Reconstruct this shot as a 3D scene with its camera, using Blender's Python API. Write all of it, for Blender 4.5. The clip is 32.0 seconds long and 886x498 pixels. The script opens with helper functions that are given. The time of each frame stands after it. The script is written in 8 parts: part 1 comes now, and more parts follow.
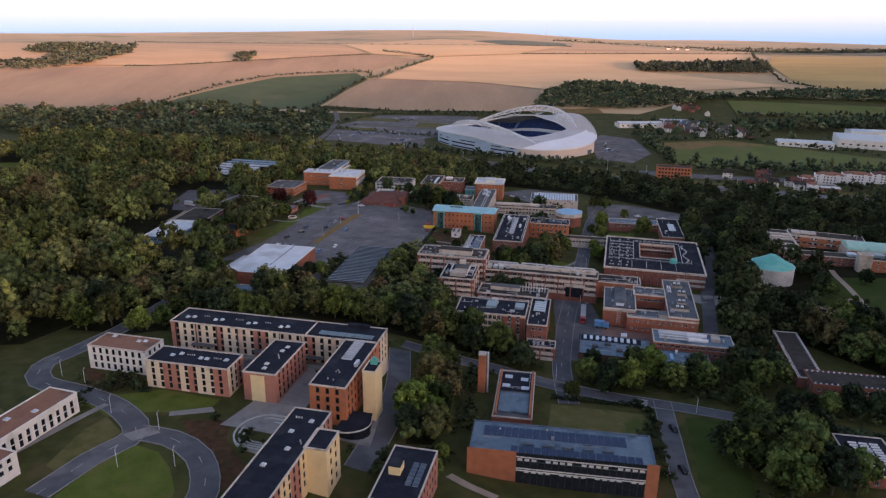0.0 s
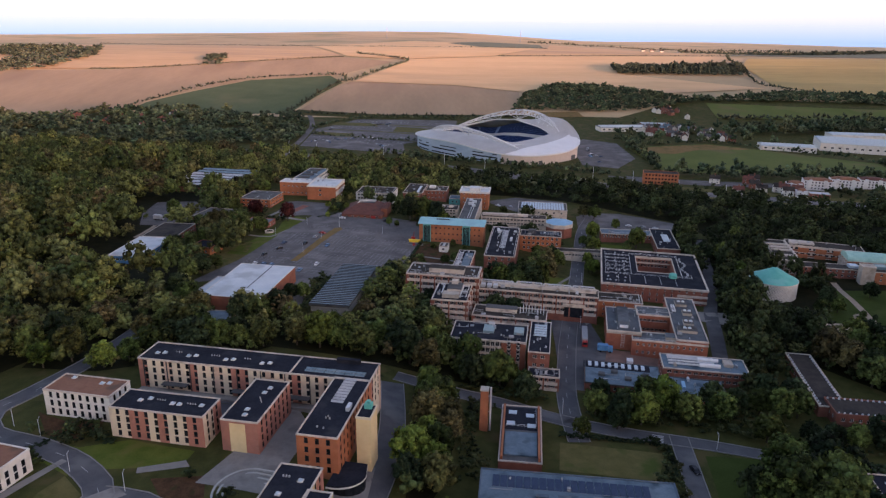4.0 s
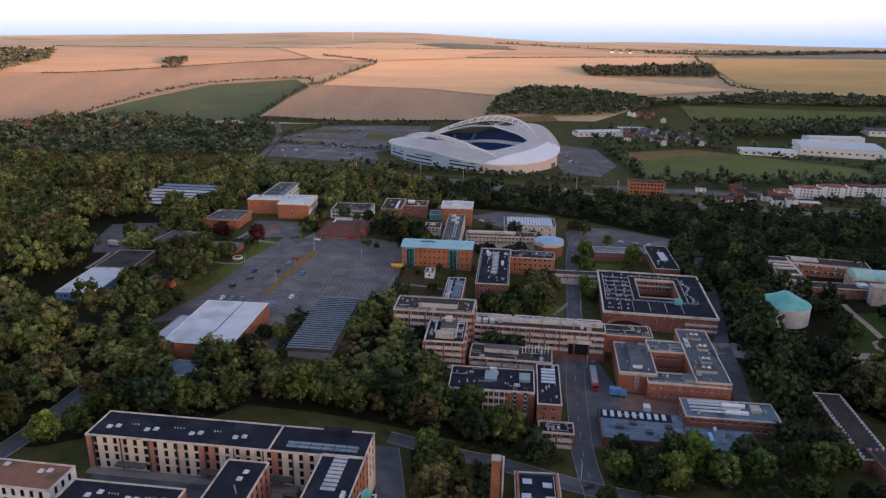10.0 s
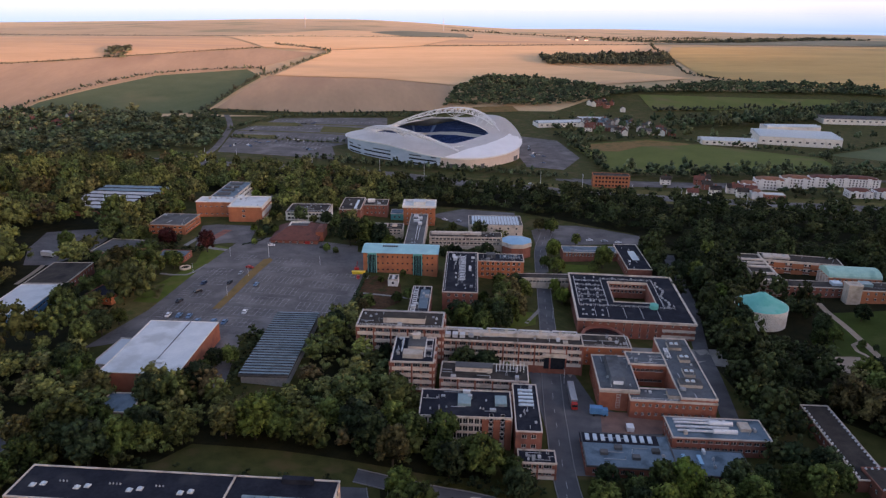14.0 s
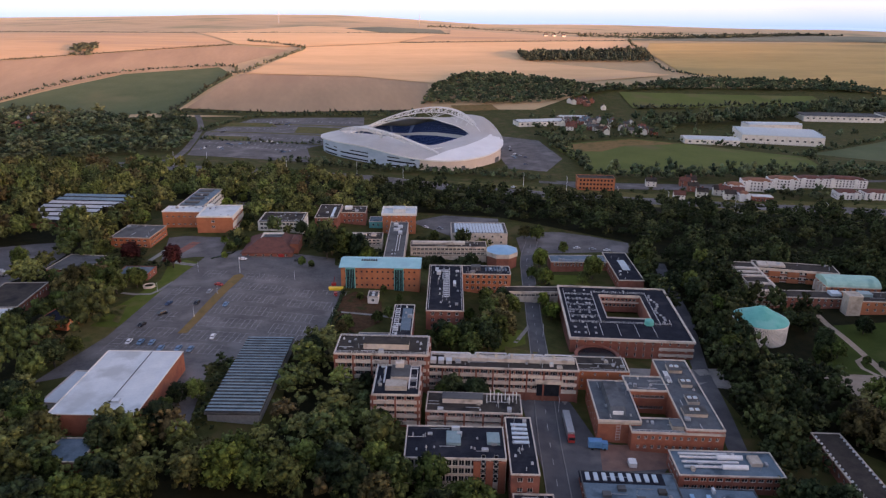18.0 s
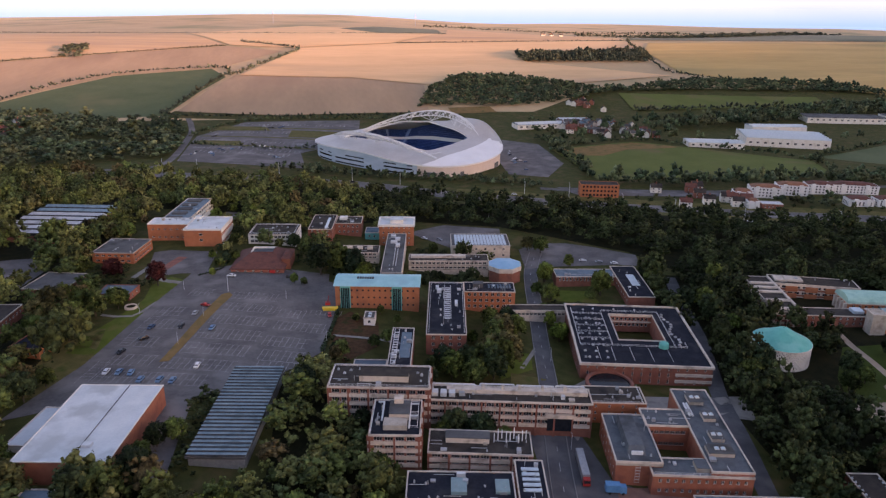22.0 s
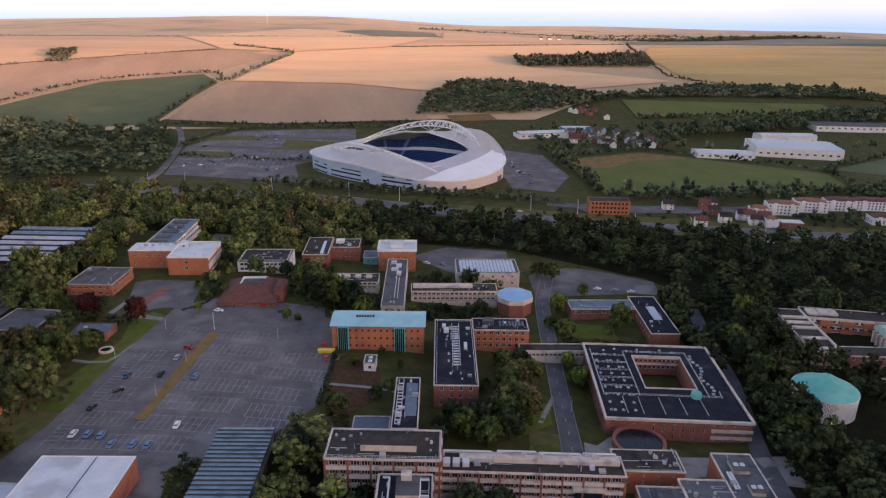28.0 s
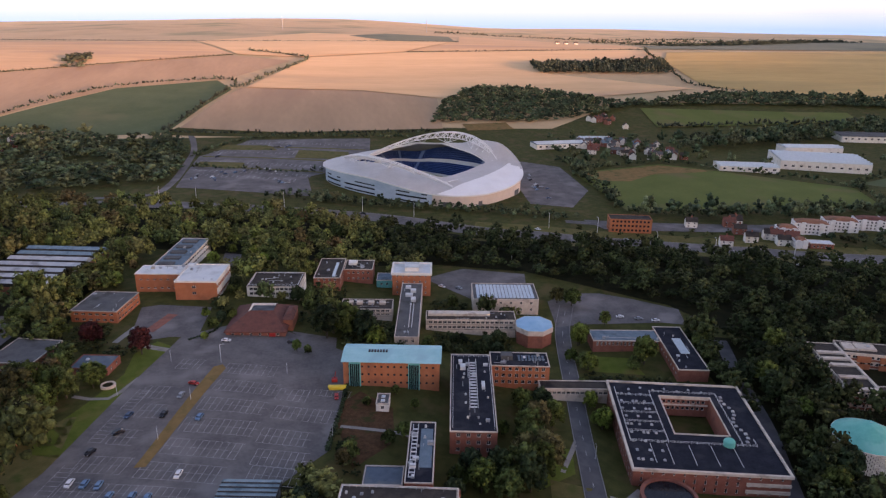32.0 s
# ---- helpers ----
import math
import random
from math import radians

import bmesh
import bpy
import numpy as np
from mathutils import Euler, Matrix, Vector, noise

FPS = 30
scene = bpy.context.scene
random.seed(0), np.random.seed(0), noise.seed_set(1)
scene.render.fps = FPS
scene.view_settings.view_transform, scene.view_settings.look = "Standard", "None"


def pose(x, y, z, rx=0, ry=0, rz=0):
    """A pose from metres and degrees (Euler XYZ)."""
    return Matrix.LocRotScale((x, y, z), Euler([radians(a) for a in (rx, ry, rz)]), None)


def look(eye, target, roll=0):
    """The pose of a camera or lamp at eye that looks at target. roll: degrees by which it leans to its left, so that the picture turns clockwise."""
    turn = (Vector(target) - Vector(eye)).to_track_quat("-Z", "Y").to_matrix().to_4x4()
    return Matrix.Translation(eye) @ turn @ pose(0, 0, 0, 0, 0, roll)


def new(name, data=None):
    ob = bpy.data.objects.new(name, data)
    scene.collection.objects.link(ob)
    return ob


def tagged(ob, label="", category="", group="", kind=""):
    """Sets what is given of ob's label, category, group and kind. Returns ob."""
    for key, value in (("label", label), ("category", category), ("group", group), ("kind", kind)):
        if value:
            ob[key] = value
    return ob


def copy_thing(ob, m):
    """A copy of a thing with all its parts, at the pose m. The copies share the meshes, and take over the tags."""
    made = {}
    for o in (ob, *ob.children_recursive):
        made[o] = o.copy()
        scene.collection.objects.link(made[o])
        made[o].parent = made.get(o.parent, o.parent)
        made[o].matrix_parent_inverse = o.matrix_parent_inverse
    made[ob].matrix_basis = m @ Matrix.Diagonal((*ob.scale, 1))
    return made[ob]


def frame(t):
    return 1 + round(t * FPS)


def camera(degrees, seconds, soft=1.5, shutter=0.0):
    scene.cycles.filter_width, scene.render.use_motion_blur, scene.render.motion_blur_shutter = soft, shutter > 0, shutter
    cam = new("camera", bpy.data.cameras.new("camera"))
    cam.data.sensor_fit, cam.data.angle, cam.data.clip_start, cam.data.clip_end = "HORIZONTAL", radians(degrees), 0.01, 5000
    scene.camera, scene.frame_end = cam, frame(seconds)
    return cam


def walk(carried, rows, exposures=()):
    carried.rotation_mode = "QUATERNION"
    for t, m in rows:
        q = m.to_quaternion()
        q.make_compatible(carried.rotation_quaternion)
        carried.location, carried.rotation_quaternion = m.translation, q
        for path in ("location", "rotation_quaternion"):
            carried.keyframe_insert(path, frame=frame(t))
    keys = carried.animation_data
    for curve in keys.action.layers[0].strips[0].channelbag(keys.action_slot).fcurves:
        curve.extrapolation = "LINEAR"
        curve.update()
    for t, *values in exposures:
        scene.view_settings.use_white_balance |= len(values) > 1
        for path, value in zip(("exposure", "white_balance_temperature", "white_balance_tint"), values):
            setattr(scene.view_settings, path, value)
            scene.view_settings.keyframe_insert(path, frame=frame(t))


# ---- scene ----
cam = camera(65.0, 32.0, soft=1.3)
PATH = [
    (0, (0.0, 0.0, 142.37), (-0.0, 95.0, 111.13), 0.68),
    (1, (-1.97, 6.04, 142.36), (-0.86, 101.08, 111.29), 0.70),
    (2, (-4.08, 12.18, 142.79), (-2.05, 107.2, 111.68), 0.74),
    (3, (-6.04, 18.23, 142.96), (-3.15, 113.24, 111.89), 0.71),
    (4, (-7.83, 24.04, 143.23), (-4.11, 119.04, 112.2), 0.79),
    (5, (-9.74, 29.64, 143.62), (-5.19, 124.6, 112.6), 0.75),
    (6, (-11.52, 35.99, 143.55), (-5.96, 130.9, 112.56), 0.75),
    (7, (-13.13, 42.02, 144.36), (-6.86, 136.88, 113.33), 0.83),
    (8, (-14.24, 47.58, 145.29), (-7.73, 142.43, 114.3), 0.74),
    (9, (-15.4, 53.95, 145.77), (-7.83, 148.74, 114.83), 0.70),
    (10, (-16.61, 59.8, 146.56), (-8.21, 154.5, 115.57), 0.74),
    (11, (-17.26, 65.45, 147.35), (-8.07, 160.07, 116.35), 0.73),
    (11.5, (-17.2, 68.28, 147.6), (-7.3, 162.84, 116.61), 0.71),
    (12, (-17.31, 71.14, 147.79), (-6.55, 165.58, 116.71), 0.69),
    (12.5, (-17.35, 74.22, 148.15), (-5.71, 168.44, 116.73), 0.71),
    (13, (-17.36, 77.22, 148.28), (-4.85, 171.21, 116.51), 0.75),
    (13.5, (-17.44, 80.25, 148.5), (-4.01, 173.97, 116.3), 0.78),
    (14, (-17.3, 83.27, 148.55), (-3.03, 176.74, 115.97), 0.78),
    (14.5, (-16.8, 86.29, 148.9), (-1.72, 179.49, 115.94), 0.81),
    (15, (-16.74, 89.31, 149.29), (-0.76, 182.33, 116.25), 0.78),
    (15.5, (-16.64, 92.38, 149.63), (0.16, 185.25, 116.56), 0.84),
    (16.5, (-16.44, 97.93, 149.97), (0.87, 190.7, 116.88), 0.82),
    (17.5, (-16.24, 103.28, 150.18), (1.07, 196.04, 117.07), 0.77),
    (18, (-16.15, 106.06, 150.32), (1.2, 198.8, 117.18), 0.78),
    (19, (-16.04, 111.33, 150.71), (1.48, 204.01, 117.51), 0.77),
    (20, (-15.34, 116.62, 150.85), (2.25, 209.31, 117.68), 0.70),
    (21, (-15.1, 121.73, 151.39), (2.67, 214.35, 118.16), 0.68),
    (22, (-14.32, 127.99, 151.67), (3.58, 220.59, 118.42), 0.70),
    (23, (-13.93, 134.09, 152.0), (4.1, 226.66, 118.75), 0.70),
    (24, (-13.73, 140.06, 152.14), (4.43, 232.62, 118.93), 0.71),
    (25, (-13.58, 145.45, 152.51), (4.7, 238.0, 119.33), 0.75),
    (26, (-13.58, 151.17, 152.99), (4.81, 243.69, 119.79), 0.72),
    (27, (-13.69, 156.6, 154.15), (4.77, 249.09, 120.9), 0.70),
    (28, (-13.57, 161.51, 155.99), (5.05, 254.02, 122.89), 0.82),
    (29, (-13.32, 166.17, 157.87), (5.03, 258.75, 124.8), 0.81),
    (30, (-12.79, 170.87, 159.68), (5.42, 263.49, 126.64), 0.84),
    (31, (-12.06, 175.21, 161.67), (5.47, 267.95, 128.62), 0.80),
    (32, (-11.78, 179.6, 163.42), (4.95, 272.51, 130.46), 0.83),
]
walk(cam, [(t, look(eye, target, roll)) for t, eye, target, roll in PATH], exposures=((0.0, 1.83, 7050, 39), (13.0, 1.87, 7100, 40), (18.0, 2.0, 7350, 43), (32.0, 1.98, 7350, 43)))

# ---- sky, sun ----
SUN_EL, SUN_AZ = 4.6, 138.0  # degrees; azimuth clockwise from +y
world = bpy.data.worlds.new("world")
scene.world = world
world.use_nodes = True
wn = world.node_tree
sky = wn.nodes.new("ShaderNodeTexSky")
sky.sky_type = "NISHITA"
sky.sun_disc = False
sky.sun_elevation = radians(SUN_EL)
sky.sun_rotation = radians(SUN_AZ)
sky.air_density, sky.dust_density, sky.ozone_density = 1.0, 1.0, 1.6
wn.links.new(sky.outputs[0], wn.nodes["Background"].inputs[0])
wn.nodes["Background"].inputs[1].default_value = 0.15
sun = new("sun", bpy.data.lights.new("sun", "SUN"))
sun.data.energy, sun.data.angle, sun.data.color = 2.75, radians(2.0), (1.0, 0.68, 0.47)
sx, sy = math.sin(radians(SUN_AZ)), math.cos(radians(SUN_AZ))
sun.matrix_world = look((sx * 900, sy * 900, 900 * math.tan(radians(SUN_EL))), (0, 0, 0))


# ---- materials ----
def shade(name, a, b, size=3.0, rough=0.85, metal=0.0, bump=0.0, fine=0.25, c=None, vary=0.0, island=0.0, spec=0.3, stretch=None):
    """A procedural surface: colours a and b mixed by coarse and fine noise, with stains of c; vary: each object's own tone."""
    m = bpy.data.materials.new(name)
    m.use_nodes = True
    n, k = m.node_tree.nodes, m.node_tree.links
    out = n["Principled BSDF"]
    geo = n.new("ShaderNodeNewGeometry")
    where = geo.outputs["Position"]
    if stretch:
        mp = n.new("ShaderNodeMapping")
        mp.inputs["Scale"].default_value = stretch
        mp.inputs["Rotation"].default_value = (0, 0, radians(12))
        k.new(where, mp.inputs[0])
        where = mp.outputs[0]
    n1, n2 = n.new("ShaderNodeTexNoise"), n.new("ShaderNodeTexNoise")
    for tex, sc in ((n1, 1.0 / size), (n2, 1.0 / (size * fine))):
        tex.inputs["Scale"].default_value = sc
        tex.inputs["Detail"].default_value = 5
        k.new(where, tex.inputs["Vector"])
    add = n.new("ShaderNodeMath")
    add.operation = "MULTIPLY_ADD"
    k.new(n2.outputs[0], add.inputs[0])
    add.inputs[1].default_value = 0.55
    k.new(n1.outputs[0], add.inputs[2])
    ramp = n.new("ShaderNodeMapRange")
    ramp.inputs[1].default_value, ramp.inputs[2].default_value = 0.52, 1.02
    k.new(add.outputs[0], ramp.inputs[0])
    mix = n.new("ShaderNodeMix")
    mix.data_type = "RGBA"
    mix.inputs[6].default_value, mix.inputs[7].default_value = (*a, 1), (*b, 1)
    k.new(ramp.outputs[0], mix.inputs[0])
    col = mix.outputs[2]
    if c:
        n3, r3, m3 = n.new("ShaderNodeTexNoise"), n.new("ShaderNodeMapRange"), n.new("ShaderNodeMix")
        n3.inputs["Scale"].default_value, n3.inputs["Detail"].default_value = 0.45 / size, 4
        k.new(where, n3.inputs["Vector"])
        r3.inputs[1].default_value, r3.inputs[2].default_value = 0.54, 0.68
        k.new(n3.outputs[0], r3.inputs[0])
        m3.data_type = "RGBA"
        k.new(r3.outputs[0], m3.inputs[0])
        k.new(col, m3.inputs[6])
        m3.inputs[7].default_value = (*c, 1)
        col = m3.outputs[2]
    for amount, node, socket in ((vary, "ShaderNodeObjectInfo", "Random"), (island, "ShaderNodeNewGeometry", "Random Per Island")):
        if amount:
            src, hsv, mr = n.new(node), n.new("ShaderNodeHueSaturation"), n.new("ShaderNodeMapRange")
            mr.inputs[3].default_value, mr.inputs[4].default_value = 1 - amount, 1 + amount
            k.new(src.outputs[socket], mr.inputs[0])
            k.new(mr.outputs[0], hsv.inputs["Value"])
            hue = n.new("ShaderNodeMapRange")
            hue.inputs[3].default_value, hue.inputs[4].default_value = 0.5 + 0.04 * amount, 0.5 - 0.05 * amount
            k.new(src.outputs[socket], hue.inputs[0])
            k.new(hue.outputs[0], hsv.inputs["Hue"])
            k.new(col, hsv.inputs["Color"])
            col = hsv.outputs[0]
    k.new(col, out.inputs["Base Color"])
    out.inputs["Roughness"].default_value = rough
    out.inputs["Metallic"].default_value = metal
    out.inputs["Specular IOR Level"].default_value = spec
    if bump:
        bp = n.new("ShaderNodeBump")
        bp.inputs["Strength"].default_value = bump
        bp.inputs["Distance"].default_value = size * fine
        k.new(n2.outputs[0], bp.inputs["Height"])
        k.new(bp.outputs[0], out.inputs["Normal"])
    return m


grass = shade("grass", (0.042, 0.05, 0.015), (0.092, 0.088, 0.028), 5, c=(0.108, 0.084, 0.034), bump=0.3, fine=0.06, spec=0.06)
rough_grass = shade("rough_grass", (0.1, 0.094, 0.03), (0.175, 0.14, 0.055), 4, c=(0.075, 0.095, 0.024), bump=0.4, fine=0.08, spec=0.05)
park_grass = shade("park_grass", (0.034, 0.056, 0.011), (0.055, 0.078, 0.018), 8, c=(0.075, 0.088, 0.026), fine=0.1, bump=0.2, spec=0.05)
lawn = shade("lawn", (0.074, 0.108, 0.017), (0.125, 0.145, 0.03), 5, c=(0.15, 0.13, 0.04), fine=0.12, bump=0.2, spec=0.05)
pitch_turf = shade("pitch_turf", (0.1, 0.128, 0.034), (0.138, 0.158, 0.046), 30, c=(0.165, 0.14, 0.06), fine=0.1, spec=0.05)
# near-black: the shade under the trees is put into this colour
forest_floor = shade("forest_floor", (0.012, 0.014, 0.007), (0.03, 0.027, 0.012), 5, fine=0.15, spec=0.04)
asphalt = shade("asphalt", (0.085, 0.085, 0.09), (0.135, 0.132, 0.136), 5, c=(0.165, 0.158, 0.156), fine=0.06, rough=0.9, spec=0.12)
tarmac_worn = shade("tarmac_worn", (0.105, 0.096, 0.094), (0.185, 0.168, 0.162), 9, c=(0.225, 0.204, 0.196), fine=0.14, rough=0.9, spec=0.12)
paving = shade("paving", (0.24, 0.22, 0.2), (0.32, 0.29, 0.26), 3, fine=0.2, c=(0.2, 0.18, 0.165), spec=0.12)
bay_paint = shade("bay_paint", (0.24, 0.23, 0.225), (0.44, 0.42, 0.41), 2.5, fine=0.3, c=(0.17, 0.158, 0.152))
paint_white = shade("paint_white", (0.42, 0.42, 0.41), (0.6, 0.6, 0.58), 1, fine=0.3)
kerb_pale = shade("kerb_pale", (0.42, 0.4, 0.36), (0.56, 0.53, 0.48), 2, fine=0.2)
kerb_stone = shade("kerb_stone", (0.2, 0.19, 0.18), (0.3, 0.28, 0.26), 2)
straw = shade("straw", (0.58, 0.345, 0.18), (0.71, 0.445, 0.235), 60, c=(0.52, 0.32, 0.19), fine=0.12, stretch=(0.3, 1.6, 1))
straw_pale = shade("straw_pale", (0.7, 0.425, 0.215), (0.85, 0.54, 0.285), 90, c=(0.58, 0.36, 0.21), fine=0.12, stretch=(0.3, 1.6, 1))
straw_brown = shade("straw_brown", (0.39, 0.245, 0.14), (0.48, 0.305, 0.175), 70, c=(0.36, 0.22, 0.13), fine=0.12, stretch=(1.4, 0.3, 1))
ochre = shade("ochre", (0.5, 0.31, 0.105), (0.63, 0.4, 0.145), 90, c=(0.38, 0.27, 0.1), fine=0.12, stretch=(0.3, 1.4, 1))
meadow = shade("meadow", (0.088, 0.118, 0.058), (0.126, 0.15, 0.076), 40, c=(0.15, 0.155, 0.08), fine=0.1, spec=0.05)
down_grass = shade("down_grass", (0.48, 0.32, 0.175), (0.6, 0.41, 0.225), 110, c=(0.3, 0.26, 0.13), fine=0.15)
brick = shade("brick", (0.25, 0.088, 0.06), (0.34, 0.13, 0.09), 2.5, fine=0.12, c=(0.2, 0.085, 0.066), bump=0.15)
brick_orange = shade("brick_orange", (0.4, 0.135, 0.065), (0.5, 0.18, 0.088), 2.5, fine=0.12, c=(0.34, 0.125, 0.07), bump=0.15)
rose = shade("rose", (0.6, 0.41, 0.3), (0.68, 0.48, 0.36), 2.2, fine=0.25, c=(0.52, 0.34, 0.25))
brick_red = shade("brick_red", (0.3, 0.098, 0.058), (0.4, 0.14, 0.082), 2.2, fine=0.14, c=(0.26, 0.09, 0.06), bump=0.15)
roof_kit = shade("roof_kit", (0.3, 0.31, 0.32), (0.44, 0.45, 0.46), 1.0, rough=0.5, vary=0.3)
terracotta = shade("terracotta", (0.42, 0.17, 0.12), (0.5, 0.215, 0.155), 2.0, fine=0.2, c=(0.36, 0.155, 0.115))
cream = shade("cream", (0.68, 0.55, 0.4), (0.76, 0.63, 0.47), 2.5, fine=0.3, c=(0.6, 0.48, 0.35))
cream_yellow = shade("cream_yellow", (0.78, 0.58, 0.31), (0.84, 0.65, 0.37), 2.5, fine=0.3, c=(0.72, 0.54, 0.3))
render_white = shade("render_white", (0.75, 0.7, 0.63), (0.83, 0.79, 0.73), 2.5, fine=0.3, c=(0.66, 0.6, 0.52))
concrete = shade("concrete", (0.4, 0.34, 0.28), (0.52, 0.45, 0.38), 2.2, fine=0.25, c=(0.3, 0.25, 0.2), bump=0.1)
concrete_pale = shade("concrete_pale", (0.54, 0.45, 0.375), (0.7, 0.6, 0.51), 2.0, fine=0.2, c=(0.36, 0.29, 0.24))
white_paint = shade("white_paint", (0.74, 0.72, 0.7), (0.84, 0.82, 0.8), 2.5, fine=0.3, c=(0.68, 0.65, 0.62))
stone_wall = shade("stone_wall", (0.4, 0.36, 0.3), (0.5, 0.45, 0.38), 1.0, bump=0.3)
roof_dark = shade("roof_dark", (0.016, 0.018, 0.026), (0.032, 0.035, 0.046), 4, c=(0.046, 0.047, 0.054), fine=0.2, rough=0.95, spec=0.05)
roof_grey = shade("roof_grey", (0.09, 0.092, 0.095), (0.135, 0.132, 0.13), 5, c=(0.065, 0.063, 0.06), fine=0.2, spec=0.15)
roof_slate = shade("roof_slate", (0.085, 0.098, 0.112), (0.14, 0.153, 0.165), 4, c=(0.06, 0.065, 0.07), fine=0.2, spec=0.15)
brown_bed = shade("brown_bed", (0.06, 0.032, 0.018), (0.13, 0.066, 0.034), 2.0, fine=0.3, c=(0.05, 0.05, 0.018), bump=0.5, spec=0.05)
roof_brown = shade("roof_brown", (0.25, 0.105, 0.062), (0.33, 0.145, 0.085), 3, fine=0.2, c=(0.16, 0.09, 0.06))
roof_mossy = shade("roof_mossy", (0.045, 0.038, 0.034), (0.08, 0.066, 0.056), 3, fine=0.2, c=(0.028, 0.026, 0.026), spec=0.1)
roof_white = shade("roof_white", (0.55, 0.585, 0.6), (0.68, 0.7, 0.7), 5, c=(0.46, 0.48, 0.48), fine=0.15, rough=0.6)
roof_blue = shade("roof_blue", (0.09, 0.145, 0.185), (0.155, 0.22, 0.265), 3, c=(0.05, 0.085, 0.11), fine=0.2, rough=0.7, spec=0.2)
roof_steel = shade("roof_steel", (0.065, 0.1, 0.135), (0.115, 0.155, 0.195), 3, c=(0.17, 0.185, 0.19), fine=0.2, rough=0.6, spec=0.2)
shed_blue = shade("shed_blue", (0.12, 0.2, 0.235), (0.22, 0.31, 0.35), 2.5, c=(0.07, 0.13, 0.155), fine=0.2, rough=0.6)
shed_pale = shade("shed_pale", (0.42, 0.42, 0.42), (0.56, 0.56, 0.56), 4, c=(0.26, 0.26, 0.26), fine=0.2, rough=0.7)
tile_red = shade("tile_red", (0.13, 0.05, 0.04), (0.195, 0.075, 0.055), 2, fine=0.15, c=(0.105, 0.045, 0.038))
copper_teal = shade("copper_teal", (0.06, 0.4, 0.34), (0.11, 0.5, 0.43), 3, c=(0.15, 0.5, 0.44), fine=0.2, rough=0.6)
copper_pale = shade("copper_pale", (0.26, 0.5, 0.42), (0.38, 0.62, 0.53), 3, c=(0.2, 0.42, 0.36), fine=0.2, rough=0.6)
teal_roof = shade("teal_roof", (0.24, 0.53, 0.56), (0.33, 0.62, 0.65), 5, c=(0.26, 0.5, 0.55), fine=0.2, rough=0.6)
teal_panel = shade("teal_panel", (0.08, 0.36, 0.34), (0.12, 0.45, 0.42), 1.5, rough=0.4)
sky_blue_roof = shade("sky_blue_roof", (0.2, 0.43, 0.6), (0.27, 0.5, 0.67), 3, rough=0.6)
# roof in two tones: white for the sunlit end, grey for the rest
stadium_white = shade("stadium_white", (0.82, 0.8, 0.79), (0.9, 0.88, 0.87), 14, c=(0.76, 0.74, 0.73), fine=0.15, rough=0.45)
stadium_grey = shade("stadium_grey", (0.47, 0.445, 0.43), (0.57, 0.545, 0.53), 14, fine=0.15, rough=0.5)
cladding = shade("cladding", (0.4, 0.5, 0.6), (0.52, 0.61, 0.71), 10, fine=0.15, rough=0.5, c=(0.36, 0.48, 0.6), stretch=(1, 1, 3))
cladding_buff = shade("cladding_buff", (0.66, 0.54, 0.46), (0.76, 0.64, 0.56), 8, fine=0.2)
cladding_dark = shade("cladding_dark", (0.1, 0.1, 0.105), (0.16, 0.155, 0.15), 4, fine=0.2)
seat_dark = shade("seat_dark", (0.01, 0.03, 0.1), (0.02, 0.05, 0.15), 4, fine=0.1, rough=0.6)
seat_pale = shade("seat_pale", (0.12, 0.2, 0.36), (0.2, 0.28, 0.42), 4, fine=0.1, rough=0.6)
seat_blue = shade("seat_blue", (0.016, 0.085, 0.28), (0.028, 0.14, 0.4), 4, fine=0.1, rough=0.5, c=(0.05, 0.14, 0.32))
steel = shade("steel", (0.72, 0.71, 0.7), (0.84, 0.83, 0.82), 2, rough=0.5)
metal_grey = shade("metal_grey", (0.3, 0.31, 0.32), (0.42, 0.43, 0.44), 1.0, rough=0.5, metal=0.4)
duct = shade("duct", (0.55, 0.56, 0.57), (0.68, 0.69, 0.7), 1.0, rough=0.45, metal=0.2)
dark_metal = shade("dark_metal", (0.03, 0.032, 0.035), (0.06, 0.06, 0.065), 1.0, rough=0.5)
solar = shade("solar", (0.022, 0.042, 0.085), (0.04, 0.068, 0.125), 1.2, rough=0.25, spec=0.6)
skylight = shade("skylight", (0.42, 0.52, 0.58), (0.55, 0.64, 0.7), 1.5, rough=0.3, spec=0.6)
hatch_glass = shade("hatch_glass", (0.17, 0.27, 0.28), (0.24, 0.34, 0.35), 1.5, rough=0.3)
paving_red = shade("paving_red", (0.2, 0.11, 0.085), (0.27, 0.155, 0.12), 3, fine=0.2, c=(0.16, 0.1, 0.085))
sand = shade("sand", (0.33, 0.25, 0.185), (0.43, 0.33, 0.25), 4, fine=0.2, c=(0.3, 0.22, 0.16), spec=0.12)
glass = shade("window_glass", (0.012, 0.014, 0.018), (0.03, 0.033, 0.038), 2.0, rough=0.15, spec=0.3, vary=0.5)
glass_dark = shade("glass_dark", (0.008, 0.01, 0.014), (0.02, 0.022, 0.028), 2.0, rough=0.15, spec=0.3, vary=0.5)
frame_white = shade("frame_white", (0.6, 0.58, 0.55), (0.7, 0.68, 0.65), 1.0)
bark = shade("bark", (0.05, 0.04, 0.03), (0.09, 0.07, 0.05), 0.5, bump=0.3)
down_green = shade("down_green", (0.15, 0.155, 0.095), (0.21, 0.205, 0.125), 120, c=(0.1, 0.12, 0.075), fine=0.15)


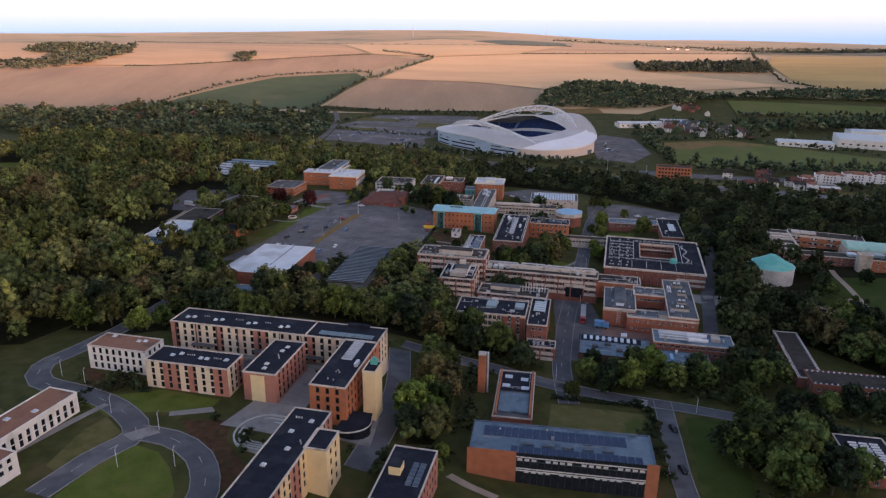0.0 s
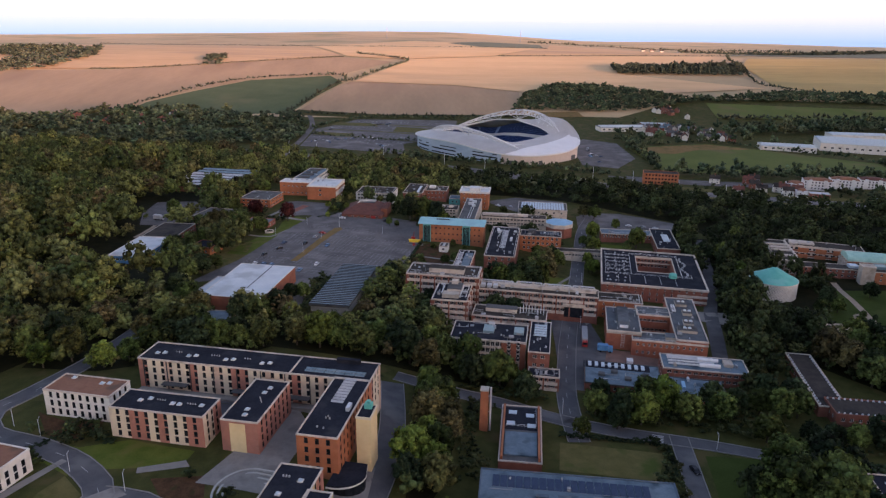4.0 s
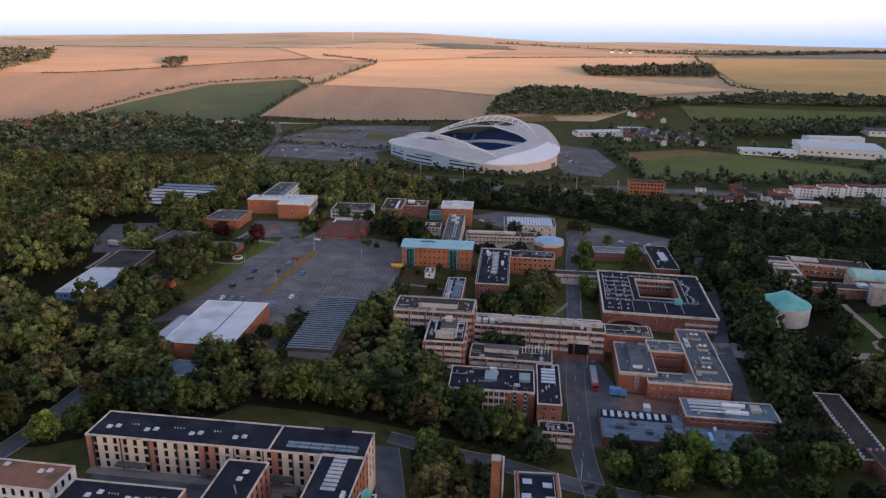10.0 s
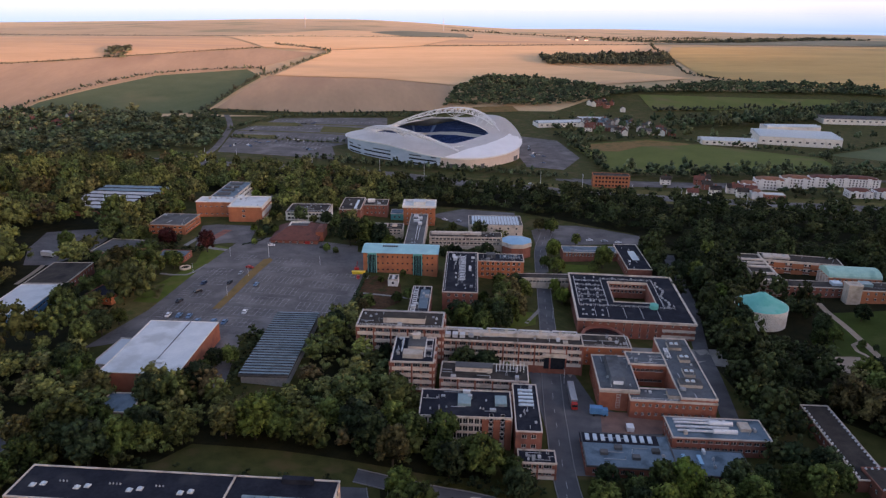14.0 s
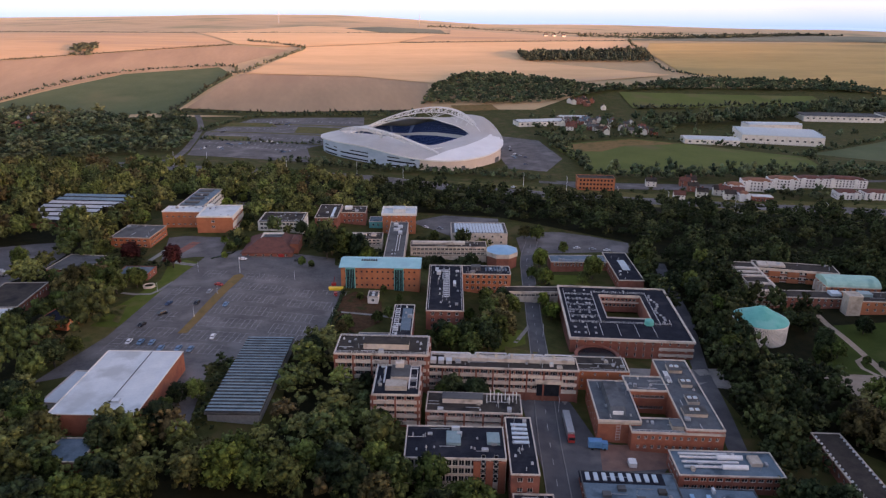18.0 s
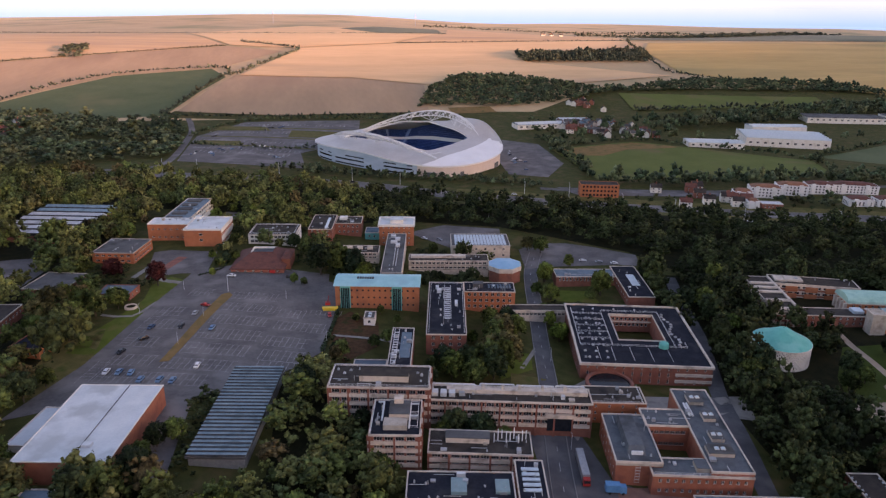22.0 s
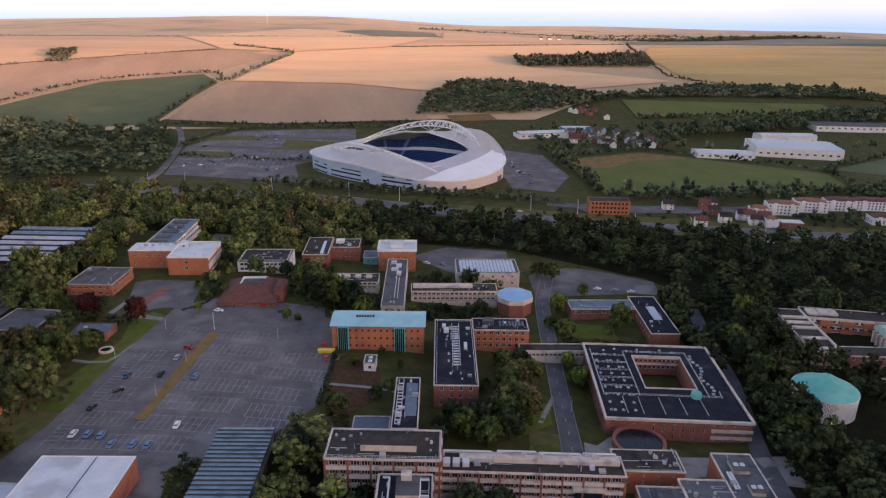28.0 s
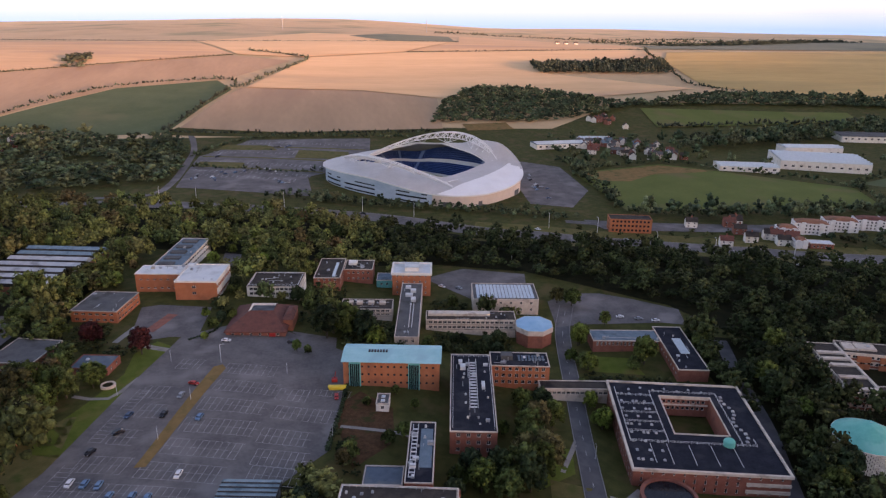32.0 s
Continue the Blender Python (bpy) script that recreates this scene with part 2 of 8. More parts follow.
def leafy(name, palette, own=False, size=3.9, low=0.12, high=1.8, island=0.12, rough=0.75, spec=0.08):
    """Foliage: each tree takes its own tone of the palette (own: by the object, else by the mesh's tone attribute),
    mottled at two scales; the dark mottles paint shaded gaps between leaf clumps.
    """
    m = bpy.data.materials.new(name)
    m.use_nodes = True
    n, k = m.node_tree.nodes, m.node_tree.links
    out = n["Principled BSDF"]
    if own:
        tone = n.new("ShaderNodeObjectInfo").outputs["Random"]
    else:
        at = n.new("ShaderNodeAttribute")
        at.attribute_name = "tone"
        tone = at.outputs["Fac"]
    ramp = n.new("ShaderNodeValToRGB")
    ramp.color_ramp.interpolation = "LINEAR"
    els = ramp.color_ramp.elements
    while len(els) < len(palette):
        els.new(0.5)
    for i, c in enumerate(palette):
        els[i].position = i / (len(palette) - 1)
        els[i].color = (*c, 1)
    k.new(tone, ramp.inputs[0])
    geo = n.new("ShaderNodeNewGeometry")
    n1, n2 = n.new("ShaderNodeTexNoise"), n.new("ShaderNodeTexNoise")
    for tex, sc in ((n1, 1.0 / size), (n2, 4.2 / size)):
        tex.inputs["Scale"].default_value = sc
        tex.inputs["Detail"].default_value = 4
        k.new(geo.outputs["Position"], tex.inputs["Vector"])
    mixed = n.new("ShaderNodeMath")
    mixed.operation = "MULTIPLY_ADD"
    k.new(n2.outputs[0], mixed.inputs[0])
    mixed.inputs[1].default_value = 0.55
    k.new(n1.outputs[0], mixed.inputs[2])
    # the noise's dark end paints the shade in gaps between leaf clumps
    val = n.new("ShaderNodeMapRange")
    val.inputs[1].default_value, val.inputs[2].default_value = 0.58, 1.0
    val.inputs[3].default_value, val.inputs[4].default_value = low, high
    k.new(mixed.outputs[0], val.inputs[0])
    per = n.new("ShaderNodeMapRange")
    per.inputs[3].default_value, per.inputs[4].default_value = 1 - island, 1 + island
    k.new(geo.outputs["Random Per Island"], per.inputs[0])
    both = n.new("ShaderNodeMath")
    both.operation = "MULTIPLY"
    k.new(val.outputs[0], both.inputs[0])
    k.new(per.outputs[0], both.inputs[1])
    hsv = n.new("ShaderNodeHueSaturation")
    # some trees are paler, some deeper
    turn_, wrap, own_value, deep = n.new("ShaderNodeMath"), n.new("ShaderNodeMath"), n.new("ShaderNodeMapRange"), n.new("ShaderNodeMath")
    turn_.operation, wrap.operation, deep.operation = "MULTIPLY", "FRACT", "MULTIPLY"
    k.new(tone, turn_.inputs[0])
    turn_.inputs[1].default_value = 7.31
    k.new(turn_.outputs[0], wrap.inputs[0])
    k.new(wrap.outputs[0], own_value.inputs[0])
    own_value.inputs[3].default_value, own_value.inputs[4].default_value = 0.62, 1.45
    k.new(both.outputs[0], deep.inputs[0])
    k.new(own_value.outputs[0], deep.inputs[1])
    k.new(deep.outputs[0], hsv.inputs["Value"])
    k.new(ramp.outputs[0], hsv.inputs["Color"])
    k.new(hsv.outputs[0], out.inputs["Base Color"])
    out.inputs["Roughness"].default_value = rough
    out.inputs["Specular IOR Level"].default_value = spec
    bp = n.new("ShaderNodeBump")
    bp.inputs["Strength"].default_value = 0.7
    bp.inputs["Distance"].default_value = size * 0.25
    k.new(n2.outputs[0], bp.inputs["Height"])
    k.new(bp.outputs[0], out.inputs["Normal"])
    return m


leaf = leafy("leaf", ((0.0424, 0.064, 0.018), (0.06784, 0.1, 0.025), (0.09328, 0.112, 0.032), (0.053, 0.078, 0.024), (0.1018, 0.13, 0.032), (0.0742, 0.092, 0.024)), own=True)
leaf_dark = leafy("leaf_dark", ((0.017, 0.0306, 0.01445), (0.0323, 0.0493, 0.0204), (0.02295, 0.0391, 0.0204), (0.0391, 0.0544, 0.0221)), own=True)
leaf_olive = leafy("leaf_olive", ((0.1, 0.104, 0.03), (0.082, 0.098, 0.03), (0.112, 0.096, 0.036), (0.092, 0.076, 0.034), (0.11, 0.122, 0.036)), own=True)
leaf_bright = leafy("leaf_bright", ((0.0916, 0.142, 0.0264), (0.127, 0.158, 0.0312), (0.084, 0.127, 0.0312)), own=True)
# the next two are lifted and blued: distance haze painted into the leaves
leaf_far_haze = leafy("leaf_far_haze", ((0.04514, 0.07392, 0.0418), (0.07603, 0.1086, 0.055), (0.1022, 0.1155, 0.055), (0.0594, 0.08778, 0.0528), (0.1117, 0.1155, 0.0572)), size=6.0)
leaf_down_haze = leafy("leaf_down_haze", ((0.0432, 0.06, 0.0432), (0.06, 0.0744, 0.0504), (0.072, 0.0792, 0.0528)), size=6.0)
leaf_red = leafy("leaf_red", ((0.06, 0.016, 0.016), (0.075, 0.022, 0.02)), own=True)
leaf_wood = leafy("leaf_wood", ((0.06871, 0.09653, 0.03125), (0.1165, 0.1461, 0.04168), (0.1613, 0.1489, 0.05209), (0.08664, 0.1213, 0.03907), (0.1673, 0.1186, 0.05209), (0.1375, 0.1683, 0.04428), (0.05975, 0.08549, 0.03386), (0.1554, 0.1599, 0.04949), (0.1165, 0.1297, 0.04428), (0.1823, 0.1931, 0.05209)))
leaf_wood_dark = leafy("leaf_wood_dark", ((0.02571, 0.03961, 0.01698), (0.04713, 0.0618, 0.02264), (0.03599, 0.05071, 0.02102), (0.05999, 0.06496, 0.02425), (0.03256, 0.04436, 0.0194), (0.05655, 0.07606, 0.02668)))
dry_grass = shade("dry_grass", (0.2, 0.125, 0.05), (0.28, 0.17, 0.07), 4, fine=0.2, c=(0.12, 0.11, 0.04), spec=0.05)
red_paint = shade("red_paint", (0.4, 0.03, 0.025), (0.5, 0.05, 0.04), 1.0, rough=0.35)
yellow_paint = shade("yellow_paint", (0.75, 0.5, 0.04), (0.85, 0.6, 0.06), 1.0, rough=0.5)
blue_paint = shade("blue_paint", (0.06, 0.22, 0.42), (0.1, 0.3, 0.52), 1.0, rough=0.45)
rubber = shade("rubber", (0.015, 0.015, 0.016), (0.03, 0.03, 0.03), 0.3)

# ---- mesh helpers ----
class Shape:
    """Collects corners and faces for one mesh."""

    def __init__(self):
        self.v, self.f, self.m = [], [], []

    def face(self, points, mat=0):
        n = len(self.v)
        self.v += [tuple(p) for p in points]
        self.f.append(tuple(range(n, n + len(points))))
        self.m.append(mat)
        return self

    def box(self, x0, x1, y0, y1, z0, z1, mat=0):
        n = len(self.v)
        self.v += [(x, y, z) for z in (z0, z1) for x, y in ((x0, y0), (x1, y0), (x1, y1), (x0, y1))]
        self.f += [(n + a, n + b, n + c, n + d) for a, b, c, d in ((3, 2, 1, 0), (4, 5, 6, 7), (0, 1, 5, 4), (1, 2, 6, 5), (2, 3, 7, 6), (3, 0, 4, 7))]
        self.m += [mat] * 6
        return self

    def prism(self, ring, z0, z1, mat=0, top=1.0):
        """An upright solid on the ring of x, y; top scales the upper ring about its middle."""
        k, n = len(ring), len(self.v)
        mx, my = sum(p[0] for p in ring) / k, sum(p[1] for p in ring) / k
        self.v += [(x, y, z0) for x, y in ring] + [(mx + (x - mx) * top, my + (y - my) * top, z1) for x, y in ring]
        self.f += [tuple(n + k + i for i in range(k)), tuple(n + k - 1 - i for i in range(k))]
        self.f += [(n + i, n + (i + 1) % k, n + k + (i + 1) % k, n + k + i) for i in range(k)]
        self.m += [mat] * (k + 2)
        return self

    def tube(self, a, b, r, mat=0, sides=6):
        a, b = Vector(a), Vector(b)
        q = (b - a).to_track_quat("Z", "Y")
        n = len(self.v)
        for end in (a, b):
            self.v += [tuple(end + q @ Vector((r * math.cos(2 * math.pi * i / sides), r * math.sin(2 * math.pi * i / sides), 0))) for i in range(sides)]
        self.f += [(n + i, n + (i + 1) % sides, n + sides + (i + 1) % sides, n + sides + i) for i in range(sides)]
        self.f += [tuple(n + sides - 1 - i for i in range(sides)), tuple(n + sides + i for i in range(sides))]
        self.m += [mat] * (sides + 2)
        return self

    def dome(self, cx, cy, z0, r, h, mat=0, sides=8, rings=3):
        n = len(self.v)
        for j in range(rings):
            a = j / rings * math.pi / 2
            self.v += [(cx + r * math.cos(a) * math.cos(2 * math.pi * i / sides), cy + r * math.cos(a) * math.sin(2 * math.pi * i / sides), z0 + h * math.sin(a)) for i in range(sides)]
        self.v.append((cx, cy, z0 + h))
        for j in range(rings - 1):
            self.f += [(n + j * sides + i, n + j * sides + (i + 1) % sides, n + (j + 1) * sides + (i + 1) % sides, n + (j + 1) * sides + i) for i in range(sides)]
        self.f += [(n + (rings - 1) * sides + i, n + (rings - 1) * sides + (i + 1) % sides, n + rings * sides) for i in range(sides)]
        self.m += [mat] * (rings * sides)
        return self

    def mesh(self, name, *mats):
        me = bpy.data.meshes.new(name)
        me.from_pydata(self.v, [], self.f)
        for m in mats:
            me.materials.append(m)
        if len(mats) > 1:
            me.polygons.foreach_set("material_index", self.m)
        me.update()
        return me


def ring_shape(r0, r1, z0, z1, n=32):
    """A closed ring wall between the radii r0 and r1."""
    s = Shape()
    for i in range(n):
        a = 2 * math.pi * i / n
        s.v += [(r * math.cos(a), r * math.sin(a), z) for r, z in ((r0, z0), (r1, z0), (r1, z1), (r0, z1))]
    for i in range(n):
        p, q = 4 * i, 4 * ((i + 1) % n)
        s.f += [(p + k, p + (k + 1) % 4, q + (k + 1) % 4, q + k)[::-1] for k in range(4)]
        s.m += [0] * 4
    return s


def part(name, shape, mats, parent=None, label="", at=None, smooth_faces=False):
    """Links a Shape, or a mesh that is there already, as one object under parent."""
    me = shape.mesh(name, *(mats if isinstance(mats, (tuple, list)) else (mats,))) if isinstance(shape, Shape) else shape
    if smooth_faces:
        me.polygons.foreach_set("use_smooth", [True] * len(me.polygons))
    ob = new(name, me)
    if parent:
        ob.parent = parent
    if at is not None:
        ob.matrix_basis = at
    return tagged(ob, label=label)


def thing(name, label, category, at, group="", kind=""):
    ob = new(name)
    ob.matrix_basis = at
    ob.empty_display_size = 0.5
    return tagged(ob, label, category, group, kind)


def big_mesh(name, verts, faces, mats, index=None):
    """A large mesh from arrays; all faces have the same number of corners."""
    me = bpy.data.meshes.new(name)
    k = faces.shape[1]
    me.vertices.add(len(verts))
    me.vertices.foreach_set("co", np.asarray(verts, np.float32).ravel())
    me.loops.add(faces.size)
    me.loops.foreach_set("vertex_index", faces.astype(np.int32).ravel())
    me.polygons.add(len(faces))
    me.polygons.foreach_set("loop_start", np.arange(0, faces.size, k, dtype=np.int32))
    for m in mats:
        me.materials.append(m)
    if index is not None:
        me.polygons.foreach_set("material_index", index.astype(np.int32))
    me.update(calc_edges=True)
    me.validate()
    return me


# rough heights of the campus valley: x, y, height
SPOTS = [(-60, 210, 24), (-110, 220, 24), (-70, 345, 19), (-66, 420, 17), (-7, 445, 13.5), (-71, 534, 15),
         (-13, 343, 15), (125, 390, 1.5), (97, 478, 2), (48, 555, 4), (240, 660, 0), (185, 370, 4),
         (121, 263, 6), (38, 242, 8), (38, 190, 10), (-116, 180, 25), (80, 640, 2), (100, 850, 0),
         (-250, 400, 22), (-250, 850, 8), (350, 300, 8), (600, 900, -2), (0, 140, 17), (-120, 100, 30),
         (100, 150, 11), (60, 330, 8), (300, 1050, 2), (-150, 1050, 4), (-350, 600, 20)]


def smooth(a, b, v):
    s = min(1.0, max(0.0, (v - a) / (b - a)))
    return s * s * (3 - 2 * s)


def height(x, y):
    """Height of the land at x, y: the valley, the downs beyond it and an unseen western ridge that blocks the sun."""
    top = low = 0.0
    for sx, sy, sz in SPOTS:
        w = 1.0 / (((x - sx) ** 2 + (y - sy) ** 2) / 3600.0 + 0.15) ** 1.6
        top, low = top + w * sz, low + w
    z = top / low
    hill = 60 * smooth(900, 2000, y) + 8 * smooth(1050, 1250, y)
    crest = 4 - 36 * smooth(0, 1200, x) - 30 * smooth(300, 1700, -x)
    hill += crest * smooth(1500, 3000, y)
    hill += 6 * math.sin(x / 260 + 1.0) * math.sin(y / 300) * smooth(1200, 1800, y)
    z += hill
    # unseen ridge west of the camera, added to shade the campus, and rising land behind
    across = (x * 0.67 - y * 0.74)
    z += 180 * smooth(380, 900, across) * (1 - smooth(1300, 2500, across))
    return z


def lines(*spans):
    out = []
    for a, b, step in spans:
        out += list(np.arange(a, b, step))
    return np.array(out + [spans[-1][1]], float)


XS = lines((-4900, -1400, 250), (-1400, -420, 49), (-420, -180, 12), (-180, 270, 6), (270, 450, 12), (450, 1710, 42), (1710, 4910, 320))
YS = lines((-2400, -200, 110), (-200, 100, 25), (100, 680, 6), (680, 1080, 16), (1080, 2080, 28), (2080, 3440, 85), (3440, 4940, 500))
ZS = np.array([[height(x, y) for y in YS] for x in XS])


def ground(x, y):
    """Height of the ground sheet at x, y."""
    i = int(min(max(np.searchsorted(XS, x) - 1, 0), len(XS) - 2))
    j = int(min(max(np.searchsorted(YS, y) - 1, 0), len(YS) - 2))
    u, v = (x - XS[i]) / (XS[i + 1] - XS[i]), (y - YS[j]) / (YS[j + 1] - YS[j])
    return float((1 - u) * (1 - v) * ZS[i, j] + u * (1 - v) * ZS[i + 1, j] + (1 - u) * v * ZS[i, j + 1] + u * v * ZS[i + 1, j + 1])


gi, gj = np.meshgrid(np.arange(len(XS)), np.arange(len(YS)), indexing="ij")
gv = np.stack([XS[gi], YS[gj], ZS], -1).reshape(-1, 3)
ga = (np.arange(len(XS) - 1)[:, None] * len(YS) + np.arange(len(YS) - 1)).ravel()
gf = np.stack([ga, ga + len(YS), ga + len(YS) + 1, ga + 1], -1)
far_face = (gv[gf].mean(1)[:, 1] > 1060).astype(np.int32)
land = part("ground", big_mesh("ground", gv, gf, (grass, down_grass), far_face), None)
land.data.polygons.foreach_set("use_smooth", [True] * len(land.data.polygons))
tagged(land, "rolling grassy valley floor rising to dry downland", "ground", kind="structure")


def clip(poly, axis, value, keep):
    out = []
    for p, q in zip(poly, poly[1:] + poly[:1]):
        a, b = (p[axis] - value) * keep, (q[axis] - value) * keep
        if a >= 0:
            out.append(p)
        if a * b < 0:
            s = a / (a - b)
            out.append((p[0] + s * (q[0] - p[0]), p[1] + s * (q[1] - p[1])))
    return out


def drape(name, poly, mat, lift, label, category, kind="structure", shape=None, parent=None):
    """A patch with the outline poly that lies on the ground."""
    area = sum(p[0] * q[1] - q[0] * p[1] for p, q in zip(poly, poly[1:] + poly[:1]))
    poly = [tuple(map(float, p)) for p in (poly if area > 0 else poly[::-1])]
    own = shape or Shape()
    seen = {}
    xs, ys = [p[0] for p in poly], [p[1] for p in poly]
    i0, i1 = np.searchsorted(XS, min(xs)) - 1, np.searchsorted(XS, max(xs))
    j0, j1 = np.searchsorted(YS, min(ys)) - 1, np.searchsorted(YS, max(ys))
    for i in range(max(i0, 0), min(i1, len(XS) - 1)):
        strip = clip(clip(poly, 0, XS[i], 1), 0, XS[i + 1], -1)
        if len(strip) < 3:
            continue
        for j in range(max(j0, 0), min(j1, len(YS) - 1)):
            cell = clip(clip(strip, 1, YS[j], 1), 1, YS[j + 1], -1)
            if len(cell) > 2:
                loop = []
                for x, y in cell:
                    key = (round(x, 2), round(y, 2), lift)
                    if key not in seen:
                        seen[key] = len(own.v)
                        own.v.append((x, y, ground(x, y) + lift))
                    if seen[key] not in loop:
                        loop.append(seen[key])
                if len(loop) > 2:
                    own.f.append(tuple(loop))
                    own.m.append(0)
    if shape:
        return None
    ob = part(name, own, mat, parent)
    return tagged(ob, label, category, kind=kind) if not parent else ob


def strip_poly(points, width):
    """The outline of a band of that width along the points."""
    left, right = [], []
    for i, p in enumerate(points):
        a, b = points[max(i - 1, 0)], points[min(i + 1, len(points) - 1)]
        d = math.hypot(b[0] - a[0], b[1] - a[1])
        nx, ny = -(b[1] - a[1]) / d * width / 2, (b[0] - a[0]) / d * width / 2
        left.append((p[0] + nx, p[1] + ny))
        right.append((p[0] - nx, p[1] - ny))
    return left + right[::-1]


def curve_points(points, step=5.0):
    """A smooth line through the points."""
    out = []
    for i in range(len(points) - 1):
        p = [Vector(points[max(0, min(len(points) - 1, i + k))]) for k in (-1, 0, 1, 2)]
        n = max(1, int((p[2] - p[1]).length / step))
        for s in range(n):
            t = s / n
            q = 0.5 * (2 * p[1] + (p[2] - p[0]) * t + (2 * p[0] - 5 * p[1] + 4 * p[2] - p[3]) * t * t + (3 * p[1] - p[0] - 3 * p[2] + p[3]) * t ** 3)
            out.append((q.x, q.y))
    return out + [tuple(points[-1])]


ROADS = []


def road(points, width, mat, name="road", label="grey tarmac campus road", lift=0.12, kerb=True, dashes=False):
    line = curve_points(points)
    ROADS.append((line, width))
    ob = drape(name, strip_poly(line, width), mat, lift, label, "road")
    if kerb:
        for side in (1, -1):
            s = Shape()
            edge = strip_poly(line, width + 0.3)
            edge = edge[: len(line)] if side > 0 else edge[len(line):][::-1]
            for a, b in zip(edge, edge[1:]):
                d = max(math.hypot(b[0] - a[0], b[1] - a[1]), 0.01)
                nx, ny = -(b[1] - a[1]) / d * 0.15, (b[0] - a[0]) / d * 0.15
                za, zb = ground(*a), ground(*b)
                w = [(a[0] + nx, a[1] + ny), (a[0] - nx, a[1] - ny), (b[0] - nx, b[1] - ny), (b[0] + nx, b[1] + ny)]
                z = [za, za, zb, zb]
                s.face([(p[0], p[1], h + 0.3) for p, h in zip(w, z)])
                for i, j in ((0, 3), (1, 2)):
                    s.face([(*w[i], z[i]), (*w[j], z[j]), (*w[j], z[j] + 0.3), (*w[i], z[i] + 0.3)])
            part("kerb", s, kerb_stone, ob)
    if dashes:
        for i in range(0, len(line) - 1, 2):
            a, b = Vector(line[i]), Vector(line[i + 1])
            b = a + (b - a) * 0.6
            s = Shape()
            drape("", strip_poly([tuple(a), tuple(b)], 0.13), paint_white, lift + 0.03, "", "", shape=s)
            if s.f:
                part("lane_marking", s, paint_white, ob)
    return ob


# ---- fields, roads, car parks ----
FIELDS = (
    ("stubble_field", [(-187, 1110), (-132, 1349), (60, 1322), (170, 1262), (150, 1092), (-49, 1078)], straw_brown, "harvested brown stubble field on the slope"),
    ("pasture", [(-436, 1080), (-430, 1140), (-319, 1346), (-176, 1418), (-145, 1340), (-201, 1090), (-280, 1075), (-349, 1100)], meadow, "dark green sloping pasture"),
    ("wheat_field", [(-440, 1078), (-524, 1022), (-640, 1000), (-1100, 995), (-1100, 1360), (-620, 1430), (-526, 1466), (-178, 1697), (-61, 1634), (-165, 1425), (-319, 1350), (-432, 1150)], straw_brown, "dusty pink harvested wheat field"),
    ("wheat_field", [(-125, 1354), (-60, 1560), (-34, 1672), (186, 1760), (776, 1825), (703, 1600), (430, 1645), (420, 1480), (640, 1330), (410, 1265), (172, 1268), (60, 1328)], straw_pale, "golden harvested wheat field catching low sun"),
    ("wheat_field", [(-1150, 1375), (-640, 1440), (-526, 1472), (-180, 1704), (-300, 1960), (-1200, 1850)], straw, "golden stubble field on the down"),
    ("wheat_field", [(-170, 1706), (-46, 1684), (180, 1772), (340, 2000), (-20, 2350), (-290, 1970)], straw_pale, "pale golden stubble field on the hill"),
    ("wheat_field", [(195, 1778), (780, 1838), (900, 2250), (420, 2350), (350, 2010)], straw, "orange wheat field below the skyline"),
    ("wheat_field", [(800, 1758), (1700, 1830), (1500, 1400), (1000, 1120), (934, 1151), (668, 1352), (715, 1600)], ochre, "wide ochre grass field"),
    ("far_down", [(800, 1850), (960, 2260), (1600, 2720), (2700, 2720), (2700, 1950), (1720, 1840)], down_green, "grey-green down with scattered woods"),
    ("playing_field", [(245, 850), (356, 880), (500, 760), (470, 690), (244, 715)], pitch_turf, "mown green playing field"),
    ("playing_field", [(474, 1190), (800, 1150), (790, 1105), (453, 1085)], pitch_turf, "far green sports field"),
    ("playing_field", [(520, 780), (800, 900), (900, 760), (640, 660)], meadow, "green paddock beyond the hedge"),
)
drape("verge", [(150, 1040), (1000, 1060), (1000, 1250), (800, 1205), (474, 1232), (380, 1160), (300, 1088), (150, 1100)], grass, 0.25, "rough green ground between the woods", "grass")
drape("verge", [(-205, 1080), (-49, 1055), (160, 1055), (160, 1098), (-49, 1084), (-190, 1116)], grass, 0.25, "green margin below the stubble field", "grass")
for name, poly, mat, label in FIELDS:
    drape(name, poly, mat, 1.2 if poly[0][1] > 1080 else 0.3, label, "field")

drape("pasture", [(80, 2185), (190, 2330), (370, 2260), (339, 2003), (170, 1996)], down_green, 1.8, "dull green pasture on the ridge", "field")
drape("yard", [(181, 1116), (244, 1122), (247, 1087), (182, 1082)], dry_grass, 0.9, "bare dry yard below the hill wood", "ground")

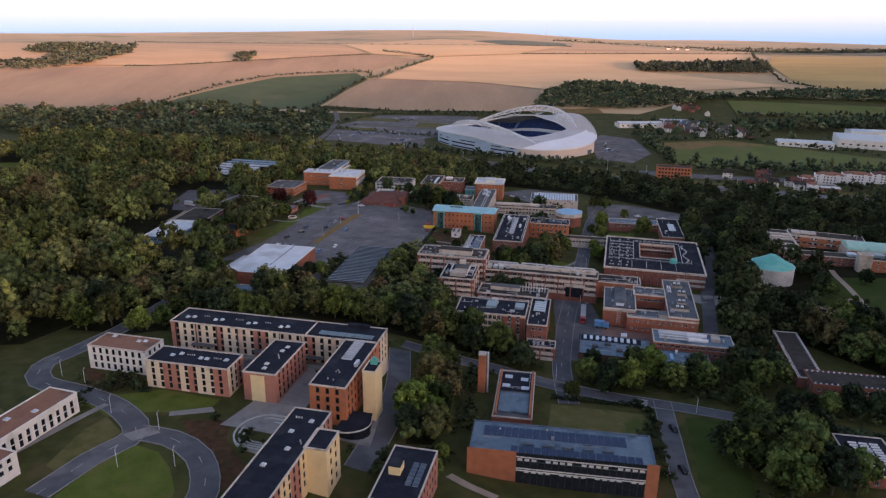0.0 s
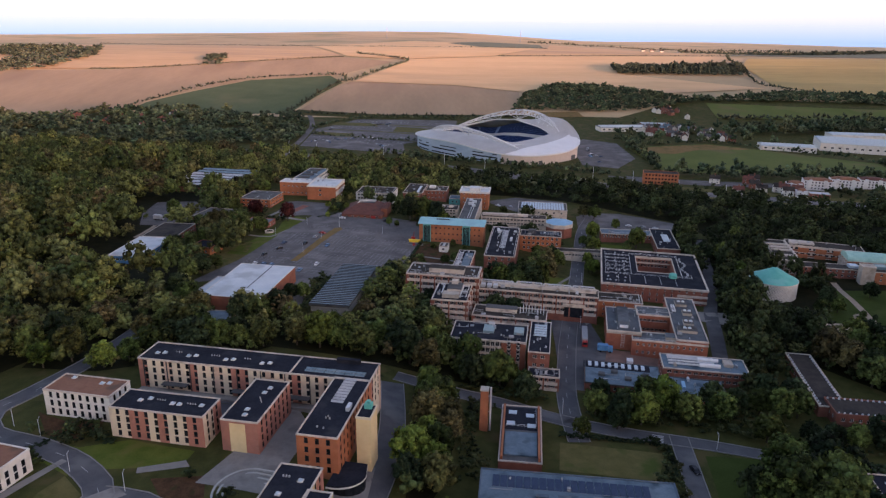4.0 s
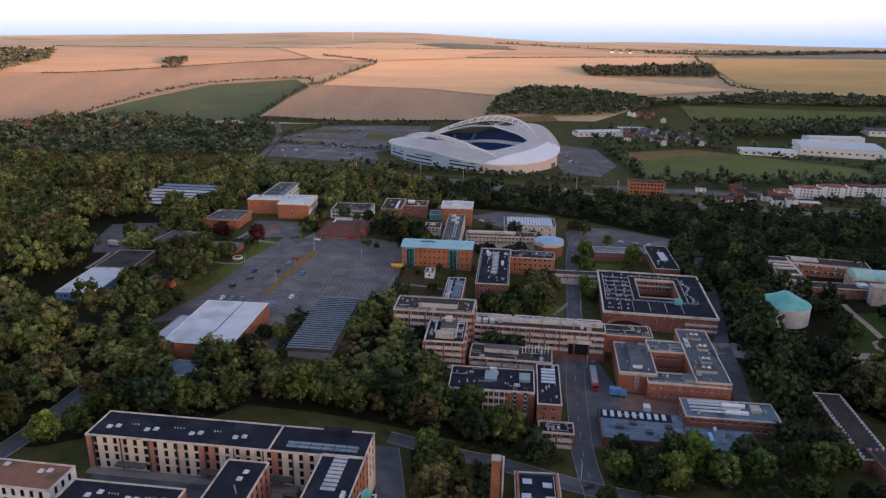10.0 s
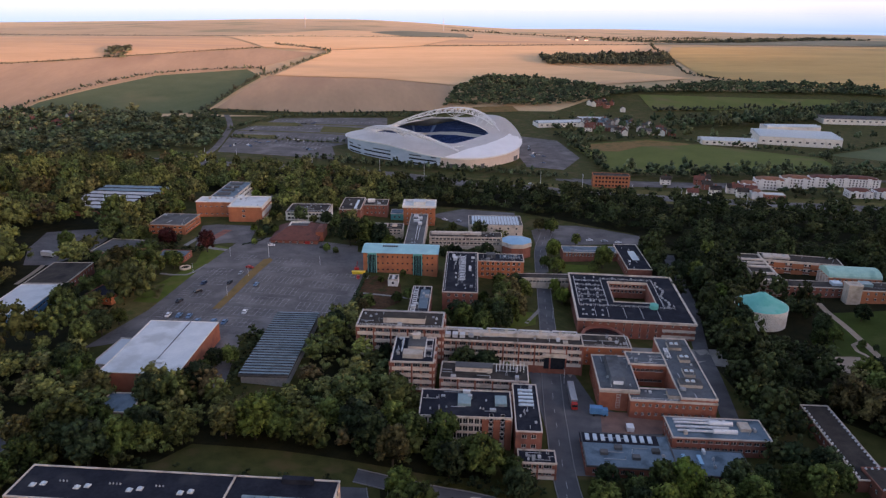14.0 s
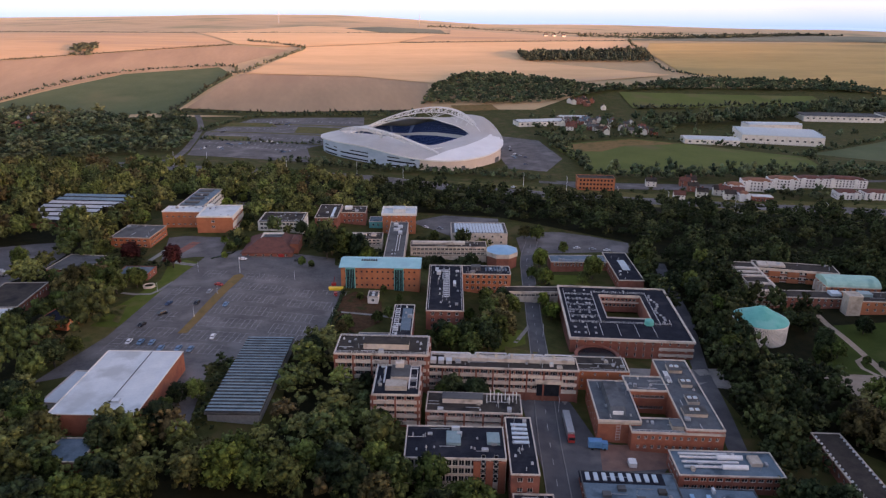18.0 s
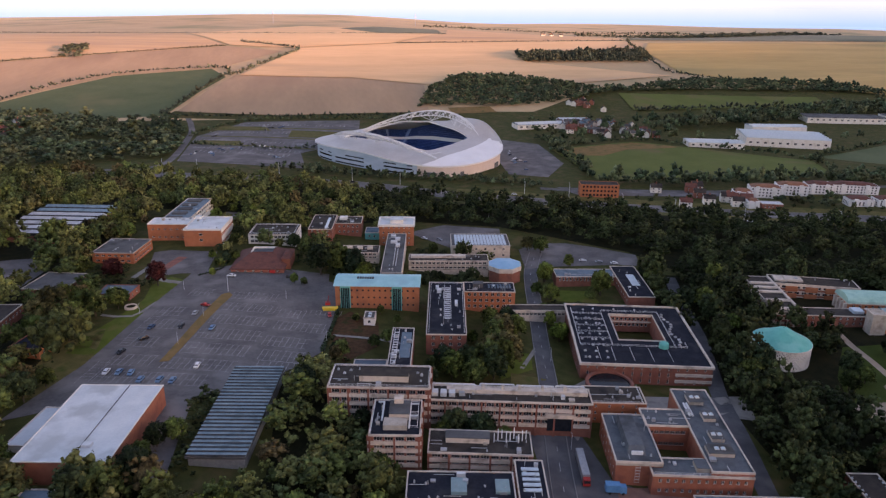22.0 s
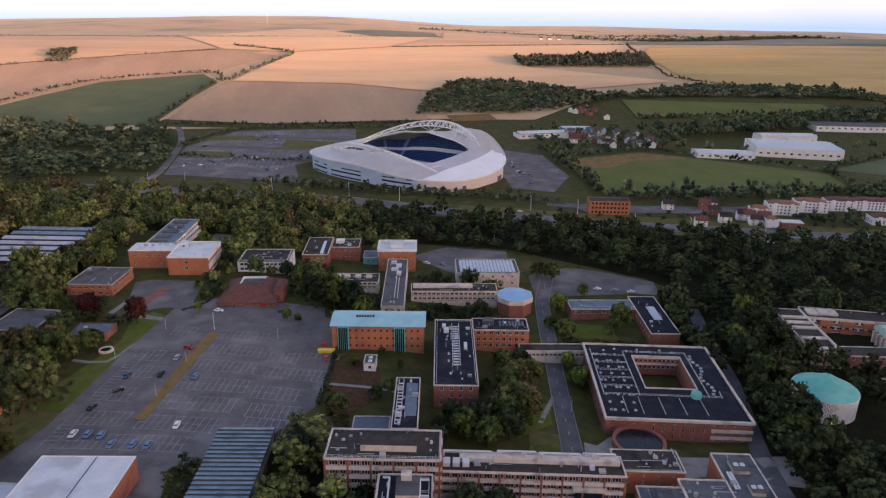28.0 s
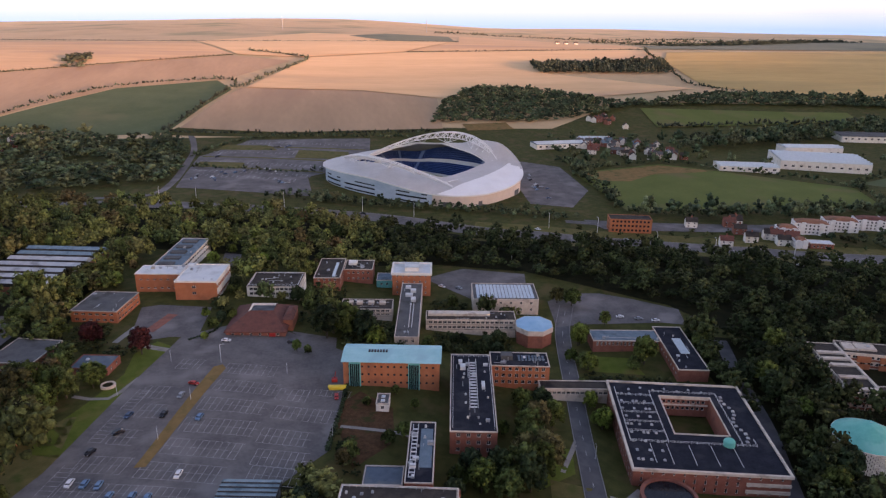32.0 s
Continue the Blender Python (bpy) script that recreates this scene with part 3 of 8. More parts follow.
LAWNS = (
    ([(-127.8, 222), (-116, 216), (-105, 216.5), (-104, 211), (-110.4, 205.5), (-118.8, 208.8)], brown_bed, "brown shrub bed below the white hall"),
    ([(-131, 196), (-121, 207), (-106, 202), (-97, 193), (-103, 188), (-112, 194), (-122, 192)], lawn, "mown bank along the access road"),
    ([(-108.6, 162.5), (-106.8, 180.8), (-103.4, 188), (-95.4, 179.9), (-102.8, 158.9)], rough_grass, "rough grass between hall and road"),
    ([(256, 848), (300, 860), (350, 874), (398, 842), (372, 836), (330, 836), (288, 808), (262, 814)], dry_grass, "worn brown corner of the playing field"),
    ([(-410, 596), (-364, 601), (-345, 573), (-323, 529), (-325, 475), (-410, 468)], lawn, "bright green meadow among the woods"),
    ([(40.3, 225), (73.4, 217.3), (66.3, 202), (36.9, 208.4)], rough_grass, "square lawn between the roads"),
    ([(86.5, 216), (104, 214.5), (92, 168), (76.5, 170)], park_grass, "lawn with trees beside the road"),
    ([(62, 372), (76, 366), (66, 338), (54, 342)], rough_grass, "shaded lawn beside the road"),
    ([(107, 452), (116, 466), (132, 461), (132, 444)], lawn, "courtyard lawn"),
    ([(-116, 402), (-112, 419), (-105, 434), (-97, 456), (-97.5, 476), (-90, 488), (-83, 482), (-80, 470), (-87, 450), (-97, 415), (-104, 398)], lawn, "bright lawn at the car park edge"),
    ([(-99, 150), (-96, 161), (-93, 169), (-88, 173.5), (-81, 171), (-75, 164), (-70.5, 155), (-69, 146), (-98, 144)], lawn, "roundabout lawn by the halls"),
    ([(-107.7, 201.4), (-92.8, 206), (-72.2, 200.3), (-73.4, 195.5), (-85.7, 192), (-96, 191.2)], lawn, "dry grass bank in front of the halls"),
    ([(-80.5, 187.5), (-66, 189), (-63.5, 178), (-57, 170), (-54.1, 166.7), (-59.6, 153.8), (-64.6, 160.3), (-71.8, 174.8)], brown_bed, "brown rough bank"),
    ([(186, 292), (212, 290), (275, 345), (270, 372), (222, 376), (200, 352), (190, 333)], park_grass, "park lawn with crossing paths"),
    ([(-12, 420), (0, 432), (12, 418), (10, 395), (-6, 380)], brown_bed, "scrubby reddish planting bed"),
    ([(-130, 368), (-124, 392), (-121, 414), (-106, 426), (-104, 396), (-112, 366)], rough_grass, "worn grass between the car park and the wood"),
    ([(-128, 995), (-122, 1020), (-70, 1012), (-60, 985)], rough_grass, "rough grass patch in the stadium car park"),
    ([(-40, 945), (-36, 985), (20, 975), (18, 940)], rough_grass, "green patch in the stadium car park"),
    ([(-138, 905), (-136, 930), (-90, 922), (-92, 898)], rough_grass, "scrubby patch beside the parking rows"),
    ([(56, 366), (64, 392), (77, 391), (72.5, 375)], lawn, "court lawn beside the road"),
    ([(-150, 200), (-128, 184), (-150, 160), (-260, 170), (-260, 240)], rough_grass, "dry brown grass bank"),
)
for poly, mat, label in LAWNS:
    drape("lawn", poly, mat, 0.1 if poly[0][1] < 700 else 0.5, label, "grass")

CARPARK = [(-122, 352), (-106, 390), (-88, 462), (-80, 492), (-57, 503), (-30, 492), (-2, 466), (-6, 440), (-13, 392), (-32, 371), (-60, 356), (-62, 310), (-70, 312), (-70, 358), (-100, 358)]
drape("car_park", CARPARK, tarmac_worn, 0.14, "large worn grey tarmac car park", "car park")
drape("car_park", [(-140, 812), (-142, 960), (-95, 1045), (50, 1045), (40, 930), (-25, 860), (-20, 780)], tarmac_worn, 0.3, "stadium car park with rows of bays", "car park")
drape("car_park", [(166, 742), (200, 728), (234, 780), (240, 880), (205, 915), (178, 850)], tarmac_worn, 0.3, "tarmac apron beside the stadium", "car park")
drape("car_park", [(48, 575), (70, 540), (105, 545), (112, 575), (75, 590)], tarmac_worn, 0.14, "tarmac yard behind the tower", "car park")
drape("car_park", [(108, 500), (113, 531), (127, 541), (147, 538), (163, 527), (182.5, 509), (177, 490), (165, 495), (122.6, 501)], tarmac_worn, 0.14, "tarmac yard by the trees", "car park")
drape("car_park", [(-103, 488), (-106, 529), (-97, 531), (-70.5, 524), (-72.7, 490), (-85, 492)], tarmac_worn, 0.15, "small dark tarmac yard", "car park")
drape("car_park", [(-28, 492.5), (-8, 484), (-9, 468), (-29.5, 492.6)], tarmac_worn, 0.15, "tarmac apron at the corner of the car park", "car park")
drape("car_park", [(-184, 455), (-193.5, 486), (-196, 520), (-178, 526), (-162, 528), (-156.5, 504), (-160.5, 478), (-171, 456)], tarmac_worn, 0.15, "tarmac parking area among trees", "car park")
drape("car_park", [(196, 694), (330, 660), (430, 646), (430, 630), (330, 640), (205, 668)], tarmac_worn, 0.25, "wide tarmac forecourt by the playing field", "car park")
drape("car_park", [(-75, 588), (-65, 588), (-64, 614), (-75, 618)], tarmac_worn, 0.15, "strip of parking between trees", "car park")
drape("pavement", [(-48, 182), (-40, 212), (-48, 228), (-63, 196), (-68, 186)], paving, 0.14, "pale paved court between the halls", "pavement")
drape("pavement", [(-100, 233), (-70, 227), (-50, 222.5), (-46, 229), (-62, 233), (-98, 241)], asphalt, 0.16, "dark tarmac court behind the halls", "pavement")
drape("pavement", [(-96, 219), (-68, 213.5), (-62, 225), (-98, 233)], asphalt, 0.15, "tarmac service court between the halls", "pavement")
drape("pavement", [(-94.5, 178.5), (-88, 184), (-84, 180.5), (-90, 175.5)], paving, 0.16, "block-paved road junction", "pavement")
drape("pavement", [(70, 348), (92, 366), (102, 352), (150, 345), (146, 326), (118, 338), (75, 334)], paving, 0.12, "paved court before the library", "pavement")
drape("pavement", [(48, 262), (66, 258), (95, 283), (75, 300), (74, 345), (58, 345), (53, 300)], asphalt, 0.1, "tarmac yard between the laboratories", "pavement")
drape("pavement", [(-125, 165), (-108, 196), (-106, 195), (-122, 163)], paving, 0.13, "pale path along the hall", "pavement")
drape("pavement", [(-85.7, 192.2), (-73.4, 195.8), (-71.5, 193), (-85, 189.6)], paving, 0.17, "pale path along the bank", "pavement")
drape("pavement", [(-32, 190), (-26, 197), (-20, 199), (-21.6, 183.1), (-31, 183.7)], paving, 0.14, "paved terrace by the stair tower", "pavement")
drape("pavement", [(57, 300), (70, 300), (64, 262), (52, 262)], asphalt, 0.12, "tarmac service yard", "pavement")
drape("pavement", [(72, 322), (96, 352), (80, 362), (70, 335)], paving, 0.13, "paved forecourt of the library", "pavement")
drape("pavement", [(75, 296), (98, 293), (96, 281), (70, 281)], paving_red, 0.16, "reddish paved yard", "pavement")
drape("pavement", [(188, 332), (190, 321), (191, 312), (200, 309.5), (212, 308.5), (215, 317), (218, 326), (204, 330.5)], sand, 0.2, "sandy paved square in the park", "pavement")

road([(47, 225), (49, 255), (55.5, 287), (62, 314), (77.5, 372), (94.5, 438), (108, 490), (117, 513), (122, 524)], 7.2, asphalt, dashes=True, label="grey tarmac road running down the campus")
road([(-16, 262), (10, 255), (23, 251), (47, 238), (68, 229), (93, 222), (119, 213), (147, 202), (190, 190)], 6.5, asphalt, label="cross road past the lawns")
road([(82, 228), (77, 200), (73, 176), (70, 140)], 6.0, asphalt, label="road beside the solar-roofed building")
road([(-104, 150), (-98, 166), (-91, 180), (-103, 194), (-119, 203), (-136, 210), (-142, 222), (-136, 236), (-127, 262), (-122, 300)], 7.4, asphalt, dashes=True, label="curving access road round the halls")
road([(-91, 180), (-80, 178), (-69, 170), (-63, 156), (-64, 140)], 7.4, asphalt, dashes=True, label="curving loop road by the halls")
road([(2.5, 174.5), (8, 170), (16, 165)], 3.0, sand, name="path", label="sandy footpath beside the low hall", kerb=False)
road([(-17, 256), (-16, 235), (-16, 215), (-18.5, 195), (-24, 172)], 8.0, asphalt, label="service road behind the hall wing")
road([(119, 272), (121, 283), (125, 296), (133, 320), (141, 344), (150, 366), (162, 396), (172, 430), (185, 470)], 6.6, asphalt, label="shaded lane beside the trees", kerb=False)
road([(-350, 778), (-140, 752), (20, 716), (110, 668), (144, 655), (182, 641), (215, 631), (276, 607), (331, 579), (377, 560), (480, 512)], 19.0, tarmac_worn, label="dual carriageway through the trees", dashes=True)
drape("verge", strip_poly(curve_points([(100, 672), (144, 658), (182, 645), (215, 635), (276, 611), (331, 583), (377, 562), (480, 512)]), 46), rough_grass, 0.1, "rough grass verge along the dual carriageway", "grass")
road([(180, 690), (275, 665), (330, 655), (500, 640)], 8.0, tarmac_worn, label="road beside the playing field", kerb=False)
road([(-175, 1100), (-160, 1040), (-150, 960), (-150, 800), (-200, 780)], 7.0, tarmac_worn, label="lane down to the car park", kerb=False)
road([(230, 388), (227, 376), (225, 362), (220, 340), (216, 325), (209, 299), (206, 288)], 3.2, sand, name="path", label="pale footpath across the park", kerb=False)
road([(221, 344), (214, 341), (211.5, 335), (213, 327)], 2.0, sand, name="path", label="pale footpath across the lawn", kerb=False)
road([(-9, 407), (2, 404), (14, 400), (24, 392)], 1.8, paving, name="path", label="pale footpath past the planting bed", kerb=False)
road([(68, 376), (78, 392), (84, 402)], 1.8, paving, name="path", label="pale footpath beside the trees", kerb=False)
road([(-112, 440), (-98, 436), (-90, 452)], 2.0, paving, name="path", label="pale path on the lawn", kerb=False)

road([(-176, 426), (-174.5, 448), (-175.5, 474), (-179, 490)], 2.2, sand, name="path", label="sandy path beside the dark range", kerb=False)

road([(-109, 489), (-104, 504), (-96, 523)], 3.0, paving, name="path", label="pale path beside the orange workshop", kerb=False)
road([(-98, 486), (-90, 481), (-75, 474)], 3.6, paving, name="path", label="pale crossing at the car park's edge", kerb=False)

# sea, horizon and low sky, far behind the land: a glowing backdrop sheet
sea_mat = bpy.data.materials.new("sea_sky_glow")
sea_mat.use_nodes = True
sn, sk = sea_mat.node_tree.nodes, sea_mat.node_tree.links
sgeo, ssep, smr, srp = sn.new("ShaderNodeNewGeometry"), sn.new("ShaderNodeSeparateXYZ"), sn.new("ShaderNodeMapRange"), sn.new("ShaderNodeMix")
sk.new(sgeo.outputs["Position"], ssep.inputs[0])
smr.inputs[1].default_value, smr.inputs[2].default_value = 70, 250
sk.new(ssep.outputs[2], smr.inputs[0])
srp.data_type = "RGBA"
# haze painted in: blue at the bottom, fading to white with height
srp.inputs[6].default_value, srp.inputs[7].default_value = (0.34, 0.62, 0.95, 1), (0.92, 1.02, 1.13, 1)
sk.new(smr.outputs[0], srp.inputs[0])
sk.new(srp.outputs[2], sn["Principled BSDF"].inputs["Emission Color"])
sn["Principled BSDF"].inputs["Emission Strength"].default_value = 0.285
sn["Principled BSDF"].inputs["Base Color"].default_value = (0.05, 0.08, 0.1, 1)
sn["Principled BSDF"].inputs["Roughness"].default_value = 0.9
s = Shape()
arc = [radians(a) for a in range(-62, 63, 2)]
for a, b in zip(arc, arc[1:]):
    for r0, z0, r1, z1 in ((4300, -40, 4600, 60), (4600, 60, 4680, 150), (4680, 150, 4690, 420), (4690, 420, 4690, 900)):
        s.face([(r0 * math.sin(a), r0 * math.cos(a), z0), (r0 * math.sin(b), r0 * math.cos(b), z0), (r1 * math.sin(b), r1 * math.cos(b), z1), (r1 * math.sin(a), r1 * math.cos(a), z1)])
tagged(part("backdrop", s, sea_mat), "glowing backdrop of hazy blue sea and white sky", "sea", kind="structure")

# ---- buildings ----
TILT = -11.5
FOOT = []  # footprints kept free of trees: x, y, half length, half width, angle
PANES = {}


def window_mesh(w, h, bars, frame_mat, pane_mat):
    """A framed window with its pane; x across, y into the wall, z up from the sill."""
    key = (round(w, 2), round(h, 2), bars, frame_mat.name, pane_mat.name)
    if key not in PANES:
        s, e = Shape(), 0.09
        xs = [-w / 2]
        for k in range(bars + 1):
            xs += [-w / 2 + w * k / (bars + 1) + e * (1 if k == 0 else 0.5), -w / 2 + w * (k + 1) / (bars + 1) - e * (1 if k == bars else 0.5)]
        xs.append(w / 2)
        zs = [0, e, h - e, h]
        n = len(xs)
        s.v = [(x, 0.0, z) for z in zs for x in xs] + [(x, 0.09, z) for z in zs[1:3] for x in xs]
        for r_ in range(3):
            for k in range(n - 1):
                if r_ == 1 and k % 2:
                    a, b, back = n + k, 2 * n + k, 4 * n + k
                    s.f += [(back, back + 1, back + n + 1, back + n), (a, a + 1, back + 1, back), (b + 1, b, back + n, back + n + 1), (b, a, back, back + n), (a + 1, b + 1, back + n + 1, back + 1)]
                    s.m += [1, 0, 0, 0, 0]
                else:
                    a = r_ * n + k
                    s.f.append((a, a + 1, a + n + 1, a + n))
                    s.m.append(0)
        used = sorted({v for f in s.f for v in f})
        s.v, s.f = [s.v[v] for v in used], [tuple(used.index(v) for v in f) for f in s.f]
        PANES[key] = s.mesh("window", frame_mat, pane_mat)
    return PANES[key]


def wall_face(length, z0, z1, cols, rows, depth=0.22, stripes=None):
    """A wall of that length along x, seen from -y, with openings; cols: (middle, width), rows: (sill, height)."""
    s = Shape()
    xs, zs = [-length / 2], [z0]
    for m, w in cols:
        xs += [m - w / 2, m + w / 2]
    for b, h in rows:
        zs += [b, b + h]
    xs.append(length / 2)
    zs.append(z1)
    for i in range(len(xs) - 1):
        mat = stripes[(i // 2) % len(stripes)] if stripes else 0
        if i % 2 == 0 or not rows:
            s.face([(xs[i], 0, z0), (xs[i + 1], 0, z0), (xs[i + 1], 0, z1), (xs[i], 0, z1)], mat)
            continue
        for j in range(len(zs) - 1):
            if j % 2 == 0:
                s.face([(xs[i], 0, zs[j]), (xs[i + 1], 0, zs[j]), (xs[i + 1], 0, zs[j + 1]), (xs[i], 0, zs[j + 1])], mat)
            else:
                a, b, c, d = xs[i], xs[i + 1], zs[j], zs[j + 1]
                s.face([(a, 0, c), (b, 0, c), (b, depth, c), (a, depth, c)], mat)
                s.face([(a, depth, d), (b, depth, d), (b, 0, d), (a, 0, d)], mat)
                s.face([(a, 0, c), (a, depth, c), (a, depth, d), (a, 0, d)], mat)
                s.face([(b, depth, c), (b, 0, c), (b, 0, d), (b, depth, d)], mat)
    return s


def spread(length, n, w, margin=1.2):
    step = (length - 2 * margin) / n
    return [(-length / 2 + margin + step * (i + 0.5), min(w, step * 0.92)) for i in range(n)]


def block(name, label, cx, cy, L, W, top, floors=3, sides="fr", pitch=3.0, win=(1.3, 1.4), wall=None, stripes=None, band=None, pier=None,
          roof=None, coping=None, cope=0.45, tilt=TILT, base=None, category="building", group="", sill=1.0, bars=1, frame_mat=None, pane=None, deep=1.0, storey=None, lip=0.1):
    """A flat-roofed building: L along its own x, W deep along its y, roof edge at height top; windows on the sides named (f, b, l, r)."""
    wall, roof, coping = wall or brick, roof or roof_dark, coping or concrete_pale
    frame_mat, pane = frame_mat or frame_white, pane or glass
    c, s_ = math.cos(radians(tilt)), math.sin(radians(tilt))
    low = min(ground(cx + x * c - y * s_, cy + x * s_ + y * c) for x in (-L / 2, 0, L / 2) for y in (-W / 2, 0, W / 2))
    high = max(ground(cx + x * c - y * s_, cy + x * s_ + y * c) for x in (-L / 2, 0, L / 2) for y in (-W / 2, 0, W / 2))
    base = min(high, top - 3.0) if base is None else base
    H = top - base
    top_thing = thing(name, label, category, pose(cx, cy, base, 0, 0, tilt), group)
    FOOT.append((cx, cy, L / 2, W / 2, tilt))
    under = low - base - 0.6
    st = storey or (H - 0.5) / floors
    rows = [(H - 0.5 - st * (floors - i) + sill * st / 3.0, win[1]) for i in range(floors)]
    rows = [(b, h) for b, h in rows if b + h < H - 0.25]
    mats = tuple(stripes[1]) if stripes else (wall,)
    pattern = stripes[0] if stripes else None
    runs = {"f": (L, pose(0, -W / 2, 0)), "b": (L, pose(0, W / 2, 0, 0, 0, 180)), "r": (W, pose(L / 2, 0, 0, 0, 0, 90)), "l": (W, pose(-L / 2, 0, 0, 0, 0, -90))}
    for side, (length, at) in runs.items():
        open_side = side in sides
        cols = spread(length, max(1, round((length - 2.4) / pitch)), win[0]) if open_side else []
        if side in "lr" and stripes:
            pattern = stripes[0]
        w = part("wall", wall_face(length, under, H, cols, rows if open_side else [], stripes=pattern), mats, top_thing, at=at)
        if open_side:
            for m, ww in cols:
                for b, h in rows:
                    part("window", window_mesh(ww, h, bars, frame_mat, pane), None, w, at=pose(m, 0.12, b))
            if band:
                for b, h in rows:
                    bs = Shape().box(-length / 2 - 0.05, length / 2 + 0.05, -(band[2] if len(band) > 2 else 0.16), -0.003, b - band[1] - 0.05, b - 0.05)
                    part("concrete_band", bs, band[0], w)
            if pier:
                n = max(2, round(length / pier[1]))
                for i in range(n + 1):
                    x = -length / 2 + 0.3 + (length - 0.6) * i / n
                    part("pier", Shape().box(x - pier[2] / 2, x + pier[2] / 2, -0.62, -0.004, under, H - 0.6), pier[0], w)
    part("roof", Shape().box(-L / 2 + 0.3, L / 2 - 0.3, -W / 2 + 0.3, W / 2 - 0.3, H - 0.9, H - cope * 0.6), roof, top_thing)
    cs = Shape()
    for x0, x1, y0, y1 in ((-L / 2 - lip, L / 2 + lip, -W / 2 - lip, -W / 2 + 0.3), (-L / 2 - lip, L / 2 + lip, W / 2 - 0.3, W / 2 + lip),
                           (-L / 2 - lip, -L / 2 + 0.3, -W / 2 + 0.3, W / 2 - 0.3), (L / 2 - 0.3, L / 2 + lip, -W / 2 + 0.3, W / 2 - 0.3)):
        cs.box(x0, x1, y0, y1, H - cope, H + 0.02)
    part("parapet", cs, coping, top_thing)
    top_thing["height"] = H
    return top_thing, H - cope * 0.6


def roof_box(owner, z, x, y, w, d, h, mat=None, name="plant_room", cap=None):
    s = Shape().box(x - w / 2, x + w / 2, y - d / 2, y + d / 2, z - 0.05, z + h)
    p = part(name, s, mat or concrete, owner)
    if cap:
        part("cap", Shape().box(x - w / 2 - 0.15, x + w / 2 + 0.15, y - d / 2 - 0.15, y + d / 2 + 0.15, z + h + 0.003, z + h + 0.15), cap, p)
    return p


def roof_vents(owner, z, spots, r=0.45, mat=None, h=0.7):
    for x, y in spots:
        part("roof_vent", Shape().box(x - r, x + r, y - r, y + r, z - 0.05, z + h * 0.5).dome(x, y, z + h * 0.5, r * 0.9, h * 0.5), mat or roof_kit, owner)


def roof_domes(owner, z, spots, r=0.7):
    for x, y in spots:
        part("rooflight", Shape().box(x - r, x + r, y - r, y + r, z - 0.05, z + 0.25, 1).dome(x, y, z + 0.25, r * 0.95, 0.45, 0), (skylight, frame_white), owner)


def roof_rail(owner, z, points, h=1.0, mat=None, gap=2.0):
    """A guard rail along the points on a roof."""
    s = Shape()
    for a, b in zip(points, points[1:]):
        for k in (0.5, 1.0):
            s.tube((*a, z + h * k), (*b, z + h * k), 0.06, sides=4)
        n = max(1, int(math.hypot(b[0] - a[0], b[1] - a[1]) / gap))
        for i in range(n + 1):
            x, y = a[0] + (b[0] - a[0]) * i / n, a[1] + (b[1] - a[1]) * i / n
            s.tube((x, y, z - 0.05), (x, y, z + h), 0.06, sides=4)
    part("guard_rail", s, mat or duct, owner)


def panels(owner, z, x0, y0, nx, ny, w, d, gx, gy, mat=None, rise=0.45):
    """Rows of tilted panels on a roof."""
    me = Shape().face([(-w / 2, -d / 2, 0.12), (w / 2, -d / 2, 0.12), (w / 2, d / 2, rise + 0.12), (-w / 2, d / 2, rise + 0.12)])
    me.face([(-w / 2, d / 2, rise + 0.12), (w / 2, d / 2, rise + 0.12), (w / 2, d / 2, -0.05), (-w / 2, d / 2, -0.05)], 1)
    me.face([(-w / 2, -d / 2, -0.05), (w / 2, -d / 2, -0.05), (w / 2, -d / 2, 0.12), (-w / 2, -d / 2, 0.12)], 1)
    me = me.mesh("solar_panel", mat or solar, metal_grey)
    for i in range(nx):
        for j in range(ny):
            part("solar_panel", me, None, owner, at=pose(x0 + i * gx, y0 + j * gy, z))


def roof_clutter(owner, z, L, W, seed, n=10):
    """Small vents, hatches, pipes and cable trays as they stand about on a flat roof."""
    r_ = random.Random(seed)
    for i in range(n):
        x, y = r_.uniform(-L / 2 + 1.5, L / 2 - 1.5), r_.uniform(-W / 2 + 1.5, W / 2 - 1.5)
        k = r_.randrange(4)
        if k == 0:
            roof_vents(owner, z, [(x, y)], r=r_.uniform(0.25, 0.5), h=r_.uniform(0.6, 1.2))
        elif k == 1:
            roof_box(owner, z, x, y, r_.uniform(0.8, 2.2), r_.uniform(0.8, 1.8), r_.uniform(0.5, 1.3), r_.choice((roof_kit, concrete, metal_grey, roof_kit, duct)), "air_handler")
        elif k == 2:
            part("vent_pipe", Shape().tube((x, y, z - 0.05), (x, y, z + r_.uniform(0.8, 2.2)), 0.12, sides=6), roof_kit, owner)
        else:
            d = r_.uniform(3, 8) * r_.choice((-1, 1))
            e = max(-W / 2 + 0.6, min(W / 2 - 0.6, y + d)) if L < W else y
            f = x if L < W else max(-L / 2 + 0.6, min(L / 2 - 0.6, x + d))
            part("cable_tray", Shape().tube((x, y, z + 0.25), (f, e, z + 0.25), 0.13, sides=4), roof_kit, owner)


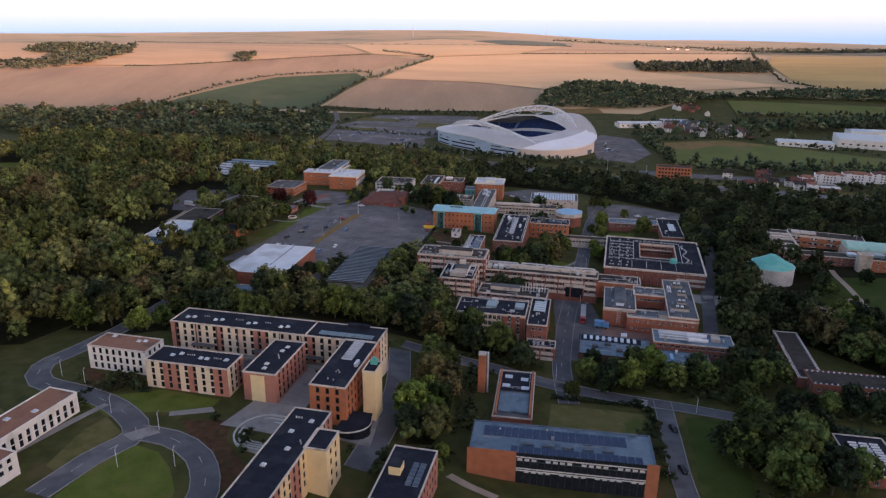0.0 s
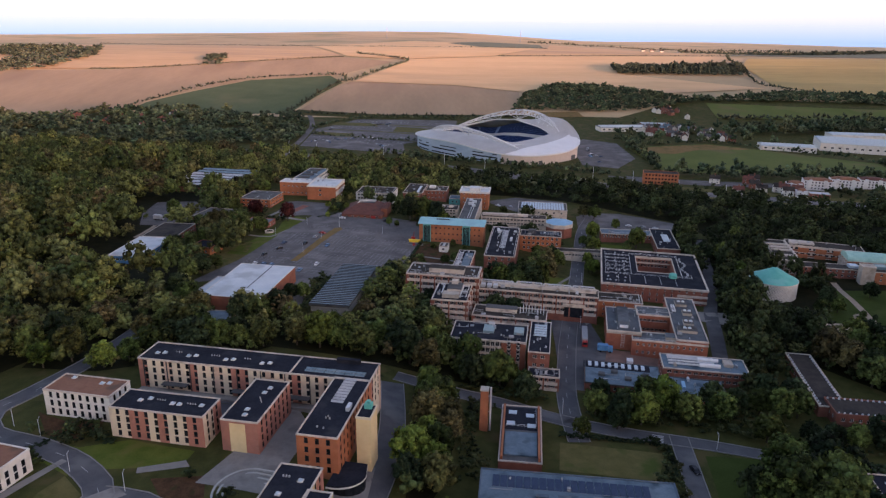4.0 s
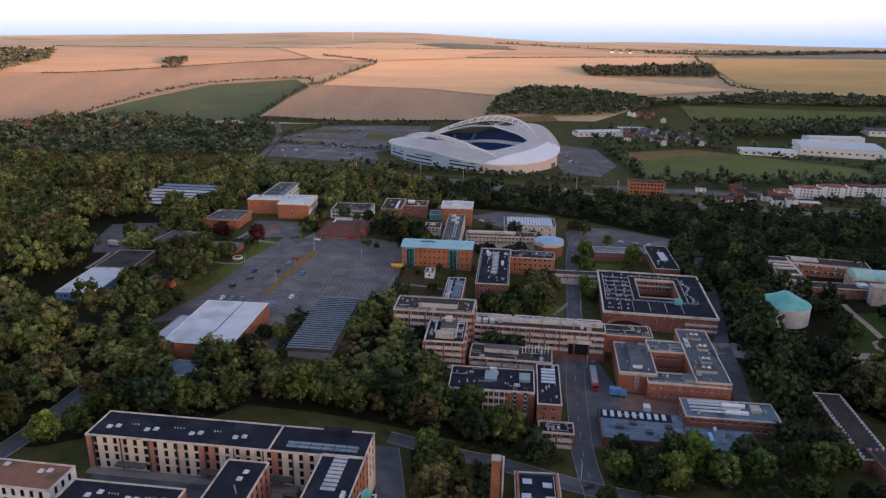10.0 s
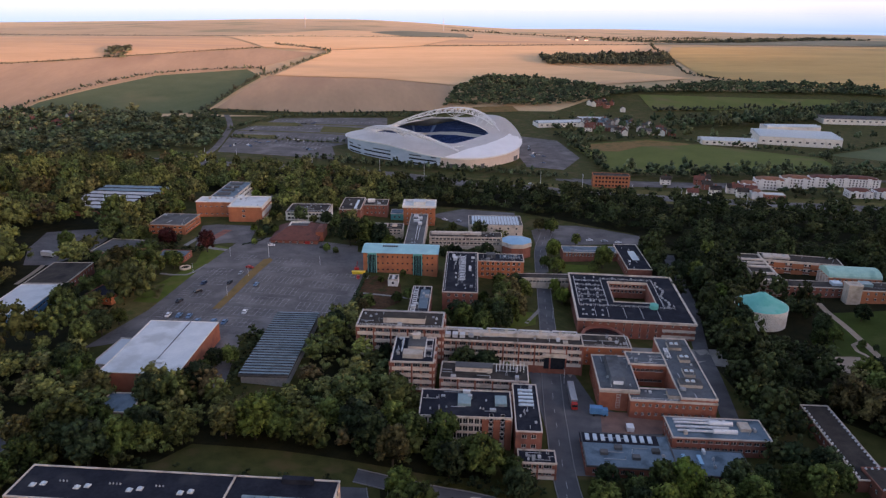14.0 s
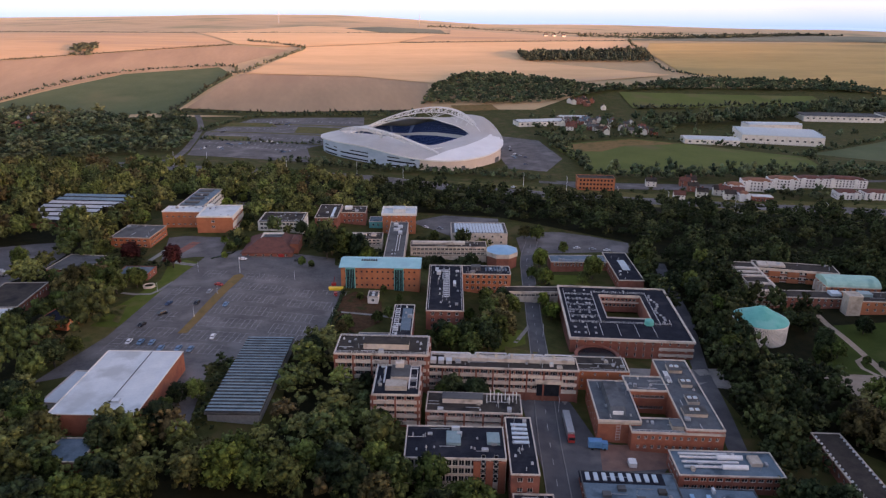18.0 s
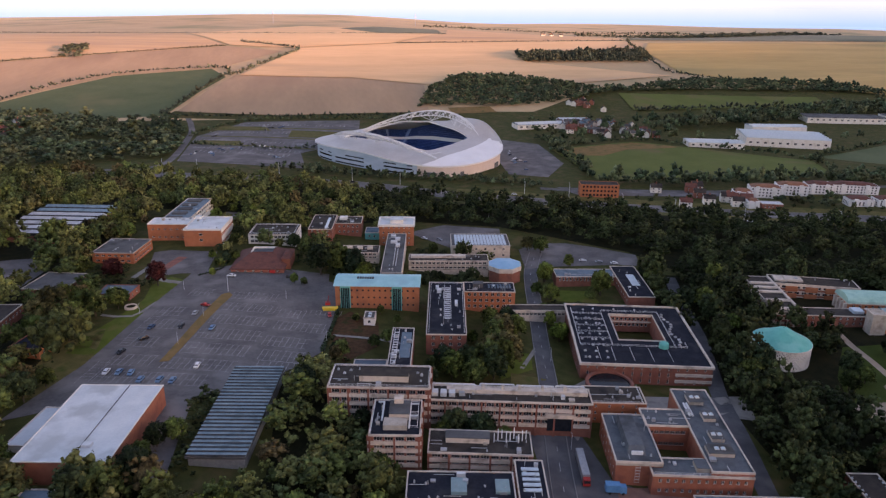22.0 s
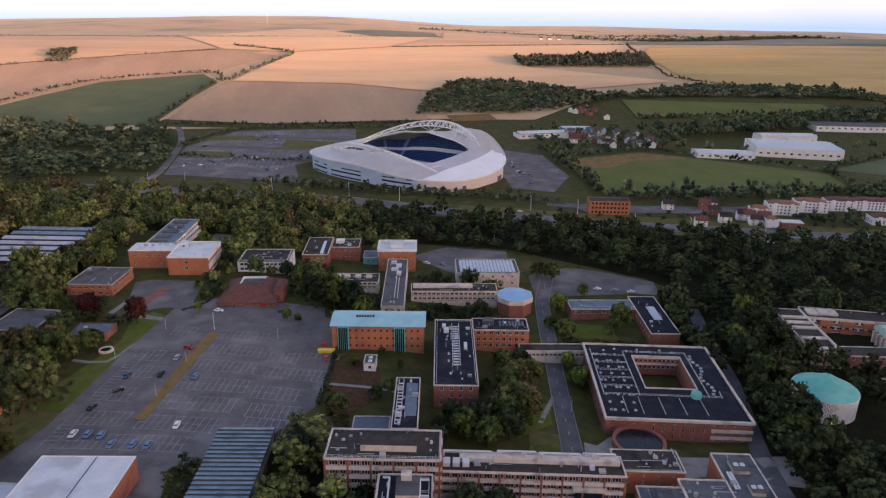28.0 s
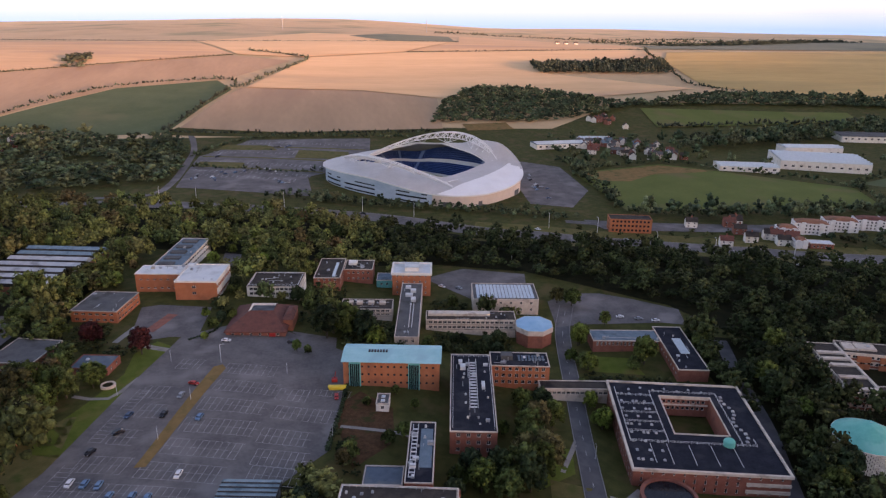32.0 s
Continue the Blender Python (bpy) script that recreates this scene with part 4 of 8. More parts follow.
# halls of residence
HALL = dict(floors=4, pitch=3.0, win=(1.2, 1.95), bars=0, sill=0.6, coping=concrete_pale, frame_mat=dark_metal, pane=glass_dark, cope=0.45, group="halls of residence")
STRIPE = ([0, 0, 1, 1, 0, 1], (cream, terracotta))
h, z = block("residence_hall", "long cream four-storey hall with dark flat roof", -61, 236.3, 81, 12.5, 34.5, sides="frl", tilt=-12.3, stripes=([1, 0, 0, 2, 0, 0, 1, 0, 0, 2, 0, 1], (cream, terracotta, rose)), **HALL)
for i in range(9):
    part("drainpipe", Shape().box(-38.6 + i * 8.4, -38.35 + i * 8.4, -6.55, -6.254, -1.0, h["height"] - 0.5), dark_metal, h)
for x in (-27, -2, 16):
    part("entrance_canopy", Shape().box(x - 4.5, x + 4.5, -8.6, -6.254, 2.6, 2.9), roof_grey, h)
part("podium", Shape().box(-40, 22, -9.5, -6.6, -3.0, 0.35), paving, h)
roof_domes(h, z, [(x + d, y) for x in (-36, -24.5, -11, 2) for d, y in ((0, -1.5), (2.4, -0.8))])
roof_vents(h, z, [(-30 + i * 0.9, 0.5) for i in range(3)] + [(-17 + i * 0.9, 0.5) for i in range(4)] + [(-5 + i * 0.9, 0.5) for i in range(3)], r=0.16, h=0.6)
panels(h, z, 19.2, -3.2, 6, 2, 3.2, 0.75, 3.4, 1.6, shed_blue, 0.3)
part("roof_kerb", Shape().box(13.3, 13.7, -5.9, 5.9, z - 0.05, z + 0.45), concrete_pale, h)
roof_box(h, z, 30, 5.0, 8, 1.6, 1.4, roof_dark)
hw, z = block("residence_hall", "brick hall wing with dark flat roof and panels", -31.9, 207.3, 12, 33.2, 34.5, sides="frl", tilt=-12.3, wall=brick_orange, **HALL)
panels(hw, z, -0.3, 2.2, 1, 9, 3.9, 0.85, 2.4, 1.68, shed_pale, 0.3)
roof_vents(hw, z, [(-0.6, -7.1), (0.6, -7.3), (-0.2, -6.2), (-1.5, -12), (0.5, -12.4)], r=0.2)
roof_box(hw, z, 4.3, -0.8, 1.1, 3.2, 1.2, duct, "air_handler")
tw = thing("stair_tower", "tall cream stair tower beside the hall wing", "tower", pose(-22.3, 200.5, 21.0, 0, 0, -12.3))
part("shaft", Shape().box(-2.1, 2.1, -3.6, 3.6, -5, 15.2), cream_yellow, tw)
part("roof", Shape().box(-1.9, 1.9, -3.4, 3.4, 15.205, 15.4), roof_dark, tw)
part("water_tank", Shape().box(-1.1, 1.1, 1.2, 3.2, 15.4, 16.9).box(-0.5, 0.5, 1.6, 2.8, 16.9, 17.7), copper_teal, tw)
part("parapet", Shape().box(-2.25, 2.25, -3.75, -3.4, 14.9, 15.6).box(-2.25, 2.25, 3.4, 3.75, 14.9, 15.6).box(-2.25, -1.9, -3.4, 3.4, 14.9, 15.6).box(1.9, 2.25, -3.4, 3.4, 14.9, 15.6), cream, tw)
can = thing("entrance_canopy", "curved dark entrance canopy at the hall", "canopy", pose(-26.5, 187.0, 20.0, 0, 0, -12.3))
ring = [(8 * math.cos(radians(a)) - 4, 6.5 * math.sin(radians(a)) + 3) for a in range(-100, 21, 12)]
part("roof", Shape().prism([(-5, 8)] + ring + [(3, 8)], 2.6, 3.1), roof_dark, can)
part("fascia", Shape().prism([(x * 1.02, y * 1.03 - 0.2) for x, y in [(-5, 8)] + ring + [(3, 8)]], 2.2, 2.59), render_white, can)
part("glazing", Shape().prism([(x * 0.93, y * 0.93 + 0.3) for x, y in [(-5, 8)] + ring + [(3, 8)]], -4.5, 2.19), glass, can)
h, z = block("residence_hall", "three-storey white hall with brown flat roof", -112, 223.2, 23, 10.5, 33.0, floors=3, sides="frl", tilt=-13, wall=render_white, roof=roof_brown, pitch=2.6, win=(1.15, 2.1), bars=0, sill=0.6, coping=concrete_pale, frame_mat=dark_metal, pane=glass_dark, cope=0.5, group="halls of residence")
roof_domes(h, z, [(4, 2), (6.2, 2.6), (-7, 3.5)], 0.7)
h, z = block("residence_hall", "four-storey hall striped in cream and terracotta", -83.2, 210.4, 30, 10.8, 34.0, sides="frl", tilt=-12, stripes=STRIPE, **HALL)
roof_domes(h, z, [(-8, 0), (-5.5, 1.5), (2.5, 0), (4.7, 0), (11.5, 0.6)])
roof_vents(h, z, [(-3 + i * 0.8, 1.2) for i in range(4)] + [(7 + i * 0.8, 0.8) for i in range(4)], r=0.16, h=0.6)
h, z = block("residence_hall", "four-storey terracotta and cream hall end", -56.3, 211.7, 11.4, 24.2, 34.0, sides="rl", tilt=-12, wall=terracotta, **HALL)
roof_domes(h, z, [(1.2, 7.5), (0.6, 4.5), (-0.4, -5.5), (0.2, -8.5)])
roof_vents(h, z, [(2 - i * 0.5, -1 + i * 0.8) for i in range(4)], r=0.16, h=0.6)
part("render_panel", Shape().box(-3.0, 1.8, -12.25, -12.103, -0.5, 9.3), cream_yellow, h)
h, z = block("residence_hall", "long hall with dark roof and cream bays", -42.5, 158.5, 11.5, 44, 33.0, sides="frl", tilt=-12.5, stripes=([0, 1, 1, 0], (cream_yellow, terracotta)), **HALL)
roof_domes(h, z, [(2, 16), (-1.5, 10), (1, 2), (-2, -6)])
roof_vents(h, z, [(-3, 17), (-2.2, 17), (-1.4, 17), (3, 6), (3.6, 5)], r=0.2)
block("residence_hall", "projecting cream stair bay of the long hall", -32.6, 164.5, 6.5, 9.5, 33.2, sides="r", tilt=-12.5, wall=cream_yellow, **HALL)
h, z = block("residence_hall", "low hall with dark roof and cream stair head", -9.5, 157.5, 12.5, 24, 27.5, floors=3, sides="frl", tilt=-12.5, wall=terracotta, **{k: v for k, v in HALL.items() if k != "floors"})
roof_box(h, z, -2.6, 1.0, 3.2, 4.2, 2.6, cream_yellow, "stair_head", roof_dark)
panels(h, z, 2.0, -4, 2, 6, 1.6, 1.0, 2.0, 1.7, roof_steel)
h, z = block("residence_hall", "white three-storey hall with brown roof", -122.5, 178.5, 10.5, 29, 31.5, floors=3, sides="frl", tilt=-17, wall=render_white, roof=roof_brown, pitch=2.7, win=(1.25, 2.25), bars=0, sill=0.6, coping=render_white, frame_mat=dark_metal, pane=glass_dark, group="halls of residence")
roof_domes(h, z, [(2, 2), (-2, -4)], 0.8)
h, z = block("residence_hall", "white hall with rust-brown roof beside the road", -122, 148, 10.5, 26, 32.0, floors=3, sides="frl", tilt=-17, wall=render_white, roof=roof_brown, pitch=2.7, win=(1.25, 2.25), bars=0, sill=0.6, coping=render_white, frame_mat=dark_metal, pane=glass_dark, group="halls of residence")
st = thing("terrace_steps", "curved stepped seating of pale stone", "steps", pose(-52.5, 182.5, 21.9, 0, 0, -16))
for i in range(5):
    r, lift = 3.4 + i * 1.4, 0.5 + i * 0.28
    arc_pts = [(r * math.cos(radians(d)) * 0.95 - 1.5, r * math.sin(radians(d)) * 1.05) for d in range(95, 266, 9)]
    arc_pts = [(3.5, arc_pts[0][1])] + arc_pts + [(3.0 + i * 0.8, arc_pts[-1][1])]
    s = Shape()
    for p, q in zip(arc_pts, arc_pts[1:]):
        d = max(math.hypot(q[0] - p[0], q[1] - p[1]), 0.01)
        nx, ny = (q[1] - p[1]) / d * 0.55, -(q[0] - p[0]) / d * 0.55
        a, b, c, e = p, q, (q[0] - nx, q[1] - ny), (p[0] - nx, p[1] - ny)
        s.face([(*a, lift), (*b, lift), (*c, lift), (*e, lift)])
        s.face([(*a, -1.5), (*b, -1.5), (*b, lift), (*a, lift)]).face([(*c, -1.5), (*e, -1.5), (*e, lift), (*c, lift)])
    part("step", s, kerb_pale, st)

# solar-roofed teaching block with its glazed front
h, z = block("teaching_block", "orange-brick block with blue-grey solar roof", 36.8, 183.3, 55, 19.5, 19.5, floors=2, sides="", tilt=-8.5, wall=brick_orange, roof=roof_blue, coping=roof_steel)
roof_clutter(h, z, 55, 19.5, 1, 8)
cw = part("curtain_wall", Shape().box(-13.2, 24.2, -9.85, -9.753, -3, 8.6), glass_dark, h)
for i in range(19):
    part("mullion", Shape().box(-13.1 + i * 2.07, -13.0 + i * 2.07, -9.95, -9.853, -3, 8.5), dark_metal, cw)
for i in range(18):
    for zz in (0.6, 4.6):
        if (i * 7 + int(zz)) % 5:
            part("blind", Shape().box(-12.8 + i * 2.07, -11.4 + i * 2.07, -9.92, -9.853, zz + 1.4, zz + 2.2), frame_white, cw)
for zz in (2.6, 3.3, 7.2):
    part("floor_band", Shape().box(-13.2, 24.2, -10.1, -9.954, zz, zz + 0.3), render_white, cw)
panels(h, z, -23, 2.5, 20, 3, 1.9, 1.2, 2.2, 1.8, solar)
panels(h, z, -14, -5.5, 17, 2, 1.9, 1.2, 2.3, 1.8, solar)
for x in (-10, -4, 2, 8, 14):
    roof_box(h, z, x, -1.5, 3.5, 1.2, 0.9, roof_steel, "ridge_vent")
part("end_wall", Shape().box(-27.8, -13.2, -9.95, -9.754, -4, 8.9), brick_orange, h)
part("end_wall", Shape().box(24.2, 27.8, -9.95, -9.754, -4, 8.9), brick_orange, h)
h, z = block("boiler_house", "brick boiler house with patched grey roof", 26.8, 224.0, 13.6, 33.5, 14.0, floors=1, sides="r", tilt=-9, wall=brick, roof=roof_grey, pitch=4, win=(1.2, 2.2))
roof_box(h, z, 0, -7, 10.5, 13, 0.5, roof_blue, "raised_roof")
roof_box(h, z, 0, 8.5, 11.5, 14, 0.15, roof_dark, "felt_roof")
for x in (-5.9, 5.9):
    part("parapet_wall", Shape().box(x - 0.35, x + 0.35, -15.8, 15.8, z - 0.05, z + 1.3), brick_orange, h)
roof_rail(h, z + 0.15, [(-5, 3), (5, 3), (5, 14)])
for x, y in ((-3, 12), (3, 10.5), (-3.5, 5), (3.5, 4)):
    roof_box(h, z, x, y, 2.8, 2.2, 0.4, skylight, "rooflight")
ch = thing("chimney", "tall square orange-brick chimney with steel flue", "chimney", pose(15.2, 232.5, 8.6, 0, 0, -11))
part("shaft", Shape().prism([(-1.4, -1.4), (1.4, -1.4), (1.4, 1.4), (-1.4, 1.4)], -1.5, 16.5, top=0.92), brick_orange, ch)
part("cap", Shape().box(-1.45, 1.45, -1.45, 1.45, 16.503, 17.0), concrete, ch)
part("flue", Shape().tube((2.1, 0, -1), (2.1, 0, 17.5), 0.35, sides=8), duct, ch)
part("bracket", Shape().box(1.2, 2.4, -0.15, 0.15, 8, 8.3).box(1.2, 2.4, -0.15, 0.15, 14, 14.3), metal_grey, ch)

# library
LX, LY, LT = 124.3, 391.0, -14.0
h, z = block("library", "square brick library with dark flat roof and courtyard", LX, LY, 54, 60, 12.5, floors=3, sides="fl", tilt=LT, wall=brick, pitch=3.6, win=(0.8, 1.8), bars=0, cope=1.1, storey=3.0, lip=0.5)
bpy.data.objects.remove(next(o for o in h.children if o.name.startswith("roof")))
LH = 12.5 - h.location.z
CX0, CX1, CY0, CY1 = -7.2, 13.0, -6.8, 20.0
for x0, x1, y0, y1 in ((-26.7, 26.7, -29.7, CY0), (-26.7, 26.7, CY1, 29.7), (-26.7, CX0, CY0, CY1), (CX1, 26.7, CY0, CY1)):
    part("roof", Shape().box(x0, x1, y0, y1, LH - 1.4, LH - 0.66), roof_dark, h)
for x0, x1, y0, y1, out in ((CX0 - 0.4, CX1 + 0.4, CY1, CY1 + 0.4, 1), (CX0 - 0.4, CX0, CY0, CY1, 1), (CX1, CX1 + 0.4, CY0, CY1, 1), (CX0 - 0.4, CX1 + 0.4, CY0 - 0.4, CY0, 1)):
    part("court_parapet", Shape().box(x0, x1, y0, y1, LH - 0.655, LH - 0.2), concrete_pale, h)
cw = part("court_wall", wall_face(CX1 - CX0, -2, LH - 0.7, spread(CX1 - CX0, 9, 1.3), [(1.0, 1.4), (4.0, 1.4)]), brick, h, at=pose((CX0 + CX1) / 2, CY1 - 0.01, 0))
for m, w in spread(CX1 - CX0, 9, 1.3):
    for b in (1.0, 4.0):
        part("window", window_mesh(w, 1.4, 0, frame_white, glass), None, cw, at=pose(m, 0.12, b))
part("concrete_band", Shape().box(CX0, CX1, CY1 - 0.3, CY1 - 0.02, 6.0, 7.4), concrete_pale, h)
part("concrete_band", Shape().box(CX0, CX1, CY1 - 0.3, CY1 - 0.02, 3.0, 3.7), concrete_pale, h)
for x in (CX0 + 0.01, CX1 - 0.01):
    part("court_wall", Shape().box(x - 0.1, x + 0.1, CY0, CY1, -2, LH - 0.7), brick, h)
roof_vents(h, z, [(-24.0 + i * 4.6 + 0.5 * (j % 2) + dx, -24 + j * 5.6) for i in range(3) for j in range(9) for dx in ((0.0, 1.5) if (i + j) % 4 == 0 else (0.0,))], r=0.5)
roof_vents(h, z, [(-19 + i * 5.0, 24.5 + 1.5 * (i % 2)) for i in range(7)], r=0.45)
roof_vents(h, z, [(18.5 + 1.2 * math.sin(j), -10 + j * 2.6) for j in range(13)], r=0.6)
roof_rail(h, z, [(-25, 25), (-25, -13)])
for j in range(6):
    roof_rail(h, z, [(-25, -13 + j * 6.5), (-11, -13 + j * 6.5)])
roof_rail(h, z, [(-11, -13), (-11, 23), (16, 23), (16, -13), (-11, -13)])
roof_rail(h, z, [(16, -13), (21, -13), (21, -9)])
for x in (-18, -12, -4, 4, 12):
    part("cable_tray", Shape().tube((x, -26, z + 0.2), (x, -14, z + 0.2), 0.1, sides=4), duct, h)
dome = part("plant_dome", Shape().prism([(15 + 2.2 * math.cos(a * math.pi / 6) - 4, -12.5 + 2.2 * math.sin(a * math.pi / 6)) for a in range(12)], z - 0.05, z + 1.8, top=0.95).dome(11, -12.5, z + 1.8, 2.1, 0.9, sides=12), copper_teal, h)
for y in (-2.1, 0.8):
    part("concrete_band", Shape().box(12, 27.15, -30.5, -30.003, LH - 5.6 + y, LH - 4.4 + y), concrete_pale, h)
lk = thing("rotunda", "round brick drum with dark glass roof before the library", "rotunda", pose(98.9, 357.0, 5.5, 0, 0, LT))
part("drum", Shape().prism([(9.5 * math.cos(a * math.pi / 16), 9.5 * math.sin(a * math.pi / 16)) for a in range(32)], -3, 2.6), brick, lk)
part("glass_roof", Shape().prism([(8.2 * math.cos(a * math.pi / 16), 8.2 * math.sin(a * math.pi / 16)) for a in range(32)], 2.605, 2.8), glass_dark, lk)
s = ring_shape(8.3, 9.6, 2.6, 3.5)
part("rim", s, brick, lk)
h, z = block("link_bridge", "pale concrete link building over the road", 93.5, 429, 34, 7, 10.2, floors=1, sides="f", wall=concrete_pale, roof=roof_mossy, pitch=2.0, win=(1.6, 1.2), base=6.4, tilt=-10)
for x in (-16.4, -9.5, 9.0, 16.4):
    part("support", Shape().box(x - 0.5, x + 0.5, -3.2, 3.2, -5.0, 0.0), concrete, h)

# teal-roofed office block
h, z = block("office_block", "red-brick office block with pale teal roof", 14.4, 441.4, 39.8, 14.6, 24.8, floors=3, sides="fl", tilt=-11, wall=brick_orange, roof=teal_roof, coping=teal_roof, pitch=2.7, win=(0.9, 0.95), bars=0, cope=0.2, lip=0.7, frame_mat=dark_metal)
H = h["height"]
part("pitched_roof", Shape().face([(-20.7, -8.1, H + 0.05), (20.7, -8.1, H + 0.05), (20.7, 1.5, H + 1.6), (-20.7, 1.5, H + 1.6)]).face([(-20.7, 1.5, H + 1.6), (20.7, 1.5, H + 1.6), (20.7, 8.1, H + 0.1), (-20.7, 8.1, H + 0.1)]).face([(-20.7, -8.1, H + 0.05), (-20.7, 1.5, H + 1.6), (-20.7, 8.1, H + 0.1)]).face([(20.7, 8.1, H + 0.1), (20.7, 1.5, H + 1.6), (20.7, -8.1, H + 0.05)]), teal_roof, h)
for x in (-15.0, 9.5):
    g = part("stair_glazing", Shape().box(x - 2.4, x + 2.4, -8.0, -7.303, -3, H - 0.2), teal_panel, h)
    for k in range(5):
        part("glass_pane", Shape().box(x - 2.0 + k * 0.82, x - 1.35 + k * 0.82, -8.06, -8.003, -1, H - 1.0), glass, g)
for k in range(7):
    part("louvre", Shape().box(-10 + k * 1.2, -9.2 + k * 1.2, -1.2, 0.2, H + 1.0, H + 1.75), dark_metal, h)
h, z = block("kiosk", "small grey-roofed pavilion on the lawn", 8.3, 419.5, 5, 7.5, 17.0, floors=1, sides="f", wall=render_white, roof=roof_grey, tilt=-11, pitch=2.2)
roof_domes(h, z, [(0, 1.5), (0, -1.5)], 0.8)
LAB = dict(roof=roof_dark, coping=concrete_pale, tilt=-11)
h, z = block("science_block", "brick block with dark roof and pipework", 43, 414.5, 17, 58, 21.0, floors=3, sides="flr", pitch=3.4, win=(1.4, 1.6), **LAB)
roof_clutter(h, z, 17, 58, 3, 14)
panels(h, z, 0.5, -13, 1, 16, 2.4, 0.5, 1, 2.3, duct, 0.3)
for x in (-1.0, 2.0):
    part("pipe_run", Shape().tube((x, -14, z + 0.6), (x, 24, z + 0.6), 0.12), duct, h)
roof_box(h, z, -3.5, 17, 2.2, 3.2, 1.5, duct, "air_handler")
roof_box(h, z, -4.5, 21.5, 1.6, 2.4, 1.2, duct, "air_handler")
roof_box(h, z, 4.5, 2.5, 1.3, 4.5, 1.3, duct, "air_handler")
roof_vents(h, z, [(-3, 12), (-3.4, 9), (6, -6), (-2, -20), (2, -20), (-2.6, -4), (-2.6, -10), (5.5, 14)], r=0.4, h=0.9)
roof_rail(h, z, [(-7.5, -27), (-7.5, 27), (7.6, 27), (7.6, -27)])
h, z = block("science_block", "orange-brick block with rooftop plant", 70.5, 443, 25.5, 12.5, 17.0, floors=3, sides="f", wall=brick_orange, pitch=3.0, win=(1.5, 1.7), **LAB)
roof_clutter(h, z, 25.5, 12.5, 4, 14)
roof_box(h, z, -5.5, 1, 5, 4, 2.2, roof_grey)
panels(h, z, 0, 1.0, 8, 1, 1.0, 4.0, 1.5, 1, roof_steel)
h, z = block("science_block", "low dark-roofed link with pipe bridge", 17.2, 376.5, 9.0, 34, 22.0, floors=2, sides="r", pitch=3, **LAB)
roof_clutter(h, z, 11, 34, 5, 14)
for x in (-3.4, -1.6):
    part("pipe_run", Shape().tube((x, -15, z + 0.7), (x, 15, z + 0.7), 0.12), duct, h)
panels(h, z, -2.5, -14, 1, 13, 2.0, 0.35, 1, 2.2, duct, 0.3)
roof_box(h, z, 1.6, 2.0, 4.2, 22, 0.12, roof_blue, "felt_strip")
h, z = block("annexe", "low blue-roofed annexe in the shade", 4.0, 372, 13, 10, 17.0, floors=1, sides="f", roof=roof_steel, tilt=-11)

# pale concrete range and tower north of the teal roof
PALE = dict(wall=concrete_pale, band=(concrete, 0.8), pitch=2.4, win=(1.9, 1.3), coping=concrete_pale, tilt=-9.5)
h, z = block("teaching_block", "long pale concrete teaching range", 61, 500.5, 46, 11, 12.6, floors=2, sides="f", roof=roof_mossy, **PALE)
roof_clutter(h, z, 46, 11, 6, 8)
roof_box(h, z, -6, 1, 32, 3.5, 1.3, concrete_pale)
roof_vents(h, z, [(-14, 3), (8, -3), (16, 2)], r=0.4)
h, z = block("sports_dome", "rooflit hall with ribbed glazed roof", 86.7, 530.0, 36, 23, 12.4, floors=2, sides="f", roof=roof_grey, wall=concrete_pale, tilt=-9.5, pitch=6)
panels(h, z, -15, -8.5, 16, 7, 1.7, 1.9, 2.0, 2.7, skylight, 0.5)
oc = thing("octagon_hall", "octagonal hall with light blue roof", "hall", pose(91.2, 487.5, 2.6, 0, 0, -11))
ring8 = [(9.4 * math.cos(radians(22.5 + 45 * i)), 9.4 * math.sin(radians(22.5 + 45 * i))) for i in range(8)]
part("wall", Shape().prism(ring8, -1, 8.0), brick, oc)
part("fascia", Shape().prism([(x * 1.06, y * 1.06) for x, y in ring8], 6.6, 9.2), concrete_pale, oc)
part("roof", Shape().prism([(x * 1.03, y * 1.03) for x, y in ring8], 9.205, 10.8, top=0.08), sky_blue_roof, oc)
FOOT.append((90.8, 484.5, 11, 11, 0))
h, z = block("tower_block", "square brick tower with white roof storey", 38.0, 558, 22, 17, 18.5, floors=4, sides="flr", wall=brick_orange, roof=roof_white, coping=render_white, pitch=3.4, win=(1.0, 1.2), tilt=-9.5, cope=1.4, lip=0.8)
roof_box(h, z, 0, 0, 8, 8, 2.4, render_white, "plant_room", roof_white)
h, z = block("teaching_block", "long flat-roofed wing with rooftop plant", 30.5, 510, 11.5, 68, 14.6, floors=2, sides="fr", wall=concrete_pale, roof=roof_grey, tilt=-10)
roof_clutter(h, z, 11.5, 68, 7, 8)
for x, y, w, d in ((1, 22, 3, 3), (-1, 16, 4, 2.5), (1.5, 10, 2.5, 4), (-2, 27, 3, 2.5)):
    roof_box(h, z, x, y, w, d, 1.4, duct, "air_handler")
for x in (0.5, 2.0):
    part("pipe_run", Shape().tube((x, -24, z + 0.5), (x, 5, z + 0.5), 0.18), duct, h)
h, z = block("teaching_block", "two-storey pale concrete range with plant", 9.0, 518.5, 27, 13, 14.4, floors=2, sides="f", roof=roof_mossy, **PALE)
roof_clutter(h, z, 27, 13, 8, 8)
for x in (-9, -4, 2, 8):
    roof_box(h, z, x, 1.0, 3.2, 3, 1.3, concrete_pale, "air_handler")
h, z = block("teaching_block", "dark-roofed brick block with blue rooflight", -9, 571, 15, 32, 16.0, floors=2, sides="fr", tilt=-9, roof=roof_mossy)
